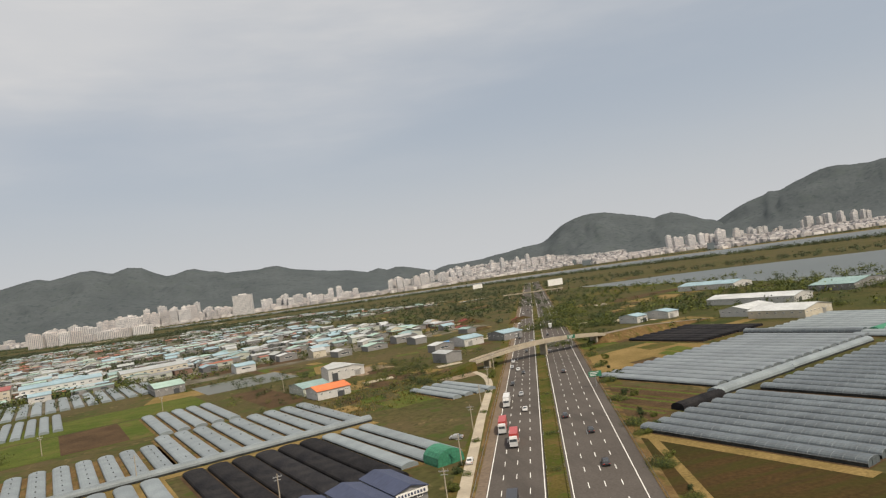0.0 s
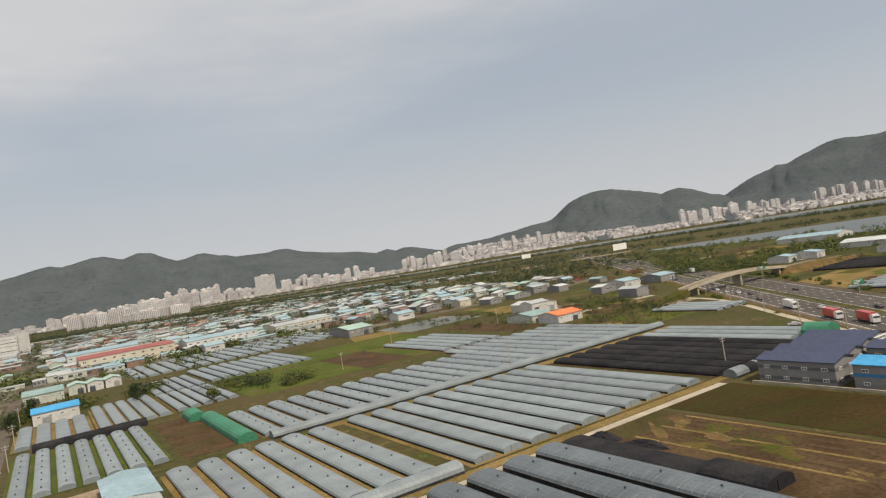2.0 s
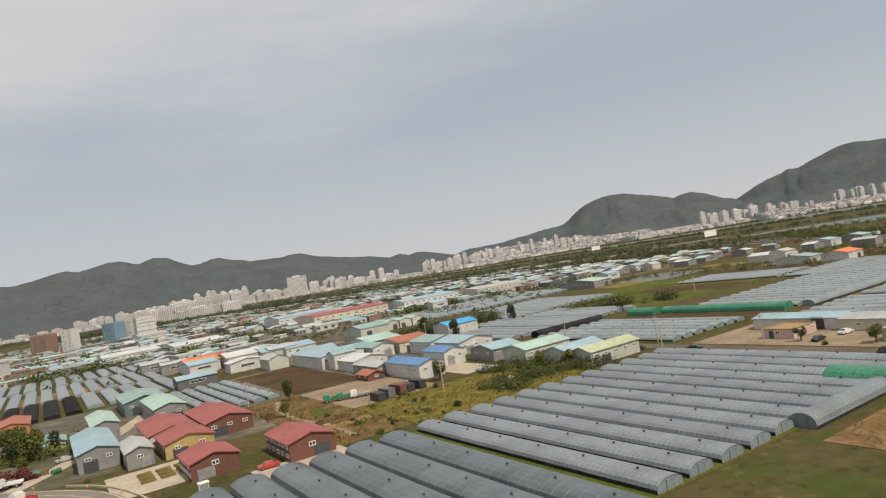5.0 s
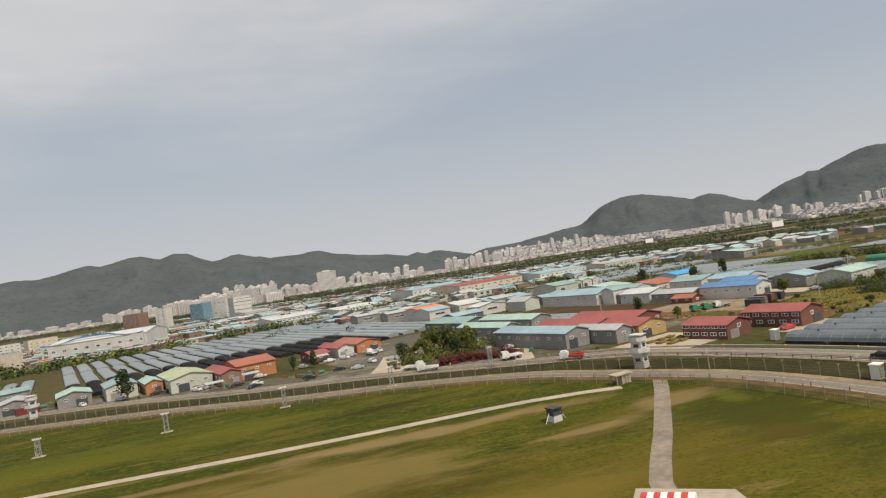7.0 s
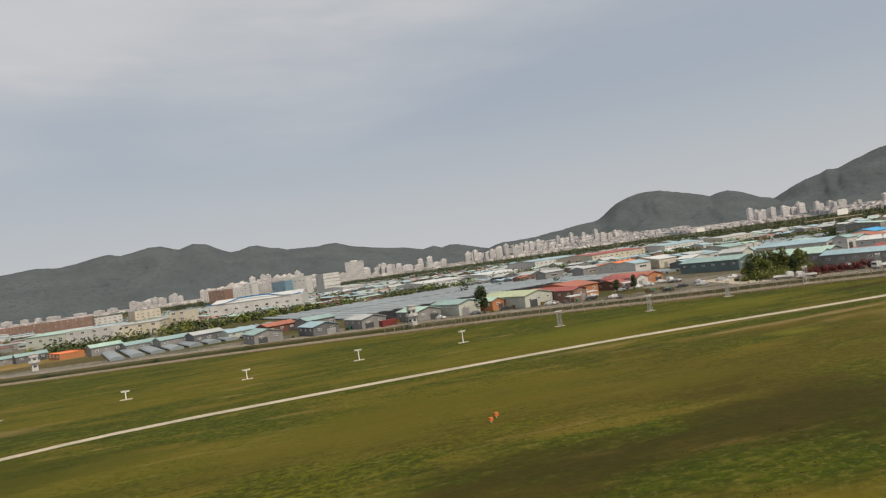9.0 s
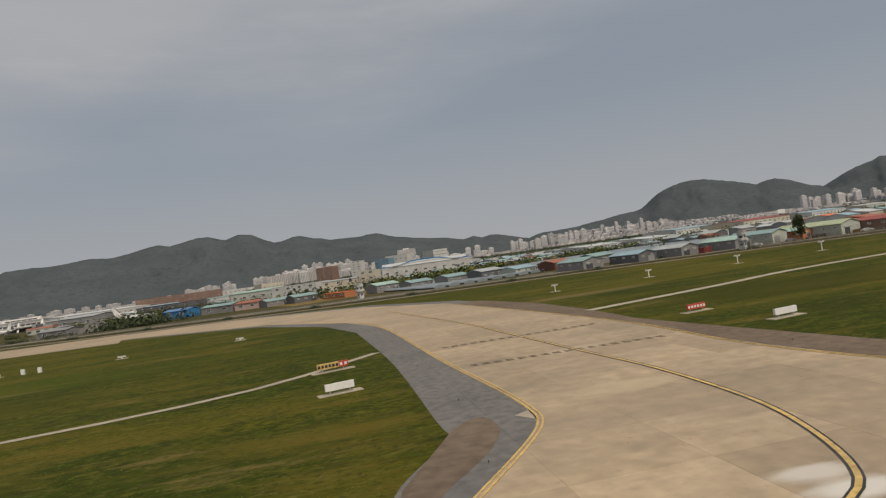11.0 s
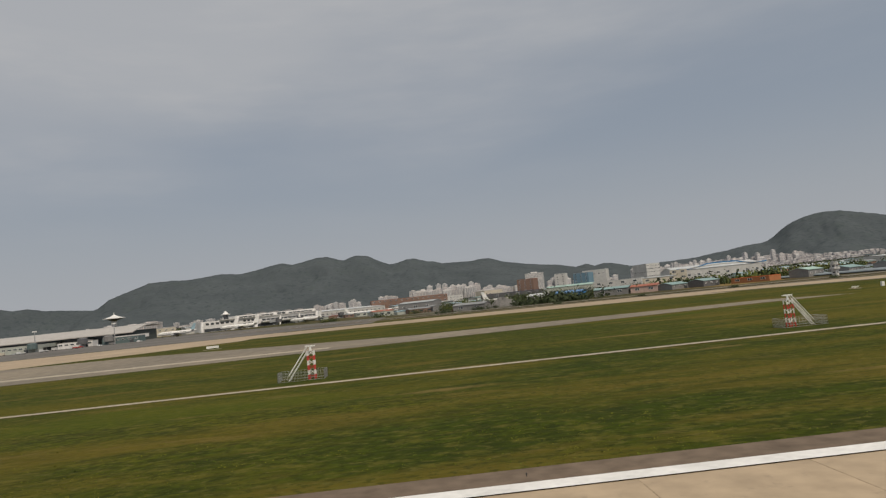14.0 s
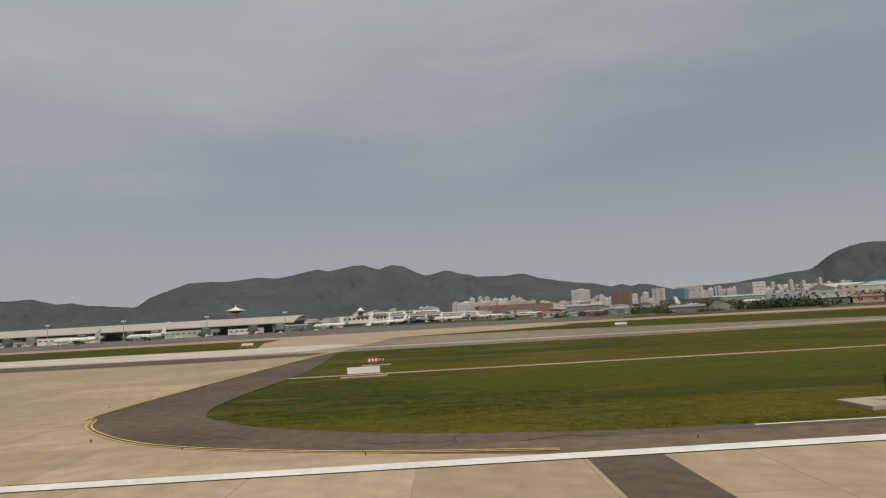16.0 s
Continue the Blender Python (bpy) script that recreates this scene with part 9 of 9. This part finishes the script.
# small orange marker posts beside the public road
for i in range(12):
    p, q = offset_line(PUB, -3.0)[6 + i * 2], offset_line(PUB, -3.0)[7 + i * 2]
    e = thing("marker_post", p.x, p.y, 0, 20, "short orange reflector post by the road", "marker", "marker posts")
    g = Geo()
    g.tube((0, 0, 0), (0, 0, .45), .05, .05, 6)
    g.make("post", M["orangepaint"], e)
    g = Geo()
    g.box(-.12, .12, -.06, .06, .3, .5)
    g.make("reflector", M["yellow"], e)

# ---- rough grass along the runway ----
def tufts(name, n, x0, x1, y0, y1, s0, s1, label, seed, material="tuft", bare=.25):
    rn = random.Random(seed)
    vs, fs = [], []
    while len(fs) < n * 5:
        x, y = rn.uniform(x0, x1), y0 + (y1 - y0) * rn.random() ** 1.7
        if noise.noise(Vector((x * .12, y * .45, seed))) + noise.noise(Vector((x * .9, y * 1.4, seed))) * .5 + bare < rn.random() * .5:
            continue
        s = rn.uniform(s0, s1)
        for k in range(5):
            t = rn.uniform(0, 6.283)
            dx, dy = math.cos(t), math.sin(t)
            b = s * rn.uniform(.5, .9)
            o = len(vs)
            px, py = x + rn.uniform(-s, s) * 1.6, y + rn.uniform(-s, s)
            vs += [(px - dy * b * .35, py + dx * b * .35, .02), (px + dy * b * .35, py - dx * b * .35, .02), (px + dx * b, py + dy * b, .02 + s * rn.uniform(.25, .5))]
            fs.append((o, o + 1, o + 2))
    tagged(obj_from(name, vs, fs, M[material]), label, "grass", "", "stuff")


tufts("grass_tufts", 9000, -616, -424.5, 20.5, 26.5, .03, .075, "rough tufts of grass along the runway shoulder", 2)
tufts("grass_tufts", 3500, -616, -424.5, 25, 47.5, .045, .09, "rough tufts of grass in the airfield meadow", 3)
tufts("grass_tufts", 2400, -626, -590, 21.5, 30, .035, .09, "thick tufts of green grass inside the taxiway bend", 7)
tufts("grass_tufts", 1300, -629.5, -616, 25.5, 50, .045, .1, "rough tufts of grass beside the taxiway", 4)
tufts("grass_tufts", 2600, -470, -424.5, 20.5, 60, .045, .09, "rough tufts of grass beside the taxiway", 5)

tufts("dark_clods", 900, -345, -285, 30, 62, .05, .12, "dark clods and dead weeds in the meadow", 8, "clod", .05)
tufts("dark_clods", 500, -420, -345, 26, 44, .05, .1, "dark clods and dead weeds in the meadow", 9, "clod", .05)

# sign on the blue hall's gable
e = thing("wall_sign", *fld(21.4, 52.12), 1.5, 18, "yellow and red sign board on the gable wall", "sign")
for x0, x1, mt in ((-1.6, .2, "white"), (.2, 1.3, "yellow"), (1.3, 2.2, "redpaint")):
    g = Geo()
    g.box(x0, x1, -.08, 0, 0, .7)
    g.make("panel", M[mt], e)
    for k in range(3):
        g = Geo()
        c = x0 + (x1 - x0) * (k + .5) / 3
        g.box(c - .1, c + .1, -.1, -.08, .2, .5)
        g.make("letter_bar", M["black" if mt == "yellow" else ("white" if mt == "redpaint" else "rust")], e)

# ---- trampled lot by the farm road: fence, digger, wrecks and debris ----
def weeds(name, n, a0, a1, b0, b1, s0, s1, material, label, seed):
    """Upright tufts of weeds in a stretch of the field grid, in patches."""
    rn = random.Random(seed)
    vs, fs = [], []
    for i in range(n):
        a, b = rn.uniform(a0, a1), rn.uniform(b0, b1)
        if noise.noise(Vector((a * .22, b * .22, seed))) + .3 < rn.random() * .55:
            continue
        x, y = fld(a, b)
        h = rn.uniform(s0, s1)
        for k in range(6):
            t = rn.uniform(0, 6.283)
            dx, dy, w = math.cos(t), math.sin(t), h * .16
            o = len(vs)
            vs += [(x - dy * w, y + dx * w, .03), (x + dy * w, y - dx * w, .03), (x + dx * h * .55, y + dy * h * .55, .03 + h * rn.uniform(.6, 1.0))]
            fs.append((o, o + 1, o + 2))
    tagged(obj_from(name, vs, fs, M[material]), label, "weeds", "", "stuff")


weeds("dry_weeds", 1500, -140, -106, 143.5, 167, .2, .5, "weed", "tall dry yellow-brown weeds behind the greenhouses", 1)
weeds("dry_weeds", 800, -153, -140, 146, 196, .2, .55, "weed", "dry weeds in the garden plots", 2)
weeds("dry_weeds", 600, -124, -89, 72, 97, .12, .35, "weed", "dry weeds on the trampled lot", 3)
weeds("green_weeds", 1000, -95, -88.5, 74, 86, .15, .4, "tuft", "dark green weeds round the debris", 4)
weeds("green_weeds", 1900, -83.5, -62, 90.5, 98, .2, .6, "tuft", "yellow-green weeds beside the farm road", 5)
weeds("dry_weeds", 900, -83.5, -62, 76, 92, .2, .5, "weed", "dry weeds beside the farm road", 6)
weeds("dry_weeds", 1600, 62, 96, 150, 185, .2, .7, "weed", "dry weeds below the overpass", 10)

PICKETS = None
pk = [Vector(fld(*q)) for q in ((-107.4, 97.6), (-101.8, 96.0), (-98.5, 94.7), (-93.2, 94.1))]
e = thing("picket_fence", pk[0].x, pk[0].y, 0, 0, "leaning fence of weathered grey boards round the lot", "fence")
for p_, q_ in zip(pk, pk[1:]):
    n = int((q_ - p_).length / .42)
    for i in range(n):
        if PICKETS is None:
            g = Geo()
            g.box(-.13, .13, -.025, .025, 0, .8)
            g.add([(-.13, -.025, .8), (.13, -.025, .8), (.13, .025, .8), (-.13, .025, .8), (0, -.025, .92), (0, .025, .92)], [(0, 1, 4), (3, 5, 2), (0, 4, 5, 3), (1, 2, 5, 4)])
            PICKETS = g.mesh("picket", M["old_board"])
        o = new("picket", PICKETS)
        o.parent = e
        c = p_.lerp(q_, i / n) - pk[0]
        o.matrix_local = pose(c.x, c.y, .03, random.uniform(-7, 7), random.uniform(-7, 7), math.degrees(math.atan2((q_ - p_).y, (q_ - p_).x)))
    g = Geo()
    for z in (.25, .65):
        g.tube((*(p_ - pk[0]), z), (*(q_ - pk[0]), z), .03, .03, 4)
    g.make("rail", M["post"], e)

e = thing("excavator", *fld(-97.4, 78.4), 0.04, 70, "orange tracked digger with its arm raised", "excavator")
e.scale = (.75, .75, .75)
for sy in (-.5, .5):
    g = Geo()
    g.tube((-.85, sy, .22), (-.85, sy + .01, .22), .22, .22, 10)
    g.box(-.85, .85, sy - .15, sy + .15, .02, .42)
    g.make("track", M["rubber"], e)
g = Geo()
g.box(-.9, .5, -.6, .6, .48, .95)
g.box(-.9, -.3, -.6, .6, .95, 1.15)
g.make("body", M["orangepaint"], e)
g = Geo()
g.box(-.25, .5, .05, .6, .95, 1.6)
g.make("cab", M["glass"], e)
g = Geo()
g.tube((.4, -.2, .9), (1.5, -.2, 2.5), .14, .11, 8)
g.tube((1.5, -.2, 2.5), (2.3, -.2, 1.4), .11, .08, 8)
g.make("arm", M["orangepaint"], e)
g = Geo()
g.add([(2.1, -.5, 1.4), (2.6, -.5, 1.4), (2.5, -.5, .9), (2.1, -.5, .95), (2.1, .1, 1.4), (2.6, .1, 1.4), (2.5, .1, .9), (2.1, .1, .95)], [(0, 1, 2, 3), (7, 6, 5, 4), (1, 5, 6, 2), (3, 2, 6, 7), (0, 3, 7, 4)])
g.make("bucket", M["steel"], e)
for col, a, b, r in (("red", -101.0, 98.2, 60), ("red", -94.3, 97.0, 80), ("dark", -98.6, 97.4, 100), ("dark", -106, 98.6, 30), ("silver", -92.5, 97.6, 120), ("white", -81.3, 101.8, 30), ("black", -79.0, 121.0, 108), ("red", -160.8, 146.2, 100), ("white", -115, 181, 60), ("white", -112, 168.5, 20), ("silver", -108.5, 190, 80)):
    car(col, *fld(a, b), r, 0.06)
heap(*fld(-96.4, 99.3), 1.0, .7, .9, W["blue"], "goods heaped under a blue tarpaulin", 301, "tarp_pile")
heap(*fld(-80.6, 90.2), 3.2, 1.7, .55, M["straw"], "low mound of tan sand by the road", 302, "sand_mound")
rnd = random.Random(77)
for i in range(22):
    t = rnd.random()
    a, b = -89.5 + 4.5 * t + rnd.uniform(-1.4, 1.4), 88.0 - 8.5 * t + rnd.uniform(-1.2, 1.2)
    heap(*fld(a, b), rnd.uniform(.35, 1.0), rnd.uniform(.3, .7), rnd.uniform(.2, .6), (M["vent"], M["apron"], M["soil_dark"], M["rust"], M["net"])[i % 5], ("dark scrap heap beside the road", "pale rubble heap beside the road", "heap of earth and litter", "rusty scrap heap beside the road", "heap of old black netting")[i % 5], 310 + i, "scrap_heap")
for a, b, sz in ((-92.4, 96.2, 1.5), (-93.6, 95.4, 1.1), (-79.2, 108.4, 1.6), (-78.4, 106.4, 1.3), (-86.8, 82.5, 1.0), (-89.5, 80.5, .9), (-87.5, 78.2, 1.2), (-82, 118.5, .7)):
    bush(*fld(a, b), sz)

# ---- clutter before the workshops: crates, drums and pallets ----
rnd = random.Random(31)
CR = {}
OUT = offset_line(PUB, -9.0)
for i in range(40):
    p = OUT[rnd.randrange(NW + 1, min(len(OUT) - 1, NW + 30))]
    k = i % 3
    x, y, r = p.x + rnd.uniform(-2, 2), p.y + rnd.uniform(-2.5, 2.5), rnd.uniform(0, 90)
    if k not in CR:
        nm, lab = (("crate", "weathered wooden crate in a workshop yard"), ("pallet_stack", "stack of grey pallets in a workshop yard"), ("tarp_bale", "bale under a green tarpaulin in a yard"))[k]
        e = thing(nm, x, y, 0.03, r, lab, nm.replace("_", " "), "yard clutter")
        CR[k] = e
        if k == 0:
            g = Geo()
            g.box(-.5, .5, -.4, .4, 0, .7)
            g.make("box", M["straw"], e)
            for q in (-.4, 0, .4):
                g = Geo()
                g.box(q - .05, q + .05, -.44, .44, 0, .74)
                g.make("batten", M["bark"], e)
        elif k == 1:
            for q in range(4):
                g = Geo()
                g.box(-.55, .55, -.45, .45, q * .16, q * .16 + .1)
                g.make("pallet", M["apron"], e)
        else:
            g = Geo()
            g.tube((-.7, 0, .35), (.7, 0, .35), .38, .38, 9)
            g.make("bale", M["tarp"], e)
    else:
        copy_thing(CR[k], pose(x, y, 0.03, 0, 0, r))

# vehicles on the apron
for i in range(18):
    car(("white", "white", "silver", "red")[i % 4], -1010 + i * 19 + rnd.uniform(-5, 5), 338 + rnd.uniform(-8, 14), 90 + rnd.uniform(-12, 12), 0.06)
for i in range(8):
    car(("white", "silver")[i % 2], -690 + i * 14, 432 + i * 9 + rnd.uniform(-6, 6), 40 + rnd.uniform(-12, 12), 0.06)

# rough ground of the soil lot and the garden plots
tufts("dry_weeds", 900, -142, -108, 58, 78, .08, .2, "dry weeds on the trampled soil lot", 6)
for i in range(14):
    blob("bare_patch", *fld(rnd.uniform(-122, -91), rnd.uniform(73, 95)), rnd.uniform(.8, 2.6), rnd.uniform(.4, 1.2), rnd.uniform(0, 180), 0.048 + .0004 * i, M[("straw", "soil_dark", "verge")[i % 3]], "patch of weeds and litter on the soil lot", 60 + i, "ground")
for i in range(16):
    blob("bare_patch", *fld(rnd.uniform(-12, -1), rnd.uniform(54, 88)), rnd.uniform(1.2, 4.0), rnd.uniform(.4, 1.2), rnd.uniform(60, 130), 0.0545 + .0003 * i, M[("verge", "weedy", "soil_dark", "verge")[i % 4]], "weedy patch in the bare soil plot", 90 + i, "ground")

heap(-511, 262, 6.5, 5, 3.8, M["sh_grey"], "tall grey mound of crushed scrap", 411, "scrap_heap")
heap(-526, 268, 6, 4, 2.6, M["soil_dark"], "brown mound of earth and scrap", 412, "scrap_heap")
for i in range(12):
    heap(90 + rnd.uniform(-2, 42), 335 + rnd.uniform(0, 100), rnd.uniform(3, 7), rnd.uniform(2, 4), rnd.uniform(.8, 2.0), M["soil"] if i % 3 else M["rust"], "heap of rubble and reddish earth", 40 + i, "rubble_pile")
for x, y in ((69, 298), (73, 280), (71, 288)):
    heap(x, y, 4.0, 2.4, 1.1, W["blue"], "goods heaped under a blue tarpaulin", int(y), "tarp_pile")
for i in range(9):
    sheet("field", frect(89.5 + i * 2.5, 90.6 + i * 2.5, 84, 112), 0.047, M[("verge", "soil_dark", "paddy")[i % 3]], "narrow crop strip in the plots", "field")

# flood-light masts and ground equipment on the apron
for i in range(9):
    e = thing("floodlight_mast", -1060 + i * 44, 356 + (i % 2) * 4, 0, 0, "tall slim apron floodlight mast", "light mast", "apron masts")
    g = Geo()
    g.tube((0, 0, 0), (0, 0, 11), .28, .16, 8)
    g.make("pole", M["steel"], e)
    g = Geo()
    g.box(-1.2, 1.2, -.2, .2, 10.6, 11.2)
    g.make("lamp_bar", M["white"], e)
for i in range(14):
    x, y = -1040 + i * 26 + rnd.uniform(-5, 5), 344 + rnd.uniform(-6, 14)
    e = thing("ground_equipment", x, y, 0.05, rnd.uniform(0, 90), "small white ground equipment cart on the apron", "equipment", "apron equipment")
    g = Geo()
    g.box(-1.2, 1.2, -.6, .6, .25, rnd.uniform(.9, 2.0))
    g.make("body", (W["white"], W["grey"], W["cream"])[i % 3], e)
    for sx in (-.8, .8):
        g = Geo()
        g.tube((sx, -.62, .22), (sx, .62, .22), .22, .22, 8)
        g.make("wheel", M["rubber"], e)
# low airport buildings between the terminals
for x, y, w, d, h, wl_, rf in ((-700, 470, 26, 12, 4.5, "white", "grey"), (-735, 480, 22, 14, 6.0, "cream", "grey"), (-690, 505, 18, 14, 8.0, "white", "white"), (-640, 540, 20, 12, 4.0, "grey", "grey"), (-560, 560, 24, 14, 4.5, "white", "sky"), (-530, 500, 16, 12, 4.0, "dgrey", "grey"), (-500, 470, 18, 12, 4.5, "white", "teal"), (-480, 440, 16, 10, 5.0, "pale", "grey"),
                              (-455, 410, 20, 12, 5.0, "white", "sky"), (-430, 400, 20, 14, 5.5, "cream", "teal"), (-520, 640, 30, 14, 9.0, "white", "grey"), (-480, 620, 22, 14, 10.0, "cream", "grey")):
    building("airport_block", x, y, w, d, h, rnd.choice((30, 34, 38)), wl_, rf, rise=.5, flat=h > 5, win=tuple(("f", max(3, int(w / 4)), 1.8 + 2.6 * k, 1.6, .9) for k in range(max(1, int(h / 2.8)))), label="pale airport service building with window rows", group="airport buildings")

# red shipping container, yard awnings and white vans before the workshops
x, y = fld(-262, 254)
e = thing("shipping_container", x, y, 0.03, 30, "dark red shipping container on the frontage", "container")
g = Geo()
g.box(-2.2, 2.2, -.75, .75, 0, 1.5)
g.make("body", M["rust"], e)
g = Geo()
g.box(2.2, 2.25, -.65, .65, .1, 1.4)
g.make("door", M["rust"], e)
for a, b, r in ((-232, 229.5, 40), (-238.5, 238.5, 100), (-245, 241.5, 60), (-252, 246, 30), (-219, 229, 75), (-209.5, 229, 50), (-206, 231.5, 20), (-203, 229.5, 110), (-199.5, 229, 40), (-197, 231, 80), (-192.5, 231, 60), (-191, 228.5, 20)):
    car(("white", "silver", "dark", "white")[int(-a) % 4], *fld(a, b), r, 0.05)
for a, b in ((-221.5, 227.8), (-229.5, 224.8), (-204, 232.8)):
    e = thing("awning", *fld(a, b), 0, 18, "sheet awning on thin posts before a workshop", "awning", "awnings")
    g = Geo()
    g.add([(-1.8, 0, 1.75), (1.8, 0, 1.75), (1.8, -1.6, 1.5), (-1.8, -1.6, 1.5), (-1.8, 0, 1.82), (1.8, 0, 1.82), (1.8, -1.6, 1.57), (-1.8, -1.6, 1.57)], [(3, 2, 1, 0), (4, 5, 6, 7), (0, 1, 5, 4), (1, 2, 6, 5), (2, 3, 7, 6), (3, 0, 4, 7)])
    g.make("sheet", R["grey"], e)
    for sx in (-1.7, 1.7):
        g = Geo()
        g.tube((sx, -1.5, 0), (sx, -1.5, 1.5), .05, .05, 6)
        g.make("post", M["steel"], e)
